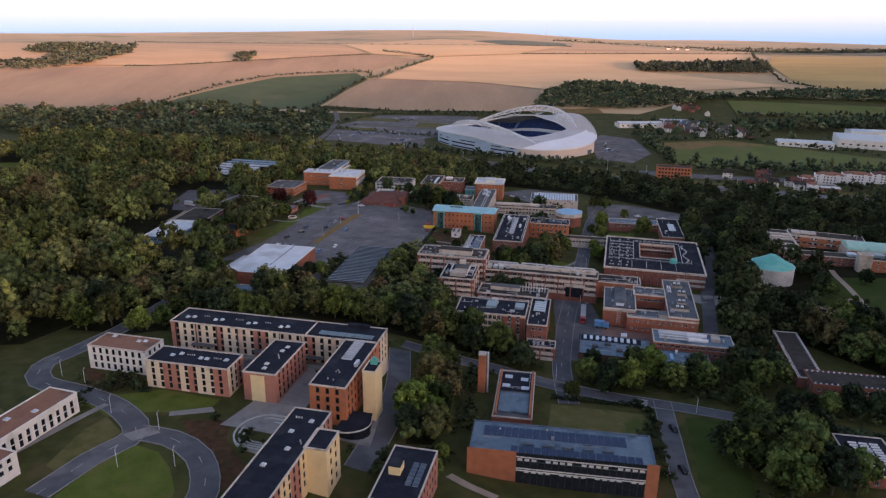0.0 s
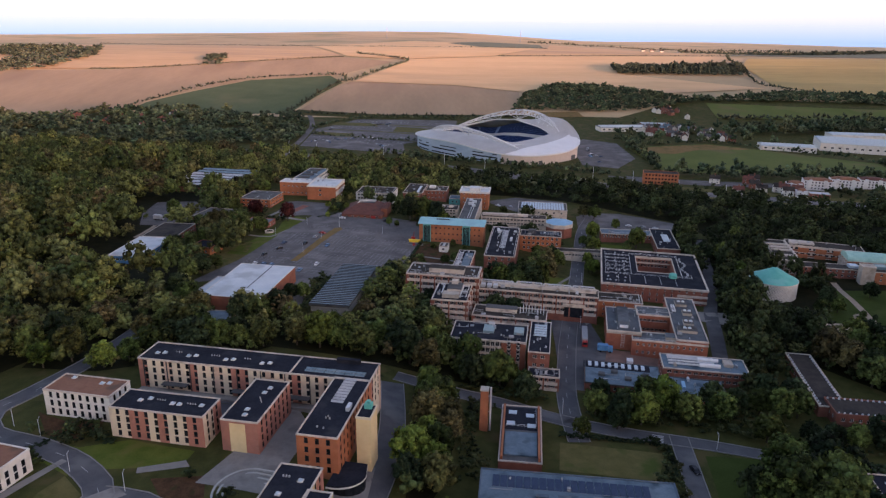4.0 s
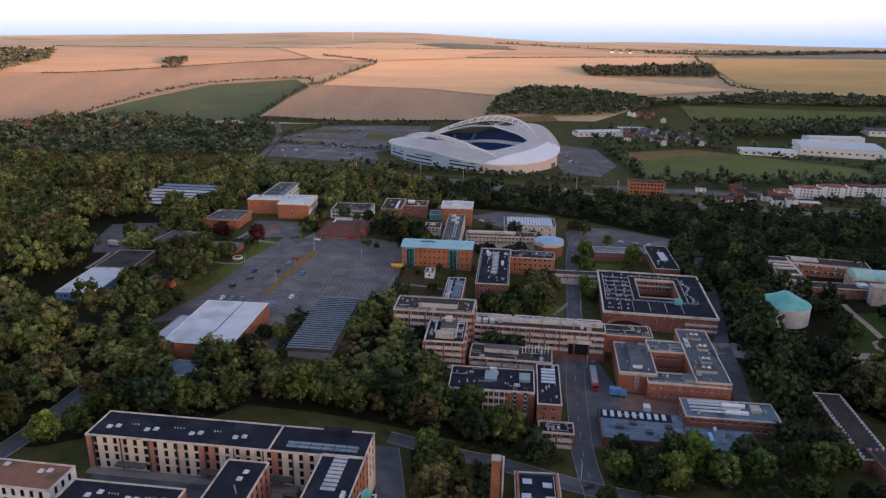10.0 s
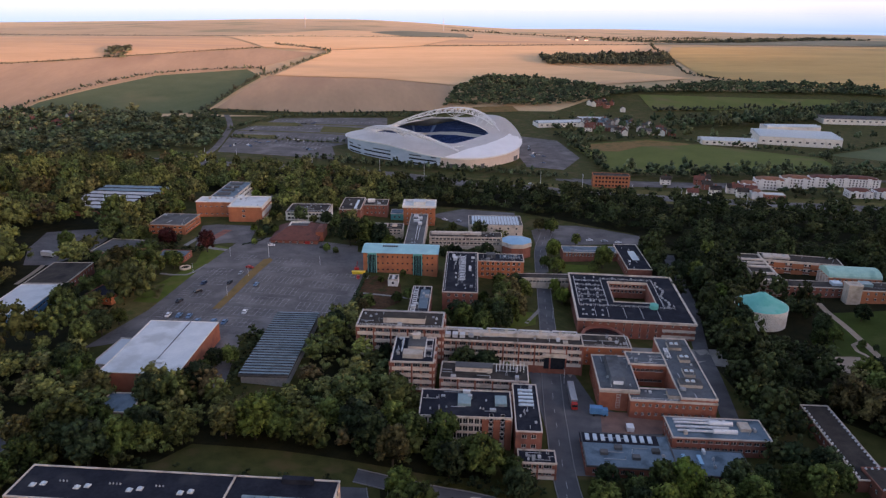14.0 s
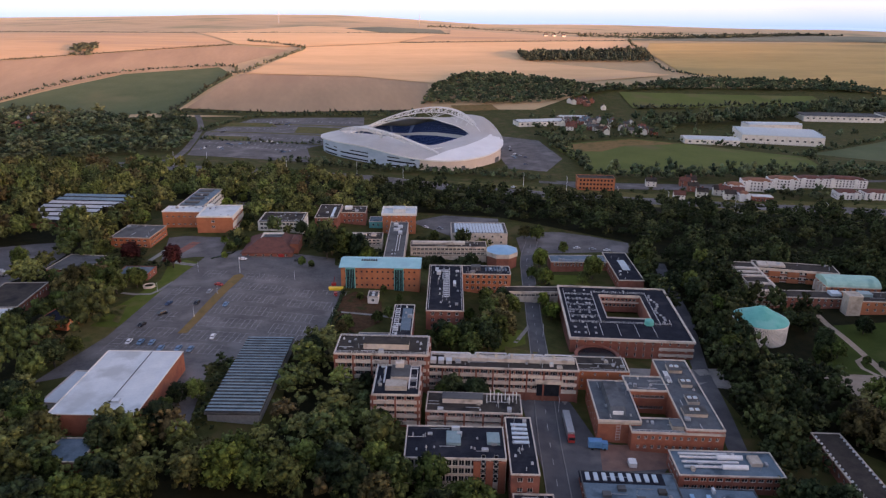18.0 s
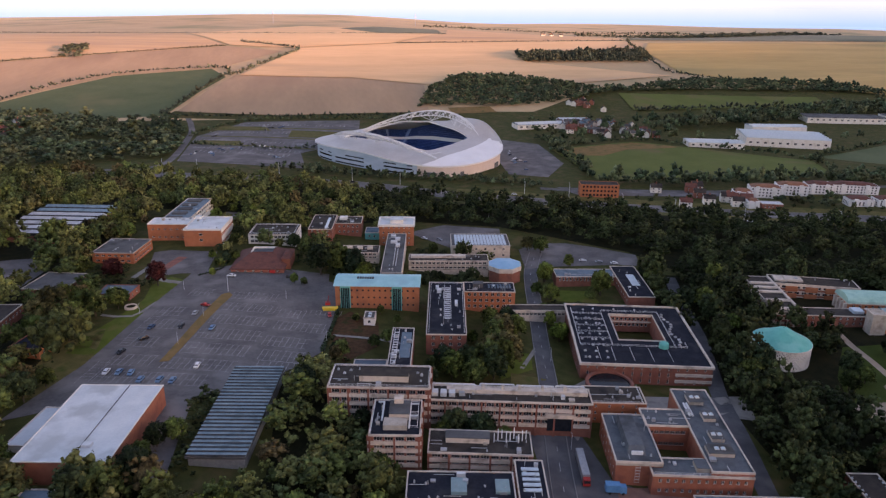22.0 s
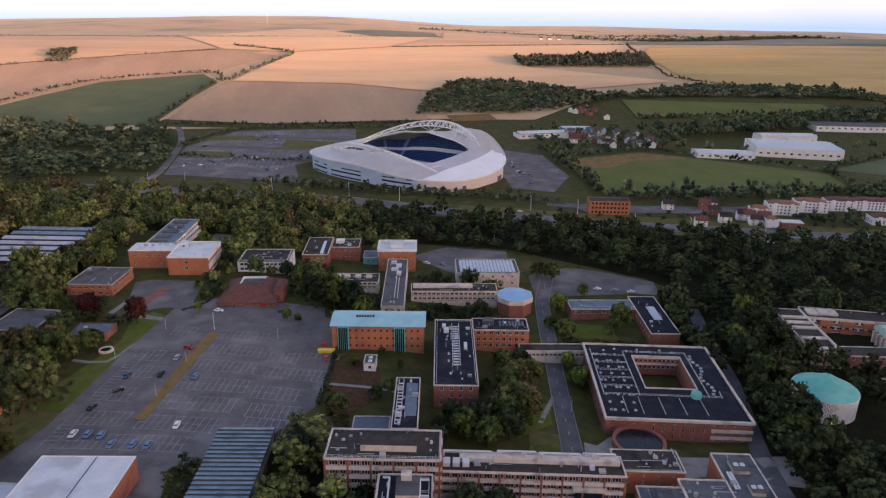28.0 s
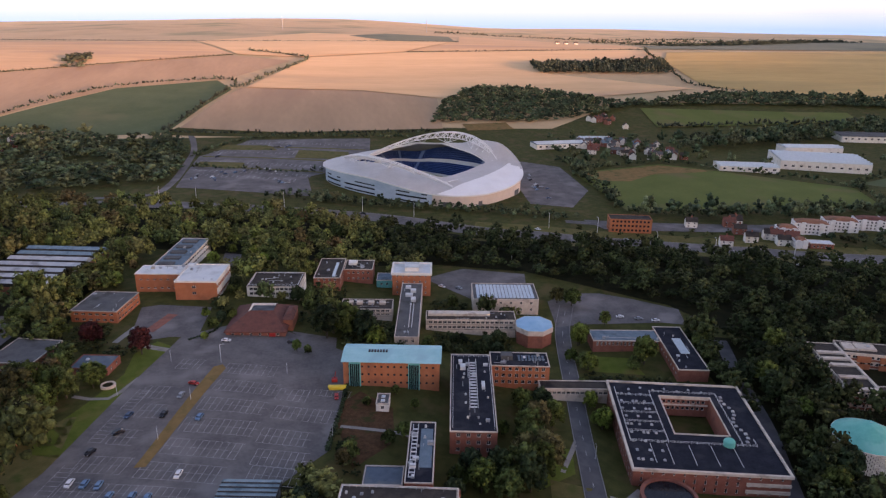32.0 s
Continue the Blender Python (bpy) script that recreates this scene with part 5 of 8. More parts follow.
roof_clutter(h, z, 15, 32, 9, 8)
roof_box(h, z, 3.5, -3, 1.6, 22, 0.6, skylight, "rooflight")
h, z = block("teaching_block", "small block with white rooftop units", 8.5, 578, 17, 16, 14.5, floors=2, sides="f", tilt=-9, roof=roof_mossy, wall=brick)
roof_clutter(h, z, 17, 16, 10, 8)
roof_box(h, z, -4, 2, 5, 5, 1.6, render_white)
h, z = block("gatehouse", "small teal-roofed service building", 23, 569, 9, 12, 9.5, floors=1, sides="f", tilt=-9, roof=roof_blue, wall=teal_panel)

# east side of the car park
h, z = block("meeting_hall", "white-banded hall with flat roof", -38.5, 545, 28, 21, 20.5, floors=2, sides="fr", tilt=-9, wall=render_white, roof=roof_mossy, pitch=2.4, win=(1.9, 1.5), pane=glass_dark)
roof_clutter(h, z, 28, 21, 11, 8)
roof_vents(h, z, [(-6, 0), (-2, 3), (3, -2), (7, 4), (0, 6), (9, -5)], r=0.5)
roof_rail(h, z, [(-13, -9), (-13, 9), (13, 9), (13, -9), (-13, -9)])
h, z = block("pavilion", "red-brick pavilion with hipped tile roof", -44, 504, 28, 30, 16.2, floors=1, sides="f", tilt=-8, wall=brick, roof=tile_red, coping=tile_red, cope=0.2, pitch=4, lip=0.8)
H = h["height"]
for sx_, sy_, ax in ((0, -1, 0), (0, 1, 0), (-1, 0, 1), (1, 0, 1)):
    a, b = (-14.8, 14.8) if ax == 0 else (-15.8, 15.8)
    if ax == 0:
        pts = [(a, sy_ * 15.8, H + 0.05), (b, sy_ * 15.8, H + 0.05), (6.5, 2.5 + sy_ * 4.5, H + 4.8), (-5.5, 2.5 + sy_ * 4.5, H + 4.8)]
    else:
        pts = [(sx_ * 14.8, a, H + 0.05), (sx_ * 14.8, b, H + 0.05), (0.5 + sx_ * 6, 7, H + 4.8), (0.5 + sx_ * 6, -2, H + 4.8)]
    part("roof_slope", Shape().face(pts), tile_red, h)
part("roof_well", Shape().box(-5.3, 6.3, -1.8, 6.8, H + 3.0, H + 4.0), roof_slate, h)
for x0, x1, y0, y1 in ((-5.7, 6.7, 6.75, 7.1), (-5.7, -5.3, -2.1, 6.75), (6.3, 6.7, -2.1, 6.75), (-5.3, 6.3, -2.1, -1.75)):
    part("well_kerb", Shape().box(x0, x1, y0, y1, H + 3.6, H + 5.1), render_white if y0 > 5 or x0 < -5.5 else tile_red, h)
part("gable", Shape().box(12, 16.5, -8, 8, -1, H + 3.0), brick_red, h)
part("hipped_cap", Shape().prism([(11.6, -8.4), (16.9, -8.4), (16.9, 8.4), (11.6, 8.4)], H + 3.003, H + 5.2, top=0.35), tile_red, h)
part("red_sign", Shape().box(6.5, 9.5, -15.6, -15.2, 0.5, 2.4), red_paint, h)
h, z = block("studio_block", "long stepped grey-roofed studio", -97, 595, 17, 54, 21.5, floors=2, sides="r", tilt=-10, wall=render_white, roof=roof_blue, pitch=4, win=(3.2, 1.5))
roof_clutter(h, z, 17, 54, 12, 8)
for j in range(5):
    roof_box(h, z, -1.5, -20 + j * 10, 9, 4.5, 0.9, roof_grey, "roof_step")
h, z = block("studio_block", "low orange-brick block with white roof", -100.5, 556.5, 24, 13, 25.2, floors=2, sides="fr", tilt=-9, wall=brick_orange, roof=roof_white, coping=render_white, win=(1.6, 0.9), pitch=3.4)
roof_clutter(h, z, 24, 13, 13, 8)
h, z = block("studio_block", "orange-brick block with white roof", -77.5, 548, 22, 26, 25.6, floors=2, sides="r", tilt=-9, wall=brick_orange, roof=roof_white, coping=render_white, cope=0.9, win=(1.6, 1.2))
roof_clutter(h, z, 22, 26, 14, 8)
roof_box(h, z, -9, 10.5, 4, 3, 1.5, roof_white)
H = h["height"]
for z0, z1 in ((0.3, 1.5), (3.1, 6.5), (8.3, H - 0.95)):
    part("cladding_panel", Shape().box(11.004, 11.12, -12.9, 12.9, z0, z1), render_white, h, "white rendered panel")
fr = next(o for o in h.children if o.name.startswith("wall"))
for b in (3.2, 6.6):
    part("window", window_mesh(2.0, 1.5, 1, frame_white, glass), None, fr, at=pose(-1, -0.15, b))
h, z = block("workshop", "orange-brick workshop with grey flat roof", -121.8, 525.7, 23, 24.5, 21.0, floors=2, sides="fr", tilt=-12, wall=brick_orange, roof=roof_grey, coping=concrete, win=(2.0, 1.15), pitch=3.4, pane=glass_dark)
roof_clutter(h, z, 23, 24.5, 15, 8)
sh = thing("sawtooth_shed", "long workshop sheds with pale ribbed roofs", "shed", pose(-172, 588, 14, 0, 0, -12))
part("wall", Shape().box(-24, 22, -32, 32, -2, 5.2), brick, sh)
for j in range(7):
    y = -32 + j * 9.2
    part("roof_bay", Shape().face([(-24.5, y, 5.0), (22.5, y, 5.0), (22.5, y + 0.4, 7.0), (-24.5, y + 0.4, 7.0)], 1).face([(-24.5, y + 0.4, 7.0), (22.5, y + 0.4, 7.0), (22.5, y + 4.6, 7.7), (-24.5, y + 4.6, 7.7)]).face([(-24.5, y + 4.6, 7.7), (22.5, y + 4.6, 7.7), (22.5, y + 9.1, 5.0), (-24.5, y + 9.1, 5.0)]).face([(22.5, y, 5.0), (22.5, y + 9.1, 5.0), (22.5, y + 4.6, 7.7), (22.5, y + 0.4, 7.0)]), ((shed_pale, shed_blue)[j > 4], roof_mossy), sh)
FOOT.append((-172, 588, 25, 34, -12))
h, z = block("annexe", "low brick annexe with grey flat roof", -140.5, 473.0, 20.5, 22, 21.8, floors=1, sides="fr", tilt=-15, wall=brick, roof=roof_grey, coping=concrete, pitch=4)
h, z = block("annexe", "low brick annexe with blue rooflights", -110, 463.5, 16, 12, 19.2, floors=1, sides="fr", tilt=-11, wall=brick, roof=roof_steel, coping=brick, pitch=4)
roof_domes(h, z, [(-4, 2), (-2, -2)], 0.7)
h, z = block("annexe", "white-roofed low workshop among trees", -161, 397, 19, 34, 23.0, floors=1, sides="fr", tilt=-7, wall=blue_paint, roof=roof_white, coping=render_white, pitch=2.4, win=(1.9, 1.2))
h, z = block("annexe", "dark-roofed brick range behind the trees", -157, 431, 20, 29, 22.4, floors=1, sides="fr", tilt=-7, wall=brick, roof=roof_mossy, coping=concrete)
h, z = block("annexe", "small brick house at the wood edge", -128, 406, 13, 12, 21.5, floors=1, sides="fr", tilt=-20, wall=brick_orange, roof=roof_dark, coping=brick)
h, z = block("sports_hall", "brick sports hall with wide white roof", -86.2, 334, 28, 43, 26.6, floors=1, sides="", tilt=-10.5, wall=brick_red, roof=roof_white, coping=render_white, cope=0.25)
H = h["height"]
for x in (2.5,):
    part("roof_seam", Shape().box(x, x + 0.16, -21.2, 21.2, H - 0.15, H + 0.06), roof_grey, h)
roof_box(h, z, 4.5, -13.5, 2.6, 2.0, 0.9, duct, "air_handler")
h, z = block("annexe", "low brick store with blue roof", -93, 300, 12, 12, 23.0, floors=1, sides="", tilt=-10.5, roof=roof_blue)
h, z = block("annexe", "white lean-to beside the sports hall", -107, 343, 6, 22, 21.0, floors=1, sides="", tilt=-14, wall=render_white, roof=roof_white)
sd = thing("bus_shelter_shed", "long shed with blue-grey ribbed metal roof", "shed", pose(-42.6, 343, 16.8, 0, 0, -10.5))
part("wall", Shape().box(-8.6, 8.6, -27.5, 27.5, -1, 3.6), metal_grey, sd)
for j in range(26):
    y = -28 + j * 2.15
    rib = Shape().face([(-9.2, y, 4.6), (9.2, y, 4.6), (9.2, y + 0.25, 5.05), (-9.2, y + 0.25, 5.05)]).face([(-9.2, y + 0.25, 5.05), (9.2, y + 0.25, 5.05), (9.2, y + 2.15, 4.6), (-9.2, y + 2.15, 4.6)], 1)
    rib.face([(9.2, y, 4.6), (9.2, y + 2.15, 4.6), (9.2, y + 0.25, 5.05)], 1).face([(-9.2, y + 2.15, 4.6), (-9.2, y, 4.6), (-9.2, y + 0.25, 5.05)], 1)
    part("roof_bay", rib, (dark_metal, shed_blue), sd)
part("soffit", Shape().box(-9.3, 9.3, -28.1, 28.1, 3.605, 4.38), roof_grey, sd)
FOOT.append((-42.6, 343, 9.5, 28.5, -10.5))

# concrete and brick laboratories
SPENCE = dict(wall=brick, band=(concrete_pale, 1.25, 0.45), pitch=3.2, win=(2.7, 1.6), bars=2, coping=concrete_pale, cope=0.7, pier=(brick, 6.4, 0.6), pane=glass_dark)
h, z = block("laboratory", "concrete-banded laboratory slab with roof plant", 5.6, 344, 35, 15.5, 28.0, floors=4, sides="fr", tilt=-12, roof=roof_mossy, **SPENCE)
roof_clutter(h, z, 35, 15.5, 16, 14)
roof_box(h, z, 1.5, -1, 17, 5, 2.3, concrete_pale, "plant_room", roof_mossy)
roof_vents(h, z, [(-14, -3), (-13, 2), (-11, 4), (13, 3)], r=0.5)
roof_rail(h, z, [(-17, -7), (-17, 7), (17, 7), (17, -7), (-17, -7)])
h, z = block("laboratory", "brick laboratory tower with stacked roof plant", 8.4, 321.4, 16, 20.5, 25.6, floors=4, sides="flr", tilt=-11, roof=roof_dark, **SPENCE)
roof_clutter(h, z, 16, 20.5, 17, 14)
roof_box(h, z, 1, 2.5, 6.5, 8, 2.2, concrete_pale, "plant_room", roof_grey)
roof_box(h, z, 0, -5, 7.5, 4.5, 1.8, concrete, "plant_room")
roof_box(h, z, 0.5, 6, 3, 3, 4.0, concrete_pale)
roof_rail(h, z, [(4.5, -6), (7, -6), (7, 8), (4.5, 8), (4.5, 2), (7, 2)], mat=steel)
for a, b in (((4.4, -7), (4.4, 7)), ((4.4, 7), (7, 7)), ((4.4, 0), (7, 0)), ((-4.5, -3), (-4.5, 8)), ((-6.5, 8), (-4.5, 8))):
    part("duct_run", Shape().tube((*a, z + 0.8), (*b, z + 0.8), 0.3, sides=8), duct, h)
roof_rail(h, z, [(-7.5, -9.5), (-7.5, 9.5)])
h, z = block("laboratory", "long concrete and brick range bridging the road", 50, 335, 58, 10, 21.6, floors=3, sides="f", tilt=-13, roof=roof_mossy, **SPENCE)
roof_clutter(h, z, 58, 10, 18, 30)
roof_box(h, z, 3, 1.5, 50, 2.6, 1.5, concrete_pale)
for x in (-26, -23, -20):
    roof_box(h, z, x, -1, 2.2, 3, 1.4, duct, "air_handler")
roof_rail(h, z, [(-28, 4.2), (28, 4.2)], mat=steel)
for x in (-9, -2, 4, 12, 20):
    roof_box(h, z, x, 1.5, 1.0, 1.0, 3.0, concrete_pale, "vent_shaft")
for x0, x1, y in ((-27, -12, 3.2), (-10, 2, 3.8), (3, 16, 3.4), (17, 27, 3.8)):
    part("duct_run", Shape().tube((x0, y, z + 1.9), (x1, y, z + 1.9), 0.32, sides=8).tube((x0, y, z), (x0, y, z + 1.9), 0.32, sides=8).tube((x1, y, z), (x1, y, z + 1.9), 0.32, sides=8), duct, h)
# dark slab on the wall paints the shade inside the underpass
part("underpass", Shape().box(13.5, 22.5, -5.6, -5.003, -1.5, 3.8), glass_dark, h)
part("underpass_lintel", Shape().box(12.8, 23.2, -6.2, -5.003, 3.8, 5.2), concrete_pale, h)
h, z = block("laboratory", "brick laboratory with dark roof beside the forecourt", 90.7, 336.4, 21.8, 11.6, 16.5, floors=3, sides="lf", tilt=-12.5, roof=roof_mossy, wall=brick_orange, pitch=5, win=(0.8, 1.3))
roof_clutter(h, z, 20.5, 13, 19, 14)
roof_rail(h, z, [(-9.5, -6), (9.5, -6), (9.5, 6)])
h, z = block("laboratory", "low laboratory range with tall white flues", 34.1, 312.0, 33, 12.5, 19.4, floors=3, sides="f", tilt=-13, roof=roof_mossy, **SPENCE)
roof_clutter(h, z, 33, 12.5, 20, 14)
roof_box(h, z, -4, 1.5, 14, 4, 1.8, concrete_pale, "plant_room", roof_grey)
for i in range(9):
    part("flue", Shape().tube((4.5 + i * 1.3, 0.5 + (i % 3) * 1.2, z), (4.5 + i * 1.3, 0.5 + (i % 3) * 1.2, z + 3.2 + (i % 2)), 0.16), steel, h)
h, z = block("laboratory", "glazed laboratory with dark roof and hatches", 22.5, 287.5, 31, 17, 21.4, floors=3, sides="f", tilt=-11, roof=roof_dark, wall=concrete_pale, pitch=1.9, win=(1.65, 2.05), sill=0.55, coping=concrete_pale, pane=glass_dark)
roof_clutter(h, z, 31, 17, 21, 14)
for x in (6.6, 10.4, 14.2):
    part("brick_pier", Shape().box(x - 1.1, x + 1.1, -9.2, -8.504, -4.0, h["height"] - 0.9), brick_red, h)
for k in range(6):
    for x in (8.5, 12.3):
        part("stair_window", window_mesh(1.3, 1.2, 0, frame_white, glass_dark), None, h, at=pose(x, -8.8, 0.6 + k * 1.75))
roof_box(h, z, -0.5, 1.5, 4.5, 6.5, 1.0, hatch_glass, "roof_hatch")
roof_box(h, z, 12, 1.5, 4.0, 5.5, 1.0, hatch_glass, "roof_hatch")
roof_box(h, z, 0.2, 6.2, 2.6, 1.2, 1.5, duct, "air_handler")
roof_vents(h, z, [(-10, 3), (-9, -3), (-6.5, -3), (7, 2), (5, -3), (6, -3.4), (10, -4)], r=0.3)
h, z = block("laboratory", "brick stair wing with rows of rooflights", 43.0, 284.0, 8.5, 30, 20.6, floors=3, sides="fl", tilt=-11.5, roof=roof_dark, wall=brick, pitch=2.6, win=(1.6, 1.5))
roof_clutter(h, z, 8.5, 30, 22, 14)
for j in range(5):
    roof_box(h, z, 0, 1.0 + j * 2.4, 5.2, 1.2, 0.4, skylight, "rooflight")
h, z = block("laboratory", "brick porch block with pale bands", 41.5, 264.5, 12, 7, 14.5, floors=2, sides="f", tilt=-11.5, roof=roof_dark, **SPENCE)
roof_clutter(h, z, 12, 7, 23, 14)
# chemistry court
CH = dict(wall=brick_red, roof=roof_slate, coping=concrete_pale, cope=0.7, tilt=-13)
h, z = block("laboratory", "orange-brick west range of the chemistry court", 85.0, 309.7, 14.6, 27.1, 17.0, floors=3, sides="l", pitch=4, win=(0.9, 1.5), **CH)
roof_clutter(h, z, 14, 26, 24, 14)
part("plant_room", Shape().prism([(-3.0, -9.8), (3.0, -9.8), (3.0, 12.0), (-3.0, 12.0)], z - 0.05, z + 2.3, top=0.8), roof_slate, h)
part("louvre", Shape().box(-1.8, 1.8, -9.95, -9.4, z + 0.3, z + 1.5), steel, h)
part("coping_band", Shape().box(-7.4, 7.4, -13.75, -13.555, h["height"] - 1.5, h["height"] - 0.72), concrete, h)
for k in range(6):
    part("stair_window", window_mesh(1.5, 1.1, 0, frame_white, glass_dark), None, h, at=pose(-0.3, -13.62, 1.0 + k * (h["height"] - 2.2) / 6))
h, z = block("laboratory", "brick rear range of the chemistry court", 101.5, 318.4, 15, 10.5, 17.2, floors=2, sides="f", pitch=1.9, win=(1.5, 1.3), **CH)
roof_clutter(h, z, 19, 11, 25, 14)
h, z = block("laboratory", "brick east range with cooling plant", 113.8, 310.5, 13, 49, 17.0, floors=3, sides="r", pitch=4, win=(1.2, 1.5), **CH)
roof_clutter(h, z, 13, 49, 26, 14)
for x, y, w, d in ((0, 17, 5, 6), (1.5, 6, 4, 5), (0.5, -6, 4, 5), (-1, -14, 8, 5)):
    roof_box(h, z, x, y, w, d, 1.3, concrete, "cooling_unit", roof_grey)
    roof_domes(h, z + 1.45, [(x - 1, y), (x + 1, y)], 0.7)
for x in (-3.6, -4.6):
    part("duct_run", Shape().tube((x, 6, z + 0.7), (x, 14, z + 0.7), 0.4, sides=8), duct, h)
h, z = block("laboratory", "brick front range of the chemistry court", 100.4, 292.6, 31, 9, 15.5, floors=2, sides="f", pitch=2.4, win=(1.0, 1.35), **CH)
roof_clutter(h, z, 30, 8, 27, 10)
roof_rail(h, z, [(-15, -4), (15, -4)])
roof_box(h, z, 3, 0, 9, 4.5, 1.6, concrete, "plant_room", roof_slate)
h, z = block("workshop", "brick workshop with solar panels and white ducts", 108.3, 273.8, 33, 13, 13.0, floors=2, sides="fl", tilt=-12, wall=brick, roof=roof_blue, coping=concrete_pale, pitch=2.6, win=(1.8, 1.2))
roof_clutter(h, z, 33, 13, 28, 8)
for y in (-2.5, 0, 2.5, 4.3):
    part("duct_run", Shape().tube((-14, y, z + 0.5), (4, y, z + 0.5), 0.45, sides=8), duct, h)
for y in (-2.5, 2.5):
    part("silencer", Shape().tube((-2, y, z + 0.6), (6, y, z + 0.6), 0.85, sides=10), steel, h)
roof_box(h, z, 9.5, 1, 3.5, 4.5, 1.2, concrete, "cooling_unit")
h, z = block("workshop", "low workshop with bluish flat roof", 73, 266.5, 29, 19, 12.4, floors=1, sides="fl", tilt=-13, roof=roof_blue, wall=brick, coping=roof_grey)
roof_clutter(h, z, 29, 19, 29, 8)
roof_box(h, z, -2, 6.5, 26, 5.6, 0.12, roof_dark, "felt_strip")
for i in range(9):
    roof_box(h, z, -12.5 + i * 2.6, 6.5, 1.3, 3.6, 0.5, skylight, "rooflight")
for x, y in ((-8, -2), (2, -4), (9, 0), (-3, 1)):
    roof_box(h, z, x, y, 2.5, 2, 1.0, roof_grey, "air_handler")
h, z = block("workshop", "low annexe with bluish roof and bright rooflights", 98, 258.5, 24, 14, 11.0, floors=1, sides="f", tilt=-13, roof=roof_blue, wall=brick, coping=roof_grey)
roof_clutter(h, z, 24, 14, 30, 8)
for x in (-8, -3):
    roof_box(h, z, x, 1, 1.2, 5, 0.6, sky_blue_roof, "rooflight")

# east court range beyond the library
h, z = block("teaching_block", "brick court range with grey-blue roof", 134.5, 474, 34, 12, 8.8, floors=1, sides="f", tilt=-9.5, wall=brick, roof=roof_blue, pitch=2.0, win=(1.0, 2.2), storey=3.4)
roof_clutter(h, z, 34, 12, 31, 8)
h, z = block("teaching_block", "brick wing with dark roof and long rooflight", 155, 457, 14, 45, 9.4, floors=1, sides="l", tilt=-11, wall=brick, roof=roof_dark, pitch=4)
roof_clutter(h, z, 14, 45, 32, 8)
for j in range(9):
    roof_box(h, z, 1.0, -6 + j * 1.8, 4.2, 1.2, 0.4, skylight, "rooflight")

# chapel
mh = thing("round_chapel", "round chapel of pierced white blocks with teal cone roof", "chapel", pose(185.7, 371.5, 4.2))
FOOT.append((185.7, 371.5, 14, 14, 0))
part("drum", Shape().prism([(11.6 * math.cos(a * math.pi / 24), 11.6 * math.sin(a * math.pi / 24)) for a in range(48)], -2, 8.6), glass_dark, mh)
blk = Shape().box(-0.62, 0.62, -0.35, 0.25, 0, 0.62).mesh("block", render_white)
for j in range(11):
    for i in range(48):
        a = (i + 0.5 * (j % 2)) * 2 * math.pi / 48
        if math.sin(a) < 0.45 and j < 9 or j in (9, 10) and math.sin(a) < 0.2:
            part("pierced_block", blk, None, mh, at=pose(11.9 * math.cos(a), 11.9 * math.sin(a), -0.2 + j * 0.8, 0, 0, math.degrees(a) + 90))
part("rim", Shape().prism([(12.4 * math.cos(a * math.pi / 24), 12.4 * math.sin(a * math.pi / 24)) for a in range(48)], 8.605, 9.2), render_white, mh)
s = Shape()
rr = [(12.3, 9.2), (8.0, 11.4), (4.2, 13.6), (1.8, 15.0), (0.4, 15.3)]
for (r0, z0), (r1, z1) in zip(rr, rr[1:]):
    for i in range(32):
        p, q = i * math.pi / 16, (i + 1) * math.pi / 16
        s.face([(r0 * math.cos(p), r0 * math.sin(p), z0), (r0 * math.cos(q), r0 * math.sin(q), z0), (r1 * math.cos(q), r1 * math.sin(q), z1), (r1 * math.cos(p), r1 * math.sin(p), z1)])
part("roof", s, copper_teal, mh)

# arts range on the right
AR = dict(wall=concrete_pale, band=(brick, 1.0), pitch=3.4, win=(2.4, 1.4), roof=roof_mossy, coping=concrete_pale, tilt=-15)
h, z = block("arts_building", "pale concrete and brick arts range", 248.5, 433.5, 44, 12.5, 12.5, floors=2, sides="f", **{**AR, "tilt": -21})
roof_box(h, z, -10, 0.5, 9, 6, 1.0, concrete_pale, "roof_light")
roof_box(h, z, -17.5, 0, 5, 7, 0.9, concrete_pale, "roof_light")
roof_clutter(h, z, 44, 12.5, 35, 8)
for x in (-12, -2, 8):
    for zz in (0.5, 4.5):
        part("arch_bay", Shape().prism([(x - 3.0, -7.4), (x + 3.0, -7.4), (x + 3.0, -6.254), (x - 3.0, -6.254)], zz - 1.5, zz + 1.2), brick_orange, h)
h, z = block("arts_building", "terraced concrete arts wing", 216.5, 423.0, 13.5, 47, 12.4, floors=3, sides="fl", **{**AR, "tilt": -15, "pier": (concrete_pale, 3.2, 0.5)})
for y in (-20.5, -10, 1, 7, 13):
    part("roof_beam", Shape().box(-6.3, 6.3, y - 1.1, y + 1.1, z - 0.1, z + 0.8), concrete_pale, h)
part("roof_beam", Shape().box(5.4, 6.5, -22.5, 22.5, z - 0.1, z + 0.75), concrete_pale, h)
h, z = block("arts_building", "brick arts block under a teal barrel roof", 263.4, 409.5, 27.5, 15, 11.5, floors=2, sides="fl", wall=brick_orange, roof=copper_teal, coping=concrete_pale, tilt=-15)
bar = [(-7.6 * math.cos(math.pi * i / 10), 3.4 * math.sin(math.pi * i / 10)) for i in range(11)]
s = Shape()
for (y0, z0), (y1, z1) in zip(bar, bar[1:]):
    s.face([(-13.9, y0, z + 0.3 + z0), (13.9, y0, z + 0.3 + z0), (13.9, y1, z + 0.3 + z1), (-13.9, y1, z + 0.3 + z1)])
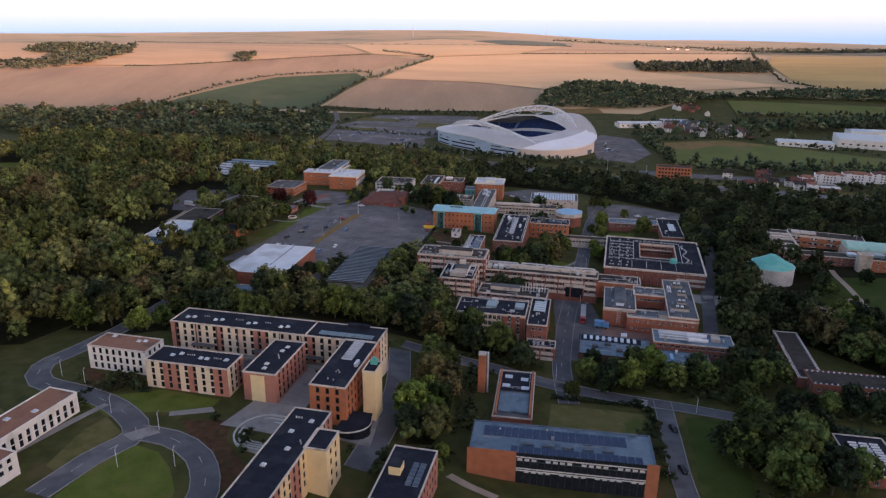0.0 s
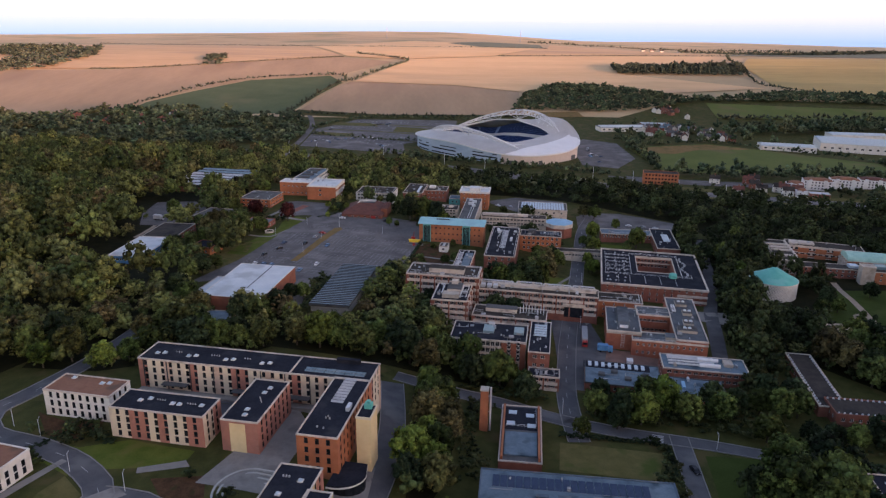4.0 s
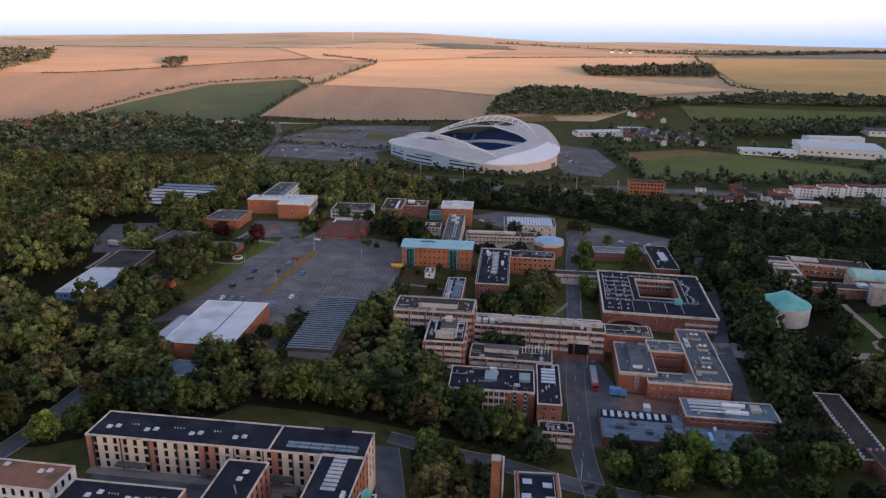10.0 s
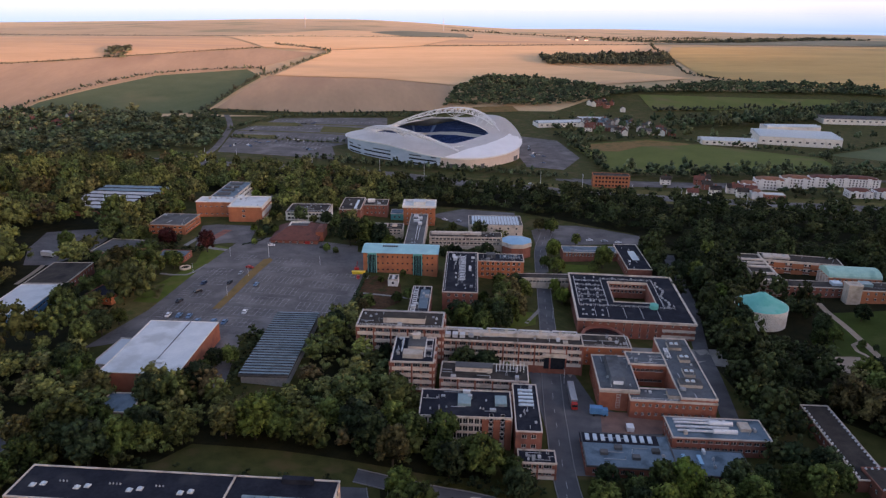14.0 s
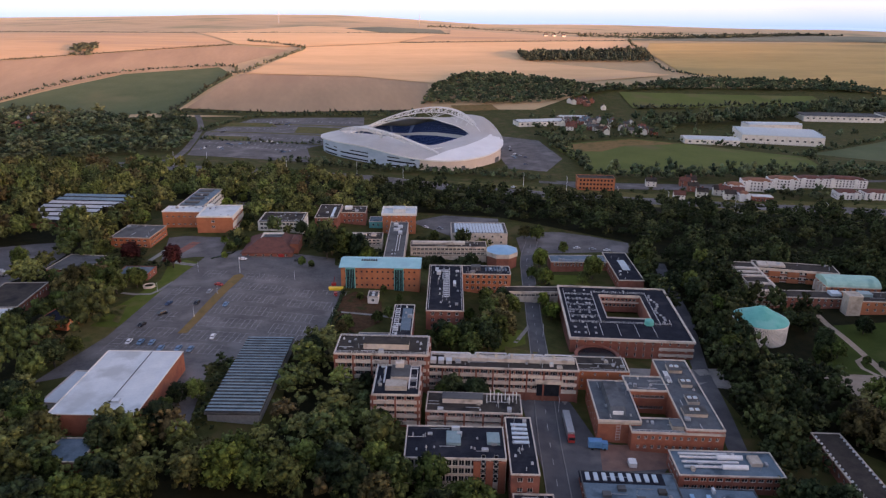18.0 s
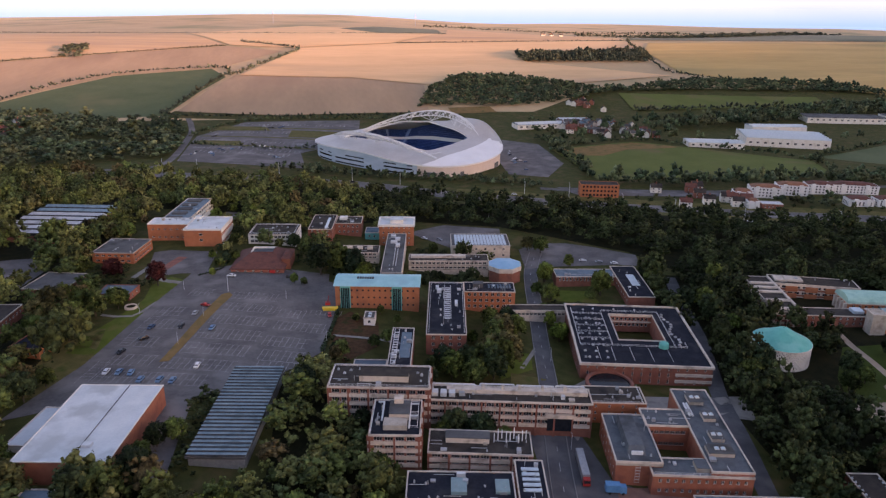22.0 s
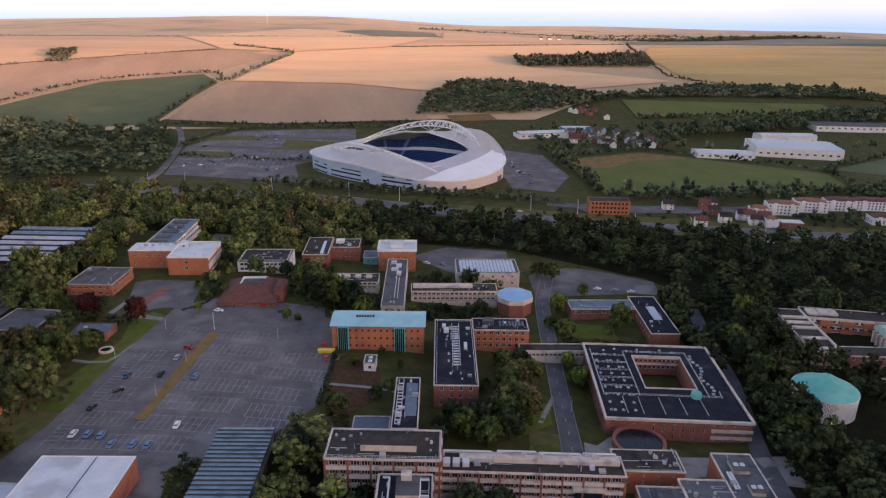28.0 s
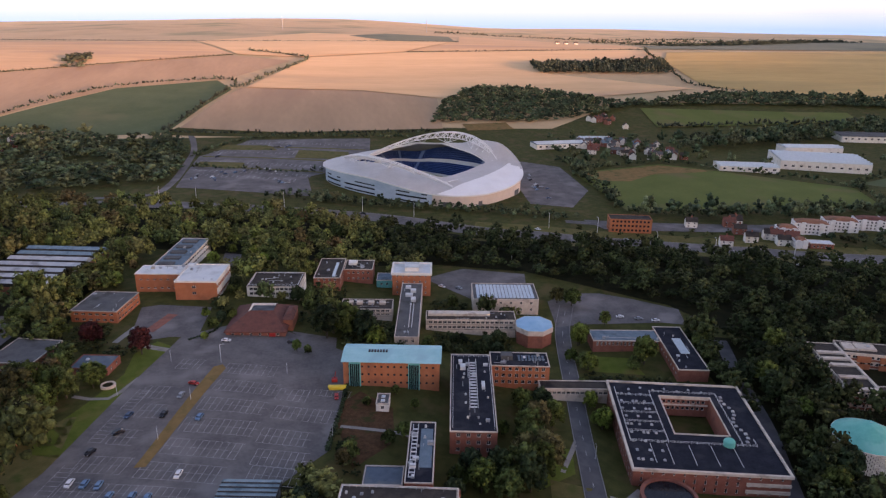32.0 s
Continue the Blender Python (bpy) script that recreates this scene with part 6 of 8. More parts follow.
s.face([(-13.9, y, z + 0.3 + q) for y, q in bar]).face([(13.9, y, z + 0.3 + q) for y, q in reversed(bar)])
part("barrel_roof", s, copper_pale, h, "pale green copper barrel roof")
for i in range(4):
    part("concrete_fin", Shape().box(-15.2 - 0.001 * i, -13.8, -6.5 + i * 3.6, -5.3 + i * 3.6, -3, h["height"] - 0.6), concrete_pale, h)
h, z = block("arts_building", "low dark-roofed front range of the arts court", 231.5, 400.5, 42, 9.5, 10.6, floors=2, sides="f", wall=brick, roof=roof_mossy, coping=concrete_pale, tilt=-13, pitch=3.4)
roof_box(h, z, 15, 1.0, 5, 5, 1.5, skylight, "roof_light")
h, z = block("arts_building", "brick arts range below the terrace", 263, 387.5, 30, 13, 12.5, floors=2, sides="fl", wall=brick_orange, roof=roof_mossy, tilt=-13, pitch=4)
roof_box(h, z, -6, 2.0, 6, 5, 1.6, hatch_glass, "roof_light")
roof_clutter(h, z, 30, 13, 33, 6)
h, z = block("arts_stair", "plain concrete stair tower of the arts range", 247.0, 386.2, 7, 6, 15.6, floors=1, sides="", wall=concrete, roof=concrete, coping=concrete_pale, tilt=-13, category="tower")
h, z = block("covered_walk", "long low dark-roofed range among trees", 149.4, 264.5, 10, 44, 11.2, floors=1, sides="l", wall=brick, roof=roof_mossy, coping=concrete_pale, tilt=-12)
roof_vents(h, z, [(x, -20.5 + j * 2.0) for x in (-4.3, 4.3) for j in range(21)], r=0.3, h=0.7, mat=duct)
h, z = block("covered_walk", "dark-roofed brick range with small cones", 160, 240, 34, 12, 12.0, floors=1, sides="fl", wall=brick, roof=roof_mossy, coping=brick, tilt=-10)
roof_vents(h, z, [(-16 + j * 2.0, y) for y in (-5.3, 5.3) for j in range(17)], r=0.3, h=0.7, mat=duct)
h, z = block("teaching_block", "dark flat-roofed block with white rooflights", 134, 186.5, 15, 22, 15.0, floors=2, sides="fl", wall=brick, roof=roof_dark, coping=concrete_pale, tilt=-10)
roof_clutter(h, z, 15, 22, 34, 8)
panels(h, z, -3, -7, 3, 10, 2.6, 0.6, 3.2, 1.5, roof_white, 0.3)
block("annexe", "brick range at the park edge", 192, 210, 30, 12, 14.0, floors=2, sides="fl", wall=brick, roof=roof_mossy, tilt=-12)

# beyond the trees
block("office_block", "orange-brick office block by the road", 222.4, 664, 32, 13, 11.0, floors=3, sides="fl", frame_mat=dark_metal, pane=glass_dark, bars=0, wall=brick_orange, roof=roof_mossy, coping=brick_orange, tilt=-14, pitch=2.9, win=(1.7, 1.6))
for cx, cy, L, W, top, tilt in ((335, 631, 15, 11, 8.6, -22), (357, 634, 25, 12, 10.8, -24), (383, 635, 25, 12, 11.4, -24), (408, 634, 22, 12, 11.4, -22), (436, 628, 38, 12, 11.4, -20), (412, 592, 19, 12, 9.6, -16), (434, 586, 22, 12, 10.2, -14), (327.5, 605, 9, 9, 7.5, -20)):
    h, z = block("apartment_house", "white rendered apartment house with low brown roof", cx, cy, L, W, top, floors=3 if top > 8 else 2, sides="fl", wall=white_paint, roof=roof_white, coping=white_paint, tilt=tilt, pitch=2.7, win=(1.2, 1.3), bars=0, frame_mat=dark_metal, pane=glass_dark, group="white apartment houses")
    part("hipped_roof", Shape().prism([(-L / 2 + 1.0, -W / 2 + 0.8), (L / 2 - 0.4, -W / 2 + 0.8), (L / 2 - 0.4, W / 2 - 0.4), (-L / 2 + 1.0, W / 2 - 0.4)], h["height"] + 0.03, h["height"] + 2.0, top=0.5), (tile_red, roof_brown)[int(cx) % 2], h)
    for x in (-L / 4, L / 4):
        part("stair_bay", Shape().box(x - 1.4, x + 1.4, -W / 2 - 1.1, -W / 2 - 0.004, -1, h["height"] + 0.9), white_paint, h)
block("apartment_house", "red-brick house beside the dual carriageway", 341, 601, 16, 9, 6.5, floors=2, sides="fl", wall=brick, roof=roof_white, tilt=-18)

# ---- stadium ----
SX, SY, SA = 84.0, 814.0, -47.0
stadium = thing("stadium", "large white-roofed stadium with two arched trusses", "stadium", pose(SX, SY, 0, 0, 0, SA))
NU = 96


def oval(a, b, e, i, n=NU):
    t = 2 * math.pi * i / n
    c, s_ = math.cos(t), math.sin(t)
    return a * math.copysign(abs(c) ** (2 / e), c), b * math.copysign(abs(s_) ** (2 / e), s_)


def rim(u, v):
    """Height of the roof's outer edge: high on the far long side, low at the ends."""
    near = 6.0 * math.exp(-((u + 25) / 52.0) ** 2) * (1 - smooth(-40, 10, v))
    return 12.5 + near + 25.0 * smooth(8, 68, v) * smooth(-75, 20, u) * (1 - 0.75 * smooth(30, 85, u)) + 3.0 * smooth(30, 90, -u)


def crest(u, v):
    """Height of the roof's inner edge, lifted along the long sides towards the arches."""
    w = (u + 20.0) / 66.0
    return 19.0 + (4.5 + 10.5 * smooth(0, 50, v)) * max(0.0, 1 - w * w)


outer = [(u - 13, v + 10) for u, v in (oval(98, 67, 3.0, i) for i in range(NU))]
inner = [(u - 18, v + 14) for u, v in (oval(56, 37, 11.0, i) for i in range(NU))]


def roof_at(n, r):
    o, q = outer[n], inner[n]
    return (o[0] * (1 - r) + q[0] * r, o[1] * (1 - r) + q[1] * r, rim(*o) * (1 - r) + crest(*q) * r + 0.5 * math.sin(math.pi * r))


def split(poly, side):
    """The parts of a face where side is positive and where it is negative."""
    out = ([], [])
    for p, q in zip(poly, poly[1:] + poly[:1]):
        a, b = side(p), side(q)
        out[0 if a >= 0 else 1].append(p)
        if a * b < 0:
            cross = tuple(p[k] + (q[k] - p[k]) * a / (a - b) for k in range(3))
            out[0].append(cross)
            out[1].append(cross)
    return out


# sunlight on the right-hand end is painted as white panels, the rest grey
for k in range(24):
    s = Shape()
    for i in range(k * 4, k * 4 + 4):
        j = (i + 1) % NU
        for q in range(14):
            ring4 = [roof_at(i, q / 14), roof_at(j, q / 14), roof_at(j, (q + 1) / 14), roof_at(i, (q + 1) / 14)]
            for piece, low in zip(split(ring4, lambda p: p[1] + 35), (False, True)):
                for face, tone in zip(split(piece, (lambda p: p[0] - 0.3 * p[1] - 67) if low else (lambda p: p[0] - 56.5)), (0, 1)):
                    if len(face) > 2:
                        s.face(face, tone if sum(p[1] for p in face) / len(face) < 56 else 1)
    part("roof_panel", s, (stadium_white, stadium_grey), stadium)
s = Shape()
for i in range(NU):
    j = (i + 1) % NU
    (a, b), (c, d) = outer[i], outer[j]
    s.face([(a, b, rim(a, b) - 1.2), (c, d, rim(c, d) - 1.2), (c, d, rim(c, d) + 0.1), (a, b, rim(a, b) + 0.1)])
    p, q = roof_at(i, 1.0), roof_at(j, 1.0)
    s.face([(q[0], q[1], q[2] - 1.4), (p[0], p[1], p[2] - 1.4), p, q])
part("roof_edge", s, stadium_white, stadium)
for k in range(NU // 2):
    s = Shape()
    for i in (2 * k, 2 * k + 1):
        j = (i + 1) % NU
        (a, b), (c, d) = (outer[i][0] * 0.975, outer[i][1] * 0.975), (outer[j][0] * 0.975, outer[j][1] * 0.975)
        s.face([(a, b, -3), (c, d, -3), (c, d, rim(c, d) - 0.6), (a, b, rim(a, b) - 0.6)])
    u, v = outer[2 * k]
    mat = cladding if v < -10 and u < 40 else cladding_buff
    w = part("facade_panel", s, mat, stadium)
    (a, b), (c, d) = outer[2 * k], outer[(2 * k + 2 - (k % 3 == 0)) % NU]
    if mat is cladding and k % 6:
        for z0, z1 in ((3.0, 4.3), (7.2, 8.6), (10.8, 11.8))[: 2 + (k % 2)]:
            part("window", Shape().face([(a * 0.981, b * 0.981, z0), (c * 0.981, d * 0.981, z0), (c * 0.981, d * 0.981, z1), (a * 0.981, b * 0.981, z1)]), glass_dark, w)
    elif v < 40 and u > 0 and k % 4 == 1:
        part("opening", Shape().face([(a * 0.981, b * 0.981, -1), (c * 0.981, d * 0.981, -1), (c * 0.981, d * 0.981, 6.5), (a * 0.981, b * 0.981, 6.5)]), cladding_dark, w)
for k in range(24):
    s = Shape()
    for i in range(k * 4, k * 4 + 4):
        line = []
        for n in (i, (i + 1) % NU):
            o, p, q = outer[n], oval(56, 36, 7.0, n), inner[n]
            p = (p[0] - 16, p[1] + 13)
            end = (o[0] * 0.62 + q[0] * 0.38, o[1] * 0.62 + q[1] * 0.38, rim(*o) * 0.6 + crest(*q) * 0.4 - 2.2)
            low = 1.2 + 0.42 * (end[2] - 1.2)
            pts = [(p[0], p[1], 0.4)]
            for r in range(16):
                f = (r + 1) / 16
                x, y = p[0] + (end[0] - p[0]) * f, p[1] + (end[1] - p[1]) * f
                zz = 1.2 + (low - 1.2) * f / 0.5 if f <= 0.5 else low + 1.8 + (end[2] - low - 1.8) * (f - 0.5) / 0.5
                px_, py_ = pts[-1][0], pts[-1][1]
                pts += [(px_, py_, zz), (x, y, zz)]
            line.append(pts)
        for r in range(len(line[0]) - 1):
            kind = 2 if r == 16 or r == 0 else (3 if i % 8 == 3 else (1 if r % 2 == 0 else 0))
            s.face([line[0][r + 1], line[1][r + 1], line[1][r], line[0][r]], kind)
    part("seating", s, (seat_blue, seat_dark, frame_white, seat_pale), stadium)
part("pitch", Shape().box(-72, 40, -23, 49, -1.0, 0.3), pitch_turf, stadium)
for sgn in (-1, 1):
    s = Shape()
    n = 34
    (u0, v0, z0), (u1, v1, z1), peak, lean = ((-78, 0, 18.5), (50, 53, 20.5), 20.0, 1.4) if sgn > 0 else ((-89, -17, 20.0), (58, -35, 17.5), 9.5, 1.2)

    def chord(i, off, dv):
        f = i / n
        lift = 4 * f * (1 - f)
        return Vector((u0 + (u1 - u0) * f, v0 + (v1 - v0) * f + sgn * lean * (peak + off) * lift + dv * (0.25 + 0.75 * lift), z0 + (z1 - z0) * f + (peak + off) * lift + (0.5 if off else 0.0)))

    for i in range(n):
        for off, dv in ((0, 0), (4.2, -2.0), (4.2, 2.0)):
            s.tube(chord(i, off, dv), chord(i + 1, off, dv), 0.55, sides=5)
        for dv in (-2.0, 2.0):
            s.tube(chord(i, 0, 0), chord(i + 1, 4.2, dv) if i % 2 else chord(i, 4.2, dv), 0.26, sides=4)
            s.tube(chord(i, 4.2, dv), chord(i + 1, 0, 0), 0.26, sides=4)
        s.tube(chord(i, 4.2, -2.0), chord(i, 4.2, 2.0), 0.24, sides=4)
    part("arch_truss", s, steel, stadium, "white tubular arched roof truss")
    for i in range(2, n - 1, 2):
        a = chord(i, 0, 0)
        m = min(range(NU), key=lambda q: abs(roof_at(q, 0.75)[0] - a.x) + (1000 if roof_at(q, 0.75)[1] * sgn < 0 else 0))
        end = Vector(roof_at(m, 0.78))
        part("roof_stay", Shape().tube(a, end, 0.26, sides=4).tube(chord(i, 4.2, sgn * 2.0), end, 0.2, sides=4), steel, stadium)

# ---- far sheds and houses ----
for cx, cy, L, W, top, tilt, mat in ((540, 868, 92, 62, 9, -22, roof_white), (440, 850, 62, 26, 7, -16, roof_white), (575, 930, 70, 24, 9, -10, roof_white), (730, 1000, 110, 40, 8, -15, roof_grey), (835, 985, 80, 40, 8, -20, roof_grey), (274, 985, 64, 22, 9, 4, roof_blue), (330, 1010, 40, 20, 9, -8, roof_mossy)):
    h, z = block("warehouse", "large low shed with pale ribbed roof", cx, cy, L, W, top, floors=1, sides="f", wall=render_white, roof=mat, coping=mat, tilt=tilt, pitch=8, win=(3, 2), group="far sheds")
    for j in range(int(W // 9) if cx < 700 else 0):
        y = -W / 2 + 1 + j * 9
        part("roof_bay", Shape().face([(-L / 2, y, z), (L / 2, y, z), (L / 2, y + 1.5, z + 2.2), (-L / 2, y + 1.5, z + 2.2)], 1).face([(-L / 2, y + 1.5, z + 2.2), (L / 2, y + 1.5, z + 2.2), (L / 2, y + 8.8, z), (-L / 2, y + 8.8, z)]), (mat, skylight), h)


def house(x, y, turn, w=9.0, d=7.0, wall=None, tile=None):
    z = ground(x, y)
    h = thing("house", "small gabled house with tiled roof", "house", pose(x, y, z, 0, 0, turn), "far houses")
    part("wall", Shape().box(-w / 2, w / 2, -d / 2, d / 2, -1.5, 5.0), wall or brick, h)
    part("roof", Shape().face([(-w / 2 - 0.4, -d / 2 - 0.5, 4.8), (w / 2 + 0.4, -d / 2 - 0.5, 4.8), (w / 2 + 0.4, 0, 8.0), (-w / 2 - 0.4, 0, 8.0)]).face([(-w / 2 - 0.4, 0, 8.0), (w / 2 + 0.4, 0, 8.0), (w / 2 + 0.4, d / 2 + 0.5, 4.8), (-w / 2 - 0.4, d / 2 + 0.5, 4.8)]), tile or tile_red, h)
    for side in (-1, 1):
        part("gable", Shape().face([(side * w / 2, side * d / 2, 4.9), (side * w / 2, -side * d / 2, 4.9), (side * w / 2, 0, 7.9)]), wall or brick, h)
    part("chimney", Shape().box(-0.5, 0.5, -0.4, 0.4, 7.0, 9.2), brick, h)
    for i in (-1, 1):
        for zz in (0.8, 3.2):
            part("window", window_mesh(1.3, 1.2, 1, frame_white, glass), None, h, at=pose(i * w / 4, -d / 2 - 0.12, zz))
    FOOT.append((x, y, w / 2, d / 2, turn))


rnd = random.Random(5)
for i in range(42):
    x, y = 300 + rnd.random() * 100, 905 + rnd.random() * 95
    house(x, y, rnd.choice((-20, 70, -12)), wall=rnd.choice((brick, render_white, concrete_pale)), tile=rnd.choice((tile_red, roof_mossy, roof_grey, roof_grey, roof_blue)))
for i in range(16):
    house(-330 - rnd.random() * 150, 930 + rnd.random() * 140, rnd.random() * 90, wall=rnd.choice((brick, render_white)), tile=rnd.choice((tile_red, roof_mossy)))
for i in range(14):
    house(275 + rnd.random() * 60, 610 + rnd.random() * 60, -20, wall=rnd.choice((brick, render_white)), tile=rnd.choice((tile_red, roof_mossy)))
for i in range(10):
    house(330 + rnd.random() * 90, 1080 + rnd.random() * 60, rnd.random() * 90, wall=rnd.choice((brick, render_white)), tile=rnd.choice((tile_red, roof_mossy)))
for x, y in ((640, 2080), (668, 2090), (700, 2100), (900, 2500), (930, 2510), (1500, 2600)):
    house(x, y, 10, 12, 7, concrete, roof_mossy)

# ---- trees ----
def ball(sub):
    bm = bmesh.new()
    bmesh.ops.create_icosphere(bm, subdivisions=sub, radius=1.0)
    v = np.array([p.co[:] for p in bm.verts])
    f = np.array([[p.index for p in q.verts] for q in bm.faces])
    bm.free()
    return v, f


BALL1, BALL2 = ball(1), ball(2)


def crown(seed, wide, tall, lobes, clumps, leaf_size, sub=BALL1, fat=1.0):
    """Corner and triangle arrays of a crown of unit radius about: boughs bulging round a heart, with leaf clumps standing off them."""
    r = np.random.RandomState(seed)
    vs, fs, n = [], [], 0
    mid = np.array((0.0, 0.0, tall * 0.52))
    body = np.array((wide * 0.68, wide * 0.68, tall * 0.36))
    cen = [(mid, np.array((0.0, 0.0, 1.0)), wide * 0.6, tall * 0.32)]
    for i in range(lobes - 1):
        h = 1.0 - 1.45 * (i + 0.5) / (lobes - 1)
        a = i * 2.39996 + r.rand() * 0.9
        w = math.sqrt(max(0.0, 1 - h * h))
        d = np.array((w * math.cos(a), w * math.sin(a), h))
        rad = wide * (0.14 + 0.13 * r.rand()) * fat
        cen.append((mid + d * body * (0.86 + 0.3 * r.rand()), d, rad, rad * (0.75 + 0.3 * r.rand())))
    for p, d, ra, rz in cen:
        v = sub[0] * (1 + 0.55 * (r.rand(len(sub[0]), 1) - 0.5)) * (ra * 0.8, ra * 0.8, rz * 0.8) + p
        vs.append(v)
        fs.append(sub[1] + n)
        n += len(v)
    for k in range(clumps):
        p0, out, ra, rz = cen[1 + r.randint(lobes - 1)]
        d = r.randn(3) + out * 0.9
        d /= np.linalg.norm(d)
        p = p0 + d * (ra, ra, rz) * (0.85 + 0.3 * r.rand())
        t = np.cross(d + 0.45 * r.randn(3), r.randn(3))
        t /= np.linalg.norm(t) + 1e-6
        b = np.cross(d + 0.5 * r.randn(3), t)
        b /= np.linalg.norm(b) + 1e-6
        s = leaf_size * (0.5 + 1.0 * r.rand())
        vs.append(np.array([p - t * s, p + b * s * 0.9 + d * s * 0.3, p + t * s, p - b * s * 0.8 + d * s * 0.25]))
        fs.append(np.array([[0, 1, 2], [0, 2, 3]]) + n)
        n += 4
    return np.concatenate(vs), np.concatenate(fs)


def trunk_shape(h, r):
    s = Shape()
    s.tube((0, 0, -1.0), (0, 0, h * 0.5), r, sides=7)
    for a in (0.3, 2.3, 4.4):
        s.tube((0, 0, h * 0.35), (h * 0.22 * math.cos(a), h * 0.22 * math.sin(a), h * 0.68), r * 0.5, sides=5)
    return s


LEAVES = (leaf, leaf_dark, leaf_olive, leaf_bright, leaf_red)
CROWNS = {}
for n in range(9):
    v, f = crown(20 + n, 1.0, (2.2, 2.7, 2.4)[n % 3], 46, 720, 0.072, BALL1, 1.1)
    v[:, 2] -= 0.12
    for m in (0, 1, 2, 3, 4) if n < 3 else (n % 3,):
        CROWNS[n, m] = big_mesh("crown", v * 4.5, f, (LEAVES[m],))
        CROWNS[n, m].polygons.foreach_set("use_smooth", [True] * len(f))
TRUNK = trunk_shape(8.0, 0.28).mesh("trunk", bark)


def tree(x, y, size, kind_of_leaf=0, variant=0, turn=0.0, name="tree", label=""):
    """A broad-leaved tree, size metres wide."""
    key = (variant, kind_of_leaf) if (variant, kind_of_leaf) in CROWNS else (variant % 3, kind_of_leaf)
    words = label or ("dark green broad-leaved tree", "dense dark tree in full leaf", "olive tree turning to autumn", "bright green leafy tree", "broad purple copper-leaved tree")[kind_of_leaf]
    t = thing(name, words, "tree", pose(x, y, ground(x, y) - 0.1, 0, 0, turn) @ Matrix.Scale(size / 9.0, 4), "campus trees")
    part("trunk", TRUNK, None, t)
    part("crown", CROWNS[key], None, t)
    return t


def inside(x, y, poly):
    hit = False
    for (ax, ay), (bx, by) in zip(poly, poly[1:] + poly[:1]):
        if (ay > y) != (by > y) and x < (bx - ax) * (y - ay) / (by - ay) + ax:
            hit = not hit
    return hit


def near_road(x, y, gap):
    for line, width in ROADS:
        for p, q in zip(line, line[1:]):
            dx, dy = q[0] - p[0], q[1] - p[1]
            s = max(0.0, min(1.0, ((x - p[0]) * dx + (y - p[1]) * dy) / (dx * dx + dy * dy + 1e-9)))
            if math.hypot(x - p[0] - s * dx, y - p[1] - s * dy) < width / 2 + gap:
                return True
    return False


def on_building(x, y, gap):
    for cx, cy, a, b, tilt in FOOT:
        c, s_ = math.cos(radians(tilt)), math.sin(radians(tilt))
        u, v = (x - cx) * c + (y - cy) * s_, -(x - cx) * s_ + (y - cy) * c
        if abs(u) < a + gap and abs(v) < b + gap:
            return True
    return False


CLEAR = [[(203, 396), (217, 450), (232, 452), (282, 430), (284, 385), (245, 378)], [(186, 285), (215, 282), (285, 345), (275, 380), (222, 382), (195, 352), (186, 335)], [(228, 376), (232, 400), (242, 400), (240, 372)], [(-66, 262), (-30, 258), (-16, 262), (-18, 272), (-45, 277), (-68, 283)], [(-30, 262), (8, 259), (8, 266), (-28, 271)], [(-188, 358), (-140, 352), (-136, 385), (-133, 440), (-178, 450)], [(-410, 606), (-364, 604), (-342, 573), (-316, 529), (-315, 470), (-420, 460)], [(-80, 585), (-62, 585), (-60, 616), (-78, 620)], [(186, 300), (262, 296), (275, 330), (262, 352), (205, 352), (190, 335)]] + [[(168, 352), (178, 335), (198, 335), (206, 360), (204, 386), (170, 388)]] + [p for p, *_ in LAWNS[4:14]] + [CARPARK, [(-200, 462), (-208, 522), (-165, 536), (-154, 489), (-168, 445)], [(-112, 480), (-116, 520), (-75, 535), (-62, 508), (-85, 485)], [(48, 578), (70, 538), (105, 543), (114, 578), (75, 595)], [(106, 498), (111, 533), (127, 545), (148, 542), (166, 531), (187, 511), (181, 488), (165, 493)],
         [(-48, 182), (-40, 212), (-48, 228), (-63, 196), (-68, 186)]]


def scatter(poly, gap, seed, margin=3.0, check=True):
    """Spots in the polygon that keep gap metres apart and off roads, roofs and lawns."""
    r = random.Random(seed)
    xs, ys = [p[0] for p in poly], [p[1] for p in poly]
    grid, out = {}, []
    for _ in range(int((max(xs) - min(xs)) * (max(ys) - min(ys)) / gap / gap * 3.5)):
        x, y = r.uniform(min(xs), max(xs)), r.uniform(min(ys), max(ys))
        if not inside(x, y, poly):
            continue
        k = (int(x // gap), int(y // gap))
        if any(math.hypot(x - a, y - b) < gap for i in (-1, 0, 1) for j in (-1, 0, 1) for a, b in grid.get((k[0] + i, k[1] + j), ())):
            continue
        if check and (on_building(x, y, margin) or near_road(x, y, margin * 0.6) or any(inside(x, y, c) for c in CLEAR)):
            continue
        grid.setdefault(k, []).append((x, y))
        out.append((x, y))
    return out


WOODS = [crown(60 + n, 1.0, 1.75 + 0.22 * n, 20, 96, 0.1, BALL1, 1.25) for n in range(5)]
FARWOODS = [crown(80 + n, 1.0, 1.6 + 0.2 * n, 7, 22, 0.12, BALL1, 2.0) for n in range(4)]


BUSHES = [crown(90 + n, 1.0, 1.5 + 0.2 * n, 6, 34, 0.12, BALL1, 1.8) for n in range(3)]
THICKETS = [crown(95 + n, 1.0, 1.4 + 0.2 * n, 4, 10, 0.16, BALL1, 2.2) for n in range(3)]


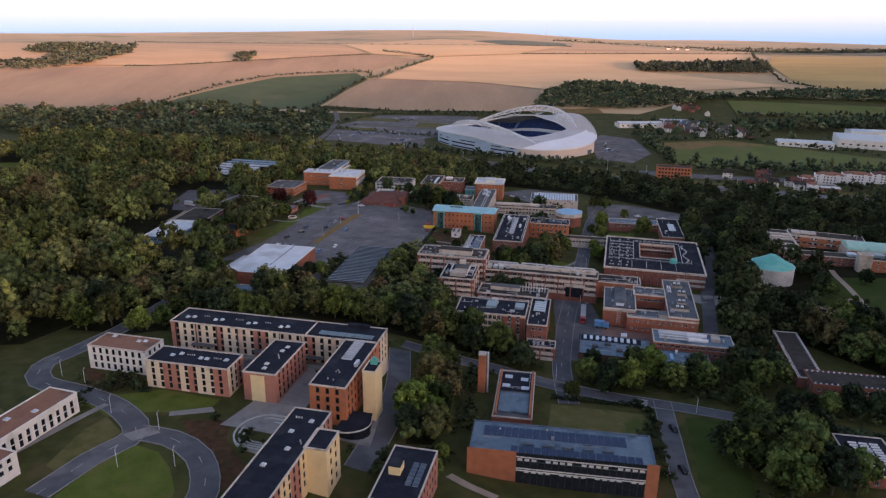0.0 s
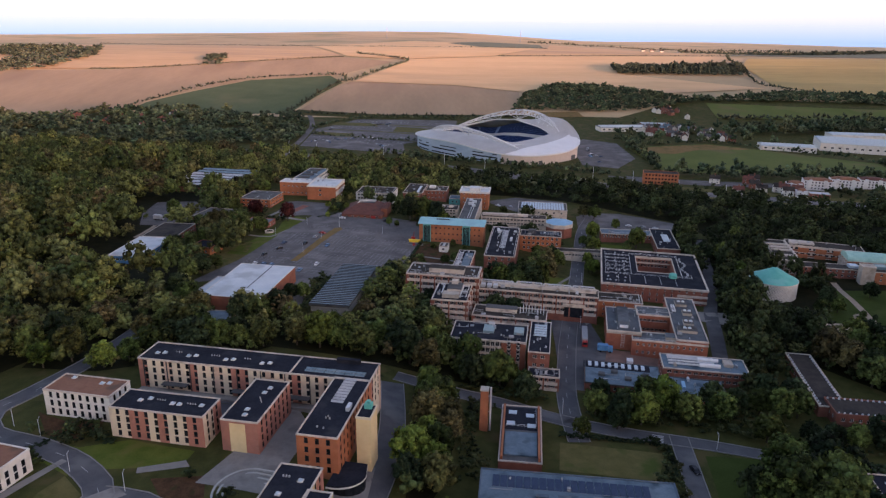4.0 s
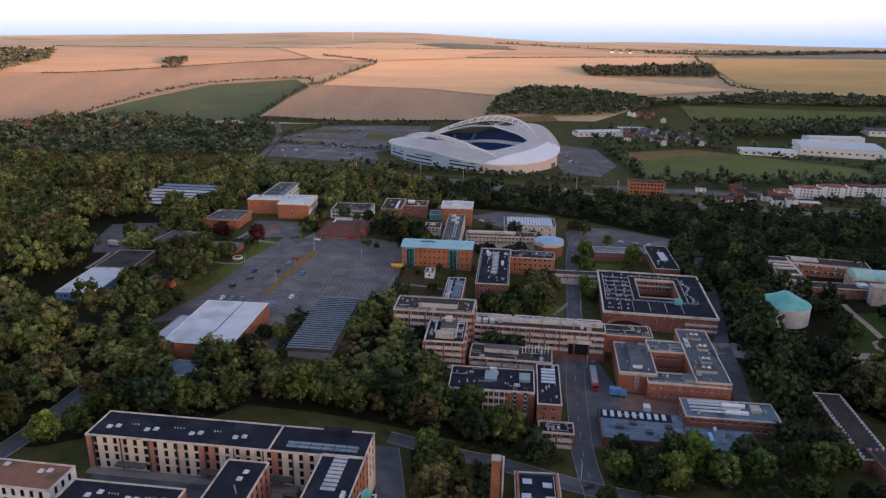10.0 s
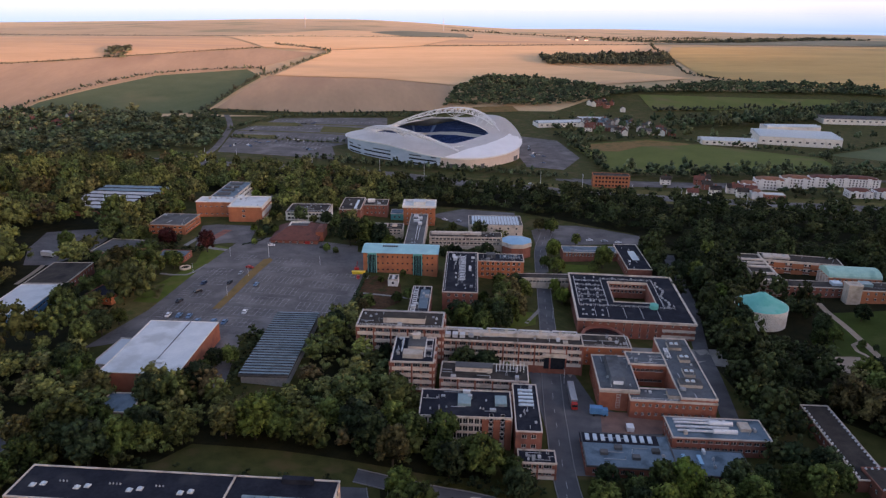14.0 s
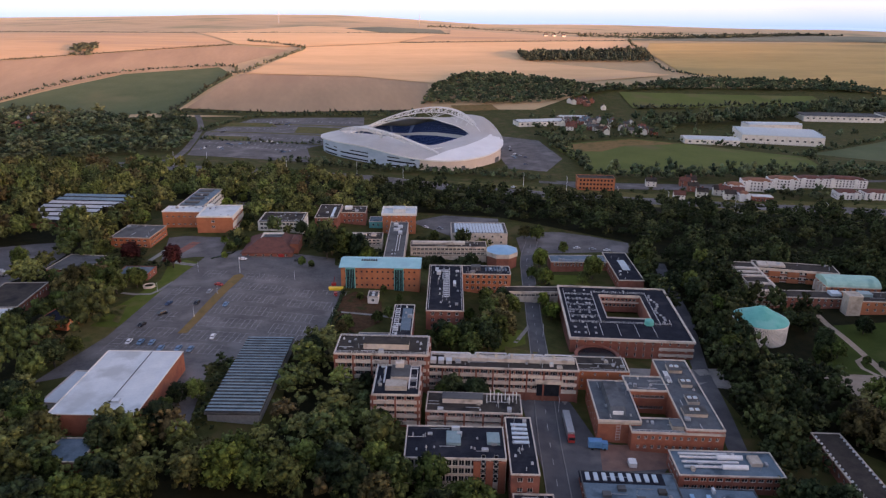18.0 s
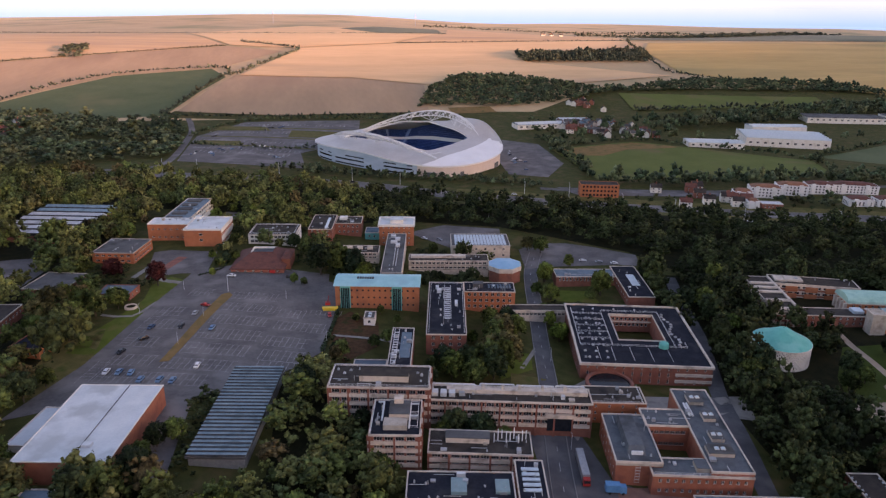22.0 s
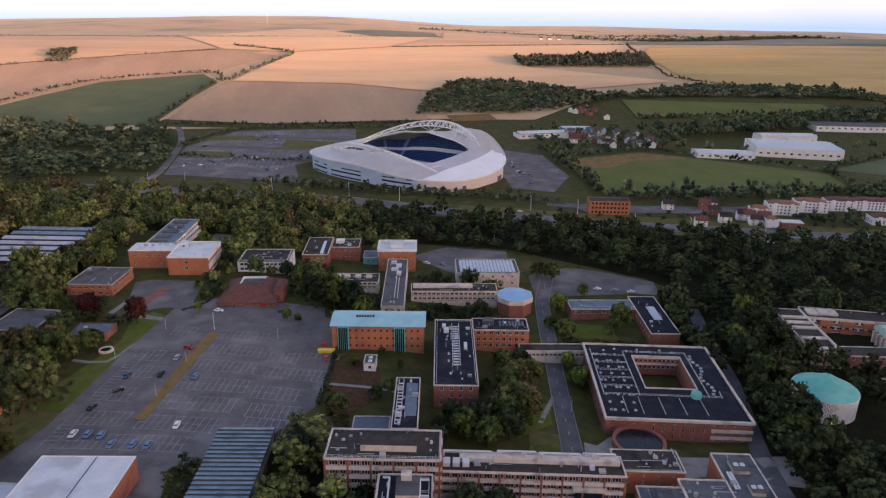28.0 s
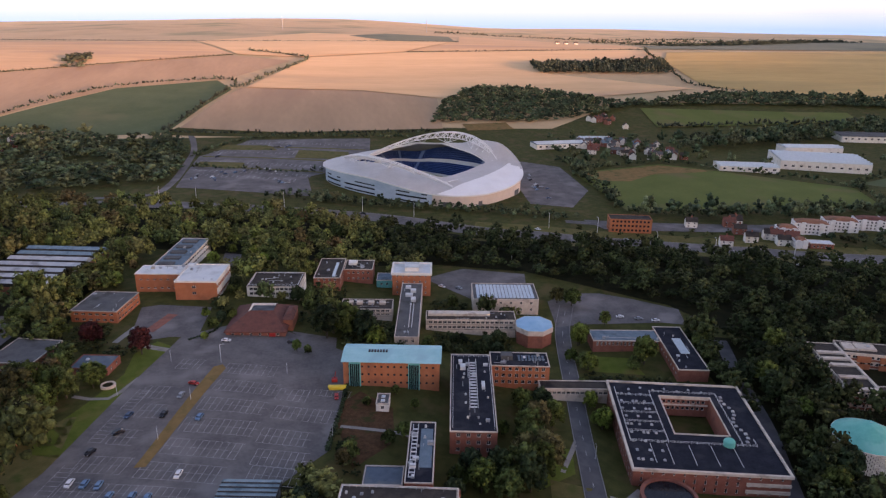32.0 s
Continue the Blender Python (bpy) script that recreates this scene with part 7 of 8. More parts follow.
def woodland(name, label, spots, low, high, seed, forms=None, mat=None, tall=1.0):
    """Trees too many to count, as one mesh."""
    forms = forms or WOODS
    r = np.random.RandomState(seed)
    vs, fs, tones, n = [], [], [], 0
    for x, y in spots:
        v, f = forms[r.randint(len(forms))]
        tones.append(np.full(len(v), r.rand()))
        k, a = (low + (high - low) * r.rand() ** 1.3) / 2, r.rand() * 6.28
        c, s_ = math.cos(a), math.sin(a)
        w = np.stack([(v[:, 0] * c - v[:, 1] * s_) * k, (v[:, 0] * s_ + v[:, 1] * c) * k, v[:, 2] * k * tall * (0.75 + 0.6 * r.rand())], -1)
        vs.append(w + (x, y, ground(x, y) + 0.08 * k))
        fs.append(f + n)
        n += len(v)
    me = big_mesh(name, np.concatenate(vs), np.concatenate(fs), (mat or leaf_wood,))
    me.attributes.new("tone", "FLOAT", "POINT").data.foreach_set("value", np.concatenate(tones).astype(np.float32))
    me.polygons.foreach_set("use_smooth", [True] * len(me.polygons))
    ob = part(name, me, None)
    return tagged(ob, label, "woodland", kind="stuff")


W_HALLS = [(-150, 254), (-122, 250), (-100, 258), (-74, 268), (-66, 278), (-40, 274), (-10, 268), (8, 264), (26, 262), (30, 270), (4, 282), (0, 312), (-8, 335), (-16, 372), (-30, 374), (-33, 310), (-60, 300), (-66, 312), (-105, 310), (-120, 345), (-160, 345)]
W_LEFT = [(-150, 262), (-140, 345), (-118, 372), (-108, 400), (-130, 440), (-120, 470), (-135, 500), (-140, 545), (-130, 620), (-230, 640), (-420, 620), (-420, 200), (-260, 235), (-160, 240)]
W_BELT = [(-420, 620), (-230, 620), (-134, 635), (-66, 612), (-20, 598), (23, 600), (60, 600), (113, 580), (180, 515), (197, 470), (233, 450), (300, 420), (420, 430), (440, 485), (360, 540), (300, 572), (250, 596), (195, 618), (150, 634), (110, 652), (60, 680), (-11, 712), (-138, 742), (-287, 768), (-430, 800)]
W_RIGHT = [(166, 480), (160, 430), (150, 385), (141, 345), (136, 310), (134, 290), (158, 288), (175, 262), (192, 230), (260, 220), (330, 300), (330, 430), (290, 440), (232, 452), (196, 470)]
W_FRONT = [(-9, 262), (4, 252), (4, 232), (3, 205), (-3, 190), (-11, 188), (-9, 215), (-9, 240)]
W_FARLEFT = [(-1000, 990), (-602, 998), (-524, 1018), (-465, 1066), (-417, 1074), (-349, 1096), (-280, 1070), (-198, 1082), (-160, 1000), (-146, 830), (-290, 800), (-430, 800), (-1000, 830)]
W_HILL = [(141, 1122), (174, 1221), (234, 1340), (288, 1355), (351, 1326), (413, 1272), (440, 1236), (520, 1225), (640, 1290), (760, 1270), (900, 1250), (960, 1150), (840, 1180), (640, 1205), (460, 1200), (412, 1167), (340, 1138), (272, 1122), (200, 1130)]
COPSE = [(418, 1590), (712, 1605), (660, 1470), (408, 1490)]
W_RIGHTFAR = [(430, 1000), (600, 1040), (800, 1090), (1000, 1090), (1000, 1050), (760, 1020), (590, 985), (450, 950)]
# dark sheets that paint the shade below the crowns
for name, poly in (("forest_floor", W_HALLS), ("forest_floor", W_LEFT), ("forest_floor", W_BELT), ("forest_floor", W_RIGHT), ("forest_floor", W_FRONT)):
    drape(name, poly, forest_floor, 0.06, "leaf litter under the trees, coloured near-black for shade", "ground")

r = random.Random(11)
spots = [p for p in scatter(W_HALLS, 7.7, 1)] + [p for p in scatter(W_FRONT, 6.0, 2)]
spots += [p for p in scatter([(-8, 268), (12, 262), (22, 268), (20, 276), (10, 296), (2, 318), (-10, 330), (-22, 330), (-20, 290)], 7.0, 52, margin=1.5) if all(math.hypot(p[0] - q[0], p[1] - q[1]) > 5.5 for q in spots)]
spots += [p for p in scatter(W_RIGHT, 8.2, 3) if p[1] < 300]
deep = [p for p in spots if p[1] > 290]
woodland("woodland", "leafy green trees behind the halls", deep, 8, 13.5, 12, WOODS, leaf_wood, 0.72)
for x, y in spots:
    if y > 290:
        continue
    front = x < 0
    k = r.choices((0, 1, 2, 3), (5, 2, 4, 2 if front else 1.0))[0]
    tree(x, y, r.uniform(8.5, 14.5), k, r.randrange(9), r.uniform(0, 360))
for n, poly in enumerate((W_HALLS, W_FRONT, W_RIGHT)):
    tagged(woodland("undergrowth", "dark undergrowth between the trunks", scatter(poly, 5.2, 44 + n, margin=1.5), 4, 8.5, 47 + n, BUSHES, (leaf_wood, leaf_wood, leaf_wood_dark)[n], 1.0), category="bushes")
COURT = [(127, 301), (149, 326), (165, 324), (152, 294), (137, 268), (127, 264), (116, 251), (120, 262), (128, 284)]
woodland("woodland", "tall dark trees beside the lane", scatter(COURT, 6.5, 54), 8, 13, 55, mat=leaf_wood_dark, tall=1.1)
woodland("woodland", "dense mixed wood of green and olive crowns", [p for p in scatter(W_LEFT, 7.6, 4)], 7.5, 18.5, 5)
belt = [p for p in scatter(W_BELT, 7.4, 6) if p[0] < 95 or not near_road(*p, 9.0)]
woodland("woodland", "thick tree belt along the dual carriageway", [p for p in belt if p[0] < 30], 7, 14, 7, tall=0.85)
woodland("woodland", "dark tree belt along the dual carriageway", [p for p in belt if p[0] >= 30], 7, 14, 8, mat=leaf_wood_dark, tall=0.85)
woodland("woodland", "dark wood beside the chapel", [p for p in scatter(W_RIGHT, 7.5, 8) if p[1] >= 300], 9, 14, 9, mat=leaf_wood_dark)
woodland("woodland", "wooded edge of the village", [p for p in scatter(W_FARLEFT, 9, 10) if math.sin(p[0] / 31) + math.sin(p[1] / 23 + p[0] / 60) > -1.65], 9, 18, 11, FARWOODS, leaf_far_haze, 0.62)
woodland("woodland", "dark wood on the hillside", scatter(W_HILL, 7, 12, check=False), 9, 15, 13, FARWOODS, leaf_far_haze, 0.62)
woodland("woodland", "dark copse in the fields", scatter(COPSE, 7, 14, check=False), 10, 15, 15, FARWOODS, leaf_down_haze, 0.8)
woodland("woodland", "tree belts between the fields", scatter(W_RIGHTFAR, 10, 16), 11, 17, 17, FARWOODS, leaf_far_haze)

VILLAGE = [(258, 880), (300, 860), (430, 880), (450, 1000), (330, 1060), (262, 1020)]
woodland("woodland", "garden trees among the village roofs", scatter(VILLAGE, 19, 18), 8, 14, 19, FARWOODS, leaf_far_haze)
STADIUMFRONT = [(-60, 772), (0, 752), (90, 722), (170, 690), (198, 700), (150, 722), (60, 752), (-10, 778), (-40, 800)]
woodland("woodland", "bank of dark trees below the stadium", scatter(STADIUMFRONT, 6, 28, check=False), 4, 7, 29, FARWOODS, leaf_far_haze)
STADIUMSIDE = [(238, 736), (252, 732), (260, 850), (262, 900), (246, 910), (246, 800)]
woodland("woodland", "bushes on the bank beside the stadium", scatter(STADIUMSIDE, 8, 20), 6, 11, 21, FARWOODS, leaf_far_haze)
SHEDSIDE = [(420, 850), (520, 850), (640, 870), (660, 880), (650, 890), (430, 870)]
woodland("woodland", "dark trees in front of the sheds", scatter(SHEDSIDE, 20, 22), 9, 16, 23, FARWOODS, leaf_far_haze)
ROADSIDE = [(250, 690), (330, 668), (430, 655), (520, 640), (520, 670), (440, 685), (330, 700), (260, 712)]
woodland("woodland", "row of dark trees along the field edge", scatter(ROADSIDE, 10, 24), 9, 15, 25, FARWOODS, leaf_far_haze)
BEHIND = [(352, 612), (400, 606), (404, 585), (380, 584), (350, 598)]
woodland("woodland", "trees between the apartment houses", scatter(BEHIND, 9, 26, margin=4.0), 7, 10, 27, FARWOODS, leaf_far_haze)

CAMPUSWOOD = [(-80, 575), (-78, 622), (-20, 600), (-20, 560), (-45, 560), (-60, 583)], [(-152, 545), (-127, 548), (-116, 622), (-150, 632)], [(-68, 514), (-58, 524), (-34, 524), (-27, 545), (-40, 560), (-58, 582), (-64, 560), (-62, 540)], [(-20, 575), (18, 566), (42, 560), (48, 590), (20, 604), (-18, 602)], [(-22, 498), (-6, 500), (2, 520), (-8, 535), (-22, 530)], [(66, 500), (86, 494), (92, 512), (84, 535), (70, 538)]
for n, poly in enumerate(CAMPUSWOOD):
    woodland("woodland", "mixed trees round the studio blocks", scatter(poly, 7.5, 40 + n), 6, 12, 41 + n)

VERGE = [(150, 668), (205, 644), (260, 625), (330, 594), (380, 576), (420, 560), (425, 585), (345, 625), (300, 648), (250, 655)]
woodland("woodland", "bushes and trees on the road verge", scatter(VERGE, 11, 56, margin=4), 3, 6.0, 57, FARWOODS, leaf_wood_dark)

HEDGES = (
    ([(-205, 1095), (-178, 1200), (-150, 1340), (-130, 1360), (-90, 1480), (-45, 1600), (-30, 1660), (-60, 1700), (-150, 1760)], 9, 9),
    ([(-440, 1090), (-432, 1148), (-330, 1350), (-170, 1425), (-140, 1360)], 7, 7),
    ([(-195, 1092), (-49, 1070), (150, 1075)], 8, 7),
    ([(-640, 1435), (-526, 1470), (-180, 1702)], 12, 4),
    ([(190, 1768), (480, 1800), (780, 1832)], 16, 4),
    ([(780, 1832), (730, 1700), (712, 1590), (664, 1440), (660, 1350), (760, 1270)], 9, 8),
    ([(-900, 2100), (-300, 1970), (350, 2010)], 30, 4),
    ([(244, 710), (300, 690), (400, 690), (480, 680)], 9, 9), ([(470, 690), (500, 760), (440, 830)], 9, 9),
    ([(240, 720), (246, 800), (250, 860), (300, 880)], 8, 9), ([(250, 860), (360, 885), (430, 840)], 14, 8),
    ([(500, 760), (520, 780), (600, 820), (800, 905)], 12, 9), ([(640, 655), (900, 755)], 14, 9), ([(440, 660), (640, 650), (800, 680)], 12, 10),
    ([(-148, 960), (-95, 1050), (50, 1052), (130, 1040)], 8, 7), ([(-140, 900), (-30, 880), (30, 940)], 12, 6), ([(-20, 770), (20, 748), (100, 726), (180, 700)], 7, 9),
    ([(455, 1085), (620, 1095), (800, 1102)], 12, 10), ([(1000, 1115), (1120, 1180)], 10, 12), ([(880, 2450), (1200, 2600), (2000, 2700)], 25, 14), ([(400, 2700), (900, 2750), (1500, 2900)], 30, 12),
)
for n, (line, gap, size) in enumerate(HEDGES):
    rr = random.Random(n)
    line = curve_points([Vector(p) for p in line], min(gap, size * 0.55))
    woodland("hedgerow", "dark hedgerow with scattered trees", [(x + rr.uniform(-2, 2), y + rr.uniform(-2, 2)) for x, y in line], size * 0.45, size * 0.95, 30 + n, THICKETS, leaf_down_haze if line[0][1] > 1060 else leaf_far_haze)
DOWNWOOD = ([(-960, 1630), (-1000, 1820), (-760, 1780), (-700, 1600), (-720, 1440), (-800, 1370), (-1000, 1360), (-1000, 1480), (-850, 1480), (-830, 1560)], [(1050, 1230), (1300, 1420), (1450, 1380), (1200, 1180)], [(900, 2300), (1500, 2500), (1900, 2450), (1300, 2250)], [(-448, 1523), (-466, 1656), (-436, 1663), (-408, 1506)])
for n, poly in enumerate(DOWNWOOD):
    woodland("woodland", "dark scrub wood on the downs", scatter(poly, 13, 50 + n, check=False), 14, 22, 60 + n, FARWOODS, leaf_down_haze, 0.45)


# single trees about the campus: x, y, width, kind of leaf
SOLO_EAST = [(-9.5, 490, 14, 2), (7.6, 480, 8, 3), (48.6, 478.5, 6, 1), (70, 478, 9, 1), (112, 478.7, 9, 3), (108, 453.4, 9, 3), (136, 454, 12, 0), (100.5, 424, 7, 3), (98, 409, 7, 3),
             (168.5, 462.5, 8, 0), (57.5, 392, 8, 0), (61.9, 398, 12, 0), (52, 371, 15, 0), (61, 376, 14, 2), (60, 386, 13, 0), (66, 405, 12, 0), (-6.3, 385, 7, 0), (14, 399, 6, 0), (-94, 475, 11, 4), (-117.8, 487.5, 11, 4),
             (-117, 437.7, 13, 0), (-118, 414, 13, 2), (-104, 435.5, 10, 1), (-131, 437.7, 10, 0)]
SOLO_MID = [(1.9, 421, 4, 0), (20.6, 417, 4, 0), (-26.4, 471, 5, 3), (-71.7, 512, 5, 3), (-59, 509, 6, 0), (128.5, 449.8, 7, 0), (26, 362, 8, 1), (24, 463, 5, 0), (42.9, 472, 5, 1), (102.7, 463, 7, 3),
            (14, 427.5, 4, 0), (-9, 382, 6, 2), (-21.4, 468, 4, 0), (-128.4, 432, 15, 2), (-122, 461, 10, 0), (-108.5, 451.5, 9, 0), (-21, 356.8, 10, 1), (-61.5, 331, 8, 0), (-1.8, 331, 8, 1), (25, 325.5, 7, 0), (33, 323.5, 7, 1), (45.9, 324, 6, 0), (-148, 444, 12, 2), (-133, 418.5, 10, 0)]
SOLO_WEST = [(56.9, 243, 10, 0), (63.9, 236, 10, 1), (71.4, 236, 13, 3), (88.6, 237, 11, 0), (101.6, 239.6, 11, 0), (33, 252, 11, 1), (48.5, 229, 7, 0), (110.8, 248, 9, 1), (81.3, 243.8, 11, 3), (68, 246, 9, 0),
             (56.5, 249, 7, 0), (119, 246, 10, 0), (96.7, 184.8, 17, 0), (104, 190, 16, 1), (112, 183, 17, 0), (106, 176, 17, 0), (115, 172, 15, 1), (117, 194, 14, 0), (119, 206, 12, 1), (112, 226, 11, 0), (126, 203, 11, 1), (148, 222, 10, 1), (122.9, 173, 12, 0), (103, 171, 15, 0), (131.8, 243, 11, 0), (172, 224, 11, 0), (-2, 172, 6, 0), (0.5, 183, 5, 3)]
SOLO_MORE = [(29, 327.5, 11, 1), (38, 325, 11, 1), (28, 327, 7, 1), (36, 325, 7, 0), (47, 321, 6, 3), (1, 304, 9, 0), (95.5, 420, 7, 3), (93.5, 408, 6, 3), (97, 433, 6, 0), (123, 269, 12, 1), (125, 255, 11, 1), (134, 252, 11, 1), (124, 241, 11, 0), (176, 270, 12, 1), (168, 289, 13, 0), (61, 254, 8, 1), (67, 244, 9, 0), (76, 247, 11, 0), (82, 245, 12, 3),
             (90, 241, 10, 0), (101, 248, 10, 1), (109, 251, 9, 0), (62, 233, 8, 1), (42, 262, 7, 1), (33, 262, 8, 0), (127, 226, 8, 1), (133, 223, 9, 1), (140, 221, 9, 0), (149, 221, 9, 1), (156, 219, 9, 1), (104, 201, 15, 0),
             (103, 189, 16, 0), (117, 202, 14, 1), (94, 185, 13, 0), (91, 192, 11, 1), (114, 186, 14, 0), (102, 177, 15, 0), (29, 370, 8, 0), (34, 375, 9, 1), (36, 366, 11, 0), (44, 375, 11, 1), (55, 379, 13, 2), (58, 372, 13, 0),
             (53, 366, 12, 1), (44, 362, 11, 0), (65, 418, 10, 0), (73, 417, 11, 1), (74, 406, 10, 0), (66, 401, 12, 2), (52, 400, 6, 3), (8, 394, 6, 0), (-8, 386, 7, 1), (95, 405, 8, 3), (-141, 568, 12, 2), (-134, 576, 12, 0),
             (-150, 561, 12, 2), (-148, 537, 11, 0), (-134, 554, 11, 2), (-126, 561, 9, 3), (-156, 507, 11, 0), (-142, 506, 11, 1), (-84, 303, 12, 1), (-76, 303, 12, 0), (-69, 309, 11, 1), (-103, 308, 12, 2), (-70, 318, 9, 0), (-67, 328, 8, 1), (-112, 322, 12, 0), (-119, 330, 12, 1), (-121, 352, 11, 0), (-118, 364, 11, 1), (-124, 372, 12, 2), (-114, 374, 8, 0),
             (-140, 386, 12, 0), (-142, 398, 11, 1), (-138, 412, 10, 0), (216, 338, 4, 0), (219, 333, 3, 1), (205, 352, 10, 1), (207, 345, 8, 0), (236, 364, 9, 1), (196, 341, 9, 0), (196, 304, 12, 1), (188, 302, 12, 0), (199, 296, 11, 1),
             (-132, 429, 14, 2), (-126, 441, 13, 0), (-114, 439, 12, 2), (-119, 428, 12, 0), (-120, 412, 11, 2), (-124, 404, 12, 0), (-105.5, 452, 8, 0), (-171, 481.5, 10, 0), (-66.5, 498.6, 6, 0), (-63.5, 506, 6, 1), (-69, 487, 4, 3), (-56.5, 610.6, 8, 3),
             (-48.7, 589, 8, 3), (-78.5, 592, 8, 3), (-38.7, 606, 13, 2), (-12.6, 484, 16, 1), (-3.5, 487, 17, 0), (5.5, 481, 13, 1), (10, 474, 10, 3), (33, 466, 7, 0), (60, 472, 8, 1), (68, 470, 8, 1), (28, 520, 8, 2), (34, 524, 7, 3),
             (-134, 495, 11, 0), (-136, 451, 11, 0), (-122, 447, 10, 2), (-106, 446, 8, 0), (-70, 617, 6, 3),
             (-56, 631, 9, 3), (-38, 626, 10, 2), (-51, 550, 9, 0), (-60, 543, 9, 1), (-27, 528, 9, 1), (-21, 575, 9, 0), (-9, 500, 12, 2), (1, 492, 11, 0), (-3, 516, 12, 0), (9, 485, 8, 3), (35, 474, 6, 0), (53, 482, 6, 1),
             (65, 477, 8, 1), (125, 524, 11, 0), (118, 529, 9, 2), (113, 479, 10, 3), (106, 454, 9, 0), (134, 498, 7, 0), (57, 528, 7, 0), (136, 456, 11, 0), (172, 463, 9, 0), (200, 467, 12, 1), (200, 449, 13, 0), (188, 443, 12, 1),
             (195, 432, 12, 0), (181, 425, 13, 0), (177, 412, 12, 1), (181, 400, 9, 3), (163, 379, 12, 0), (159, 362, 12, 1), (159, 353, 12, 0), (169, 360, 12, 1), (170, 427, 11, 1)]
pick = random.Random(3)
for x, y, wide, k in SOLO_EAST + SOLO_MID + SOLO_WEST + SOLO_MORE:
    if not on_building(x, y, 1.0) and (k == 4 or not inside(x, y, LAWNS[9][0])):
        tree(x, y, wide, k, pick.randrange(3) if k > 2 else pick.randrange(9), pick.uniform(0, 360))


def hedge(points, wide, tall, label="clipped dark green hedge"):
    """A hedge: leaf clumps along a line."""
    r_ = random.Random(int(points[0][0] * 7 + points[0][1]))
    line = curve_points([Vector(p) for p in points], wide * 0.55)
    vs, fs, n = [], [], 0
    for x, y in line:
        v, f = BUSHES[r_.randrange(3)]
        v = v * (wide / 2, wide / 2, tall / 2.4) * r_.uniform(0.85, 1.2)
        vs.append(v + (x, y, ground(x, y) - 0.2))
        fs.append(f + n)
        n += len(v)
    return tagged(part("hedge", big_mesh("hedge", np.concatenate(vs), np.concatenate(fs), (leaf_dark,)), None), label, "hedge", kind="stuff")


hedge([(42, 229.5), (58, 226), (74, 221.5), (72.6, 204)], 2.6, 2.2)
hedge([(-128, 188), (-112, 210), (-98, 205)], 3.5, 1.2, "low scrub on the bank")
hedge([(-14, 392), (-8, 420), (-5, 438)], 2.5, 2.0)
hedge([(120, 212), (160, 198), (185, 190)], 6.0, 5.0, "thick row of dark bushes by the road")
hedge([(-62, 512), (-66, 496), (-76, 488)], 2.0, 1.2)

SHRUBS = ([(-126, 208), (-112, 216), (-99, 211), (-99, 206), (-112, 207), (-122, 203)], [(-74, 188), (-62, 190), (-52, 178), (-62, 163), (-67, 174)], [(-110, 254), (-74, 266), (-60, 262), (-62, 254), (-90, 248)], [(-10, 376), (-4, 376), (-4, 400), (-10, 402)], [(-4, 466), (24, 458), (24, 500), (-6, 512)], [(42, 470), (88, 460), (90, 488), (40, 492)],
          [(-104, 470), (-90, 480), (-92, 500), (-128, 512), (-136, 490)], [(-75, 505), (-62, 512), (-66, 545), (-78, 528)], [(-25, 500), (-5, 512), (0, 560), (-24, 560)], [(48, 540), (66, 530), (60, 515), (44, 520)],
          [(-72, 268), (-20, 258), (-16, 240), (-22, 242), (-60, 256)], [(-130, 190), (-112, 212), (-100, 206), (-118, 186)], [(-60, 312), (-53, 312), (-52, 372), (-60, 356)], [(100, 440), (150, 428), (150, 436), (104, 448)],
          [(14, 200), (11, 228), (22, 250), (12, 252), (4, 200)], [(60, 180), (70, 176), (78, 226), (72, 228)], [(108, 160), (92, 168), (100, 200), (122, 200)], [(50, 240), (112, 226), (124, 236), (118, 250), (60, 256)], [(124, 222), (160, 210), (176, 216), (150, 232)], [(-8, 262), (40, 258), (42, 252), (0, 256)], [(-30, 180), (-20, 168), (0, 172), (4, 186), (-14, 184)])
for n, poly in enumerate(SHRUBS):
    found = scatter(poly, 2.6, 70 + n, margin=1.0)
    if found:
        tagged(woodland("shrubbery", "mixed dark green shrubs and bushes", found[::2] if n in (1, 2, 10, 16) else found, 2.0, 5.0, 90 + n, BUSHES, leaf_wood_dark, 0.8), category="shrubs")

# car park: bays, traffic island, cars
park = bpy.data.objects["car_park"]


def bays(ax, ay, bx, by, double=True, wide=2.4, deep=4.6):
    """A row of marked bays from a to b, on both sides of its middle line."""
    d = math.hypot(bx - ax, by - ay)
    ux, uy = (bx - ax) / d, (by - ay) / d
    s = Shape()
    lo, hi = (-deep if double else 0.0), deep
    drape("", strip_poly([(ax, ay), (bx, by)], 0.16), paint_white, 0.17, "", "", shape=s)
    for i in range(int(d / wide) + 1):
        x, y = ax + ux * i * wide, ay + uy * i * wide
        drape("", strip_poly([(x - uy * lo, y + ux * lo), (x - uy * hi, y + ux * hi)], 0.17), paint_white, 0.17, "", "", shape=s)
    for off in ((lo, hi) if double else (hi,)):
        drape("", strip_poly([(ax - uy * off, ay + ux * off), (bx - uy * off, by + ux * off)], 0.15), paint_white, 0.17, "", "", shape=s)
    part("bay_marking", s, bay_paint, park)


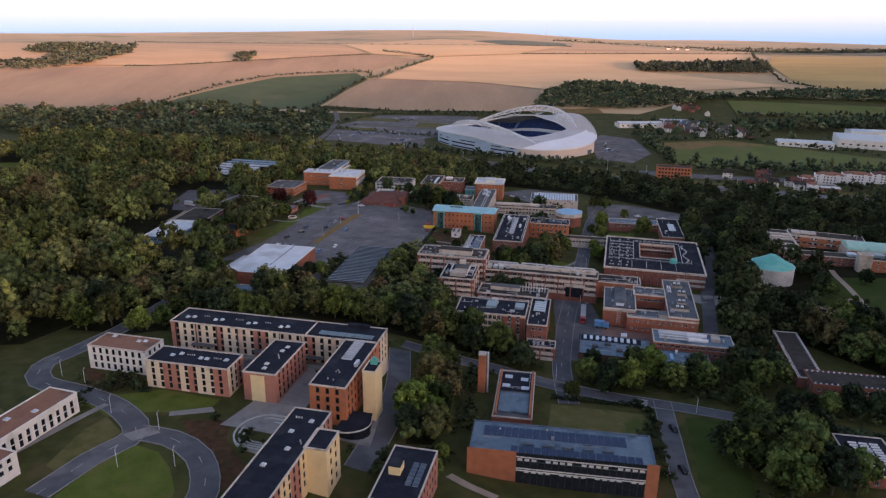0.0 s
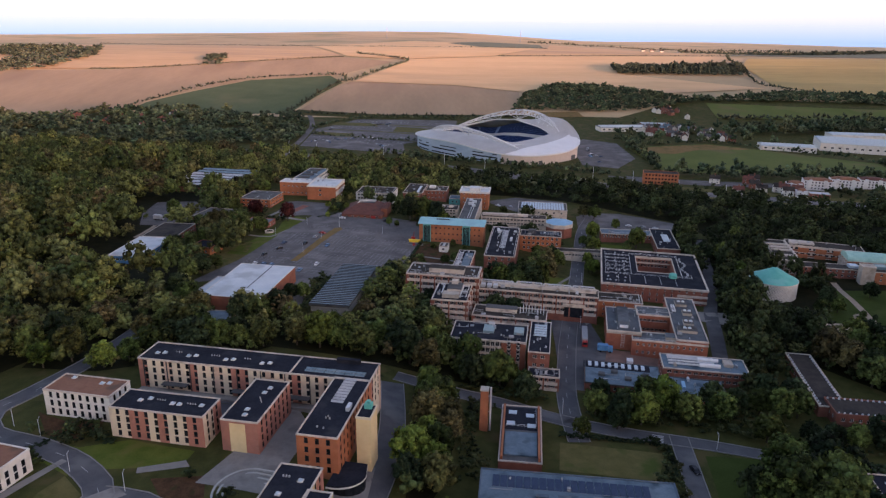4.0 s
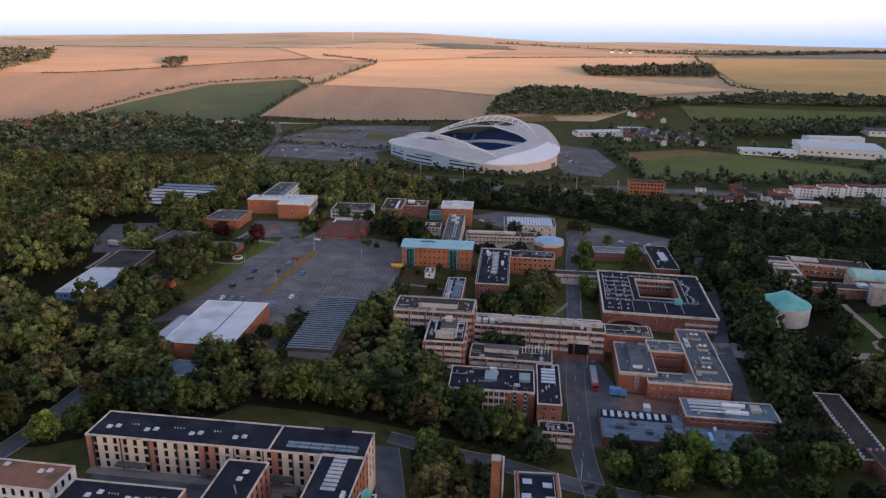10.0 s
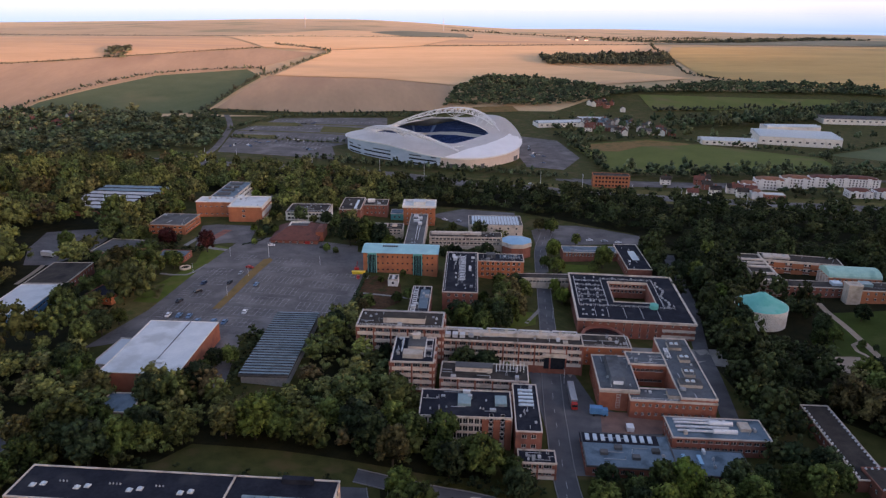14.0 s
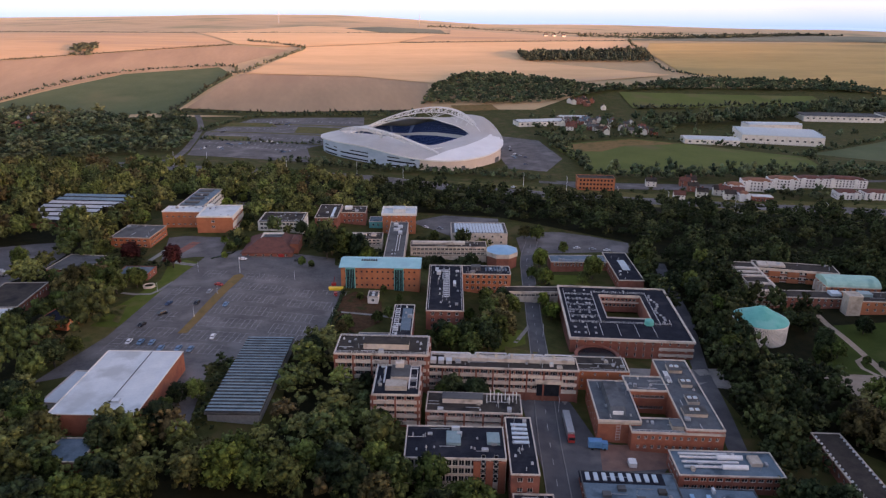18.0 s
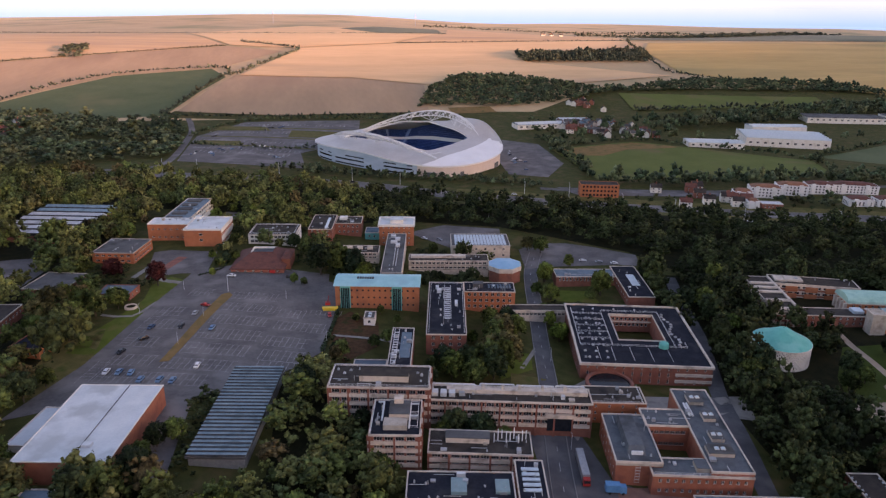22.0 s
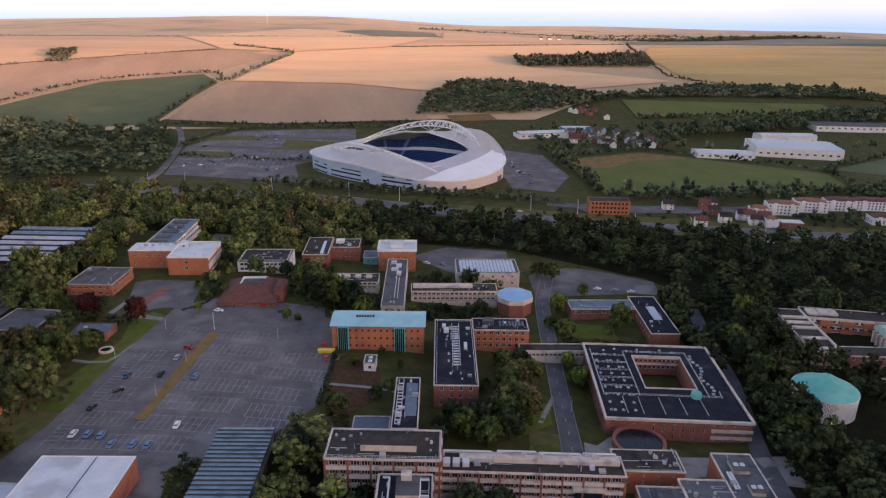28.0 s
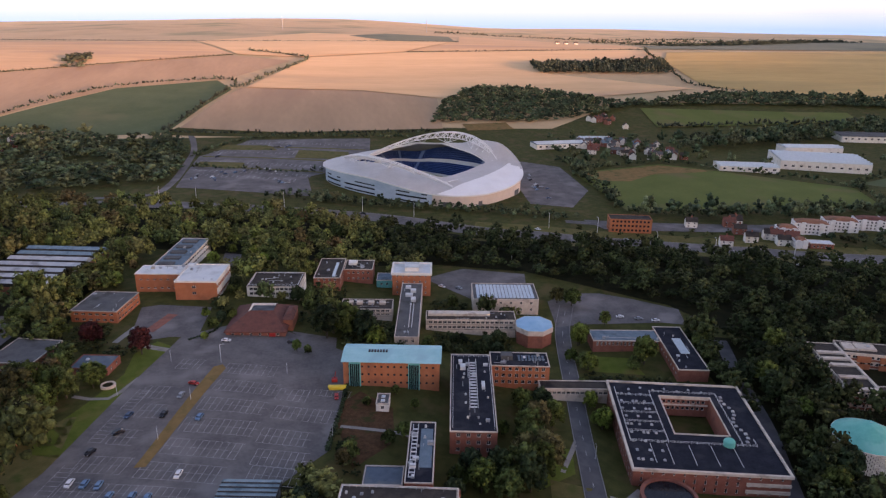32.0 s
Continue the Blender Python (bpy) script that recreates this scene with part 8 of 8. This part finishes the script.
for row in ((-75.6, 387, -48.4, 380), (-70, 400, -43.6, 393), (-66.3, 413, -39.3, 406.5), (-62, 427, -36.6, 420.8), (-58, 441.5, -33, 435.5), (-56, 456.5, -33, 451.5), (-98, 379, -57, 369), (-33.8, 419, -9, 412.5), (-40, 380.5, -22, 376)):
    bays(*row)
bays(-19, 431, -4, 427, False)
for row in ((-33, 433, -21, 430), (-38, 403, -20, 398.5), (-39, 390, -21, 385.5), (-96.5, 393.5, -79.5, 389.2), (-89.5, 408.5, -80.5, 406.2), (-84, 425, -74, 422.4), (-86, 439.5, -76, 437), (-76, 463, -66, 460.4)):
    bays(*row)
bays(-92.5, 405, -83, 440, False)
bays(-101, 372, -96, 392, False)
drape("traffic_island", [(-77.6, 388), (-73.8, 388), (-55.8, 456), (-57.6, 460), (-61, 458)], dry_grass, 0.24, "long dry grass strip down the car park", "island")
drape("paved_strip", [(-99, 500), (-94, 498), (-86, 517), (-91, 519)], brick, 0.2, "red brick path across the yard", "path")


def car_mesh(paint):
    """A hatchback, 4.3 m long along y, standing on z = 0."""
    prof = [(-2.1, 0.35), (-2.12, 0.75), (-1.75, 0.92), (-1.25, 1.0), (-0.65, 1.42), (1.05, 1.46), (1.75, 1.05), (2.12, 0.95), (2.15, 0.4)]
    body = Shape()
    half = [(y, z, 0.86 if z < 1.02 else 0.68) for y, z in prof]
    k = len(half)
    body.v = [(w, y, z) for y, z, w in half] + [(-w, y, z) for y, z, w in half]
    body.f = [tuple(range(k - 1, -1, -1)), tuple(range(k, 2 * k))] + [(i, (i + 1) % k, k + (i + 1) % k, k + i) for i in range(k)]
    body.m = [0] * len(body.f)
    glassy = Shape()
    glassy.face([(0.66, -0.66, 1.40), (-0.66, -0.66, 1.40), (-0.8, -1.22, 1.04), (0.8, -1.22, 1.04)])
    glassy.face([(-0.66, 1.08, 1.44), (0.66, 1.08, 1.44), (0.8, 1.7, 1.1), (-0.8, 1.7, 1.1)])
    for sgn in (1, -1):
        glassy.face([(sgn * 0.80, -0.95, 1.1), (sgn * 0.80, 1.5, 1.1), (sgn * 0.71, 1.0, 1.4), (sgn * 0.71, -0.55, 1.4)])
    wheel = Shape()
    wheel.tube((-0.11, 0, 0), (0.11, 0, 0), 0.32, sides=12)
    lamp = Shape().box(-0.16, 0.16, -0.03, 0.03, -0.07, 0.07)
    return body.mesh("body", paint), glassy.mesh("window", glass), wheel.mesh("wheel", rubber), lamp.mesh("headlight", frame_white)


PAINTS = {"w": (shade("car_white", (0.7, 0.7, 0.7), (0.78, 0.78, 0.78), 2, rough=0.3), "white hatchback parked in a bay"), "b": (shade("car_blue", (0.1, 0.2, 0.32), (0.14, 0.26, 0.4), 2, rough=0.3), "blue hatchback parked on the tarmac"),
          "k": (shade("car_black", (0.015, 0.015, 0.02), (0.03, 0.03, 0.035), 2, rough=0.25), "black car parked on the tarmac"), "g": (shade("car_grey", (0.25, 0.27, 0.29), (0.33, 0.35, 0.37), 2, rough=0.3), "silver-grey car parked on the tarmac"),
          "r": (red_paint, "red car parked on the tarmac"), "n": (shade("car_navy", (0.03, 0.06, 0.12), (0.05, 0.09, 0.17), 2, rough=0.3), "dark blue car parked on the tarmac")}
MASTER = {}


def car(x, y, paint, turn):
    at = pose(x, y, ground(x, y) + 0.17, 0, 0, turn)
    if paint in MASTER:
        return copy_thing(MASTER[paint], at)
    body, glassy, wheel, lamp = car_mesh(PAINTS[paint][0])
    c = thing("car", PAINTS[paint][1], "car", at, "parked cars")
    part("body", body, None, c)
    part("window", glassy, None, c)
    for x_ in (-0.78, 0.78):
        for y_ in (-1.3, 1.35):
            part("wheel", wheel, None, c, at=pose(x_, y_, 0.32))
        part("headlight", lamp, None, c, at=pose(x_ * 0.75, -2.12, 0.72))
    MASTER[paint] = c
    return c


for x, y, p, turn in ((-95.3, 381.6, "w", -10), (-90.5, 380.4, "b", -12), (-85.9, 379, "b", -8), (-94, 398.8, "k", -25), (-87.7, 410.1, "k", -60), (-86.8, 421.1, "n", -20), (-74.1, 419.8, "k", -14), (-60.7, 416, "b", -14),
                      (-70.1, 433.2, "g", -14), (-66.8, 442.4, "r", 60), (-62.2, 381.6, "w", -10), (-9.8, 428, "r", 0), (-58.9, 484, "w", 75), (-28.8, 480, "k", 80), (-81.2, 372.5, "b", -14), (-74.2, 371.2, "b", -14), (-69.4, 369.8, "b", -14),
                      (-103, 501, "g", 60), (56.5, 560, "w", 40), (66, 556, "g", 40), (80, 553, "k", 40), (92, 556, "w", 30), (146, 505, "w", 80), (155, 501, "g", 80), (138, 509, "k", 80), (163, 497, "w", 80)):
    car(x, y, p, turn)
pick = random.Random(8)
for i in range(44):
    x, y = pick.choice(((-120, 850), (-95, 870), (-70, 890), (-45, 835), (-110, 960), (-60, 1000), (192, 800), (196, 840), (186, 770)))
    car(x + pick.uniform(-14, 14) * (0.5 if x > 0 else 1), y + pick.uniform(-12, 12), pick.choice("wbkgn"), pick.choice((0, 90, -50)))
for x, y, p, turn in ((150, 668, "w", 60), (210, 640, "g", 50), (300, 566, "w", 55), (-100, 745, "w", 80), (20, 722, "k", 72), (75, 183, "k", 10), (79.5, 207, "k", 10), (138, 209, "g", 70), (126, 215, "r", 70)):
    car(x, y, p, turn)
# stadium car park: planted strips and marked rows
for ax, ay, bx, by in ((-136, 905, -10, 880), (-138, 960, 30, 925), (-110, 1010, 40, 985)):
    drape("planted_strip", strip_poly([(ax, ay), (bx, by)], 5.0), rough_grass, 0.42, "grass strip between rows of parking bays", "grass")
for ax, ay, bx, by in ((-130, 865, -30, 843), (-134, 885, -20, 862), (-136, 930, 0, 902), (-130, 985, 35, 955), (-100, 1030, 38, 1008)):
    d = math.hypot(bx - ax, by - ay)
    s = Shape()
    for i in range(int(d / 5)):
        x, y = ax + (bx - ax) * i * 5 / d, ay + (by - ay) * i * 5 / d
        drape("", strip_poly([(x - 1, y - 5), (x + 1, y + 5)], 0.28), paint_white, 0.36, "", "", shape=s)
    part("bay_marking", s, paint_white, bpy.data.objects["car_park.001"])
digger = thing("yellow_skip", "yellow open skip beside the office block", "skip", pose(-9.3, 434.8, ground(-9.3, 434.8) + 0.15, 0, 0, -8))
part("tub", Shape().prism([(-3.2, -0.9), (3.2, -0.9), (3.2, 0.9), (-3.2, 0.9)], 0.0, 1.3, top=1.12), yellow_paint, digger)
part("rim", Shape().box(-3.7, 3.7, -1.12, 1.12, 1.303, 1.42), yellow_paint, digger)
rh = thing("red_hoist", "red maintenance hoist by the brick wall", "hoist", pose(-10.2, 441.5, ground(-10.2, 441.5) + 0.1))
part("base", Shape().box(-1.2, 1.2, -1.0, 1.0, 0, 1.4), red_paint, rh)
part("mast", Shape().tube((0, 0, 1.4), (0.6, 0, 4.6), 0.18), red_paint, rh)
for x, y, w, d, hh, m, words in ((66, 276.5, 5.5, 2.6, 2.7, blue_paint, "blue cargo container in the yard"), (81.5, 284, 2.4, 3, 1.6, steel, "white gas tank compound in the yard")):
    c = thing("container", words, "container", pose(x, y, ground(x, y) + 0.1, 0, 0, -12))
    part("body", Shape().box(-w / 2, w / 2, -d / 2, d / 2, 0, hh), m, c)
    part("lid", Shape().box(-w / 2 - 0.05, w / 2 + 0.05, -d / 2 - 0.05, d / 2 + 0.05, hh + 0.003, hh + 0.12), m, c)
    for i in range(5):
        xx = -d / 2 + d * (i + 0.5) / 5
        part("rib", Shape().box(-w / 2 - 0.06, -w / 2 - 0.003, xx - 0.08, xx + 0.08, 0.1, hh - 0.1), m, c)
well = thing("planter_ring", "low round brick planter on the lawn", "planter", pose(-100.5, 446, ground(-100.5, 446) + 0.1))
s = ring_shape(2.2, 2.9, -0.3, 1.1, 16)
part("wall", s, concrete_pale, well)
part("soil", Shape().prism([(2.2 * math.cos(i * math.pi / 8), 2.2 * math.sin(i * math.pi / 8)) for i in range(16)], -0.2, 0.7), forest_floor, well)


def street_lamp(x, y, tall=9.0, turn=0.0):
    at = pose(x, y, ground(x, y), 0, 0, turn)
    if "lamp" in MASTER:
        o = copy_thing(MASTER["lamp"], at @ Matrix.Scale(tall / 9.0, 4))
        o.matrix_basis = at @ Matrix.Scale(tall / 9.0, 4)
        return o
    c = thing("street_lamp", "slim grey steel street lamp", "lamp", at, "street lamps")
    part("post", Shape().tube((0, 0, -0.5), (0, 0, 8.6), 0.11, sides=6).tube((0, 0, 8.6), (1.3, 0, 9.0), 0.07, sides=5), steel, c)
    part("lantern", Shape().box(1.1, 1.9, -0.14, 0.14, 8.93, 9.1), metal_grey, c)
    MASTER["lamp"] = c
    return c


street_lamp(-58.5, 462)
for x, y, tall in ((-80, 466, 5), (-73, 404, 5), (-66, 430, 5), (-95, 438, 5), (-30, 450, 5), (-12, 400, 5), (-103, 190, 6), (-85, 182, 6), (-74, 165, 6), (-131, 214, 6), (-120, 208, 6), (-89, 163, 6), (-7, 250, 6), (45, 244, 6), (92, 220, 6), (72, 330, 6), (68, 318, 6), (84, 385, 6),
                   (112, 605, 12), (160, 672, 12), (224, 620, 12), (258, 600, 12), (299, 572, 12), (351, 538, 12), (-114, 760, 12), (-43, 745, 12), (-144, 765, 12), (60, 712, 12), (20, 730, 12), (195, 660, 12)):
    street_lamp(x, y, tall, 90)
pylon = [(-120, 2700), (380, 2750)]
for x, y in pylon:
    c = thing("radio_mast", "thin lattice mast on the skyline", "mast", pose(x, y, ground(x, y)))
    part("lattice", Shape().tube((0, 0, -2), (0, 0, 42), 0.9, sides=4), metal_grey, c)
    part("crossbar", Shape().box(-4, 4, -0.4, 0.4, 30, 31), metal_grey, c)

# zebra crossing, bus and delivery lorries
for i in range(6):
    drape("crossing_stripe", strip_poly([(71.5 + i * 0.35, 224.4 + i * 0.95), (75.0 + i * 0.35, 223.0 + i * 0.95)], 0.45), paint_white, 0.2, "worn white stripe of a zebra crossing", "marking")


def lorry(x, y, turn, cab, box, label, long=8.0):
    t = thing("lorry", label, "lorry", pose(x, y, ground(x, y) + 0.17, 0, 0, turn), "service vehicles")
    part("cargo_box", Shape().box(-1.2, 1.2, -long / 2 + 2.0, long / 2, 0.9, 3.4), box, t)
    part("cab", Shape().prism([(-1.15, -long / 2), (1.15, -long / 2), (1.15, -long / 2 + 1.9), (-1.15, -long / 2 + 1.9)], 0.5, 2.7, top=0.94), cab, t)
    part("windscreen", Shape().box(-1.0, 1.0, -long / 2 - 0.02, -long / 2 + 0.06, 1.5, 2.4), glass_dark, t)
    for x_ in (-1.05, 1.05):
        for y_ in (-long / 2 + 1.0, long / 2 - 1.4):
            part("wheel", Shape().tube((x_ - 0.15, y_, 0.45), (x_ + 0.15, y_, 0.45), 0.45, sides=10), rubber, t)


lorry(67.2, 305.5, -12, red_paint, metal_grey, "lorry with grey box body in the service road", 16.0)
lorry(73.5, 294, 76, blue_paint, blue_paint, "blue delivery lorry in the yard", 6.5)
lorry(-177, 470, 75, frame_white, frame_white, "white van body parked among trees", 7.0)
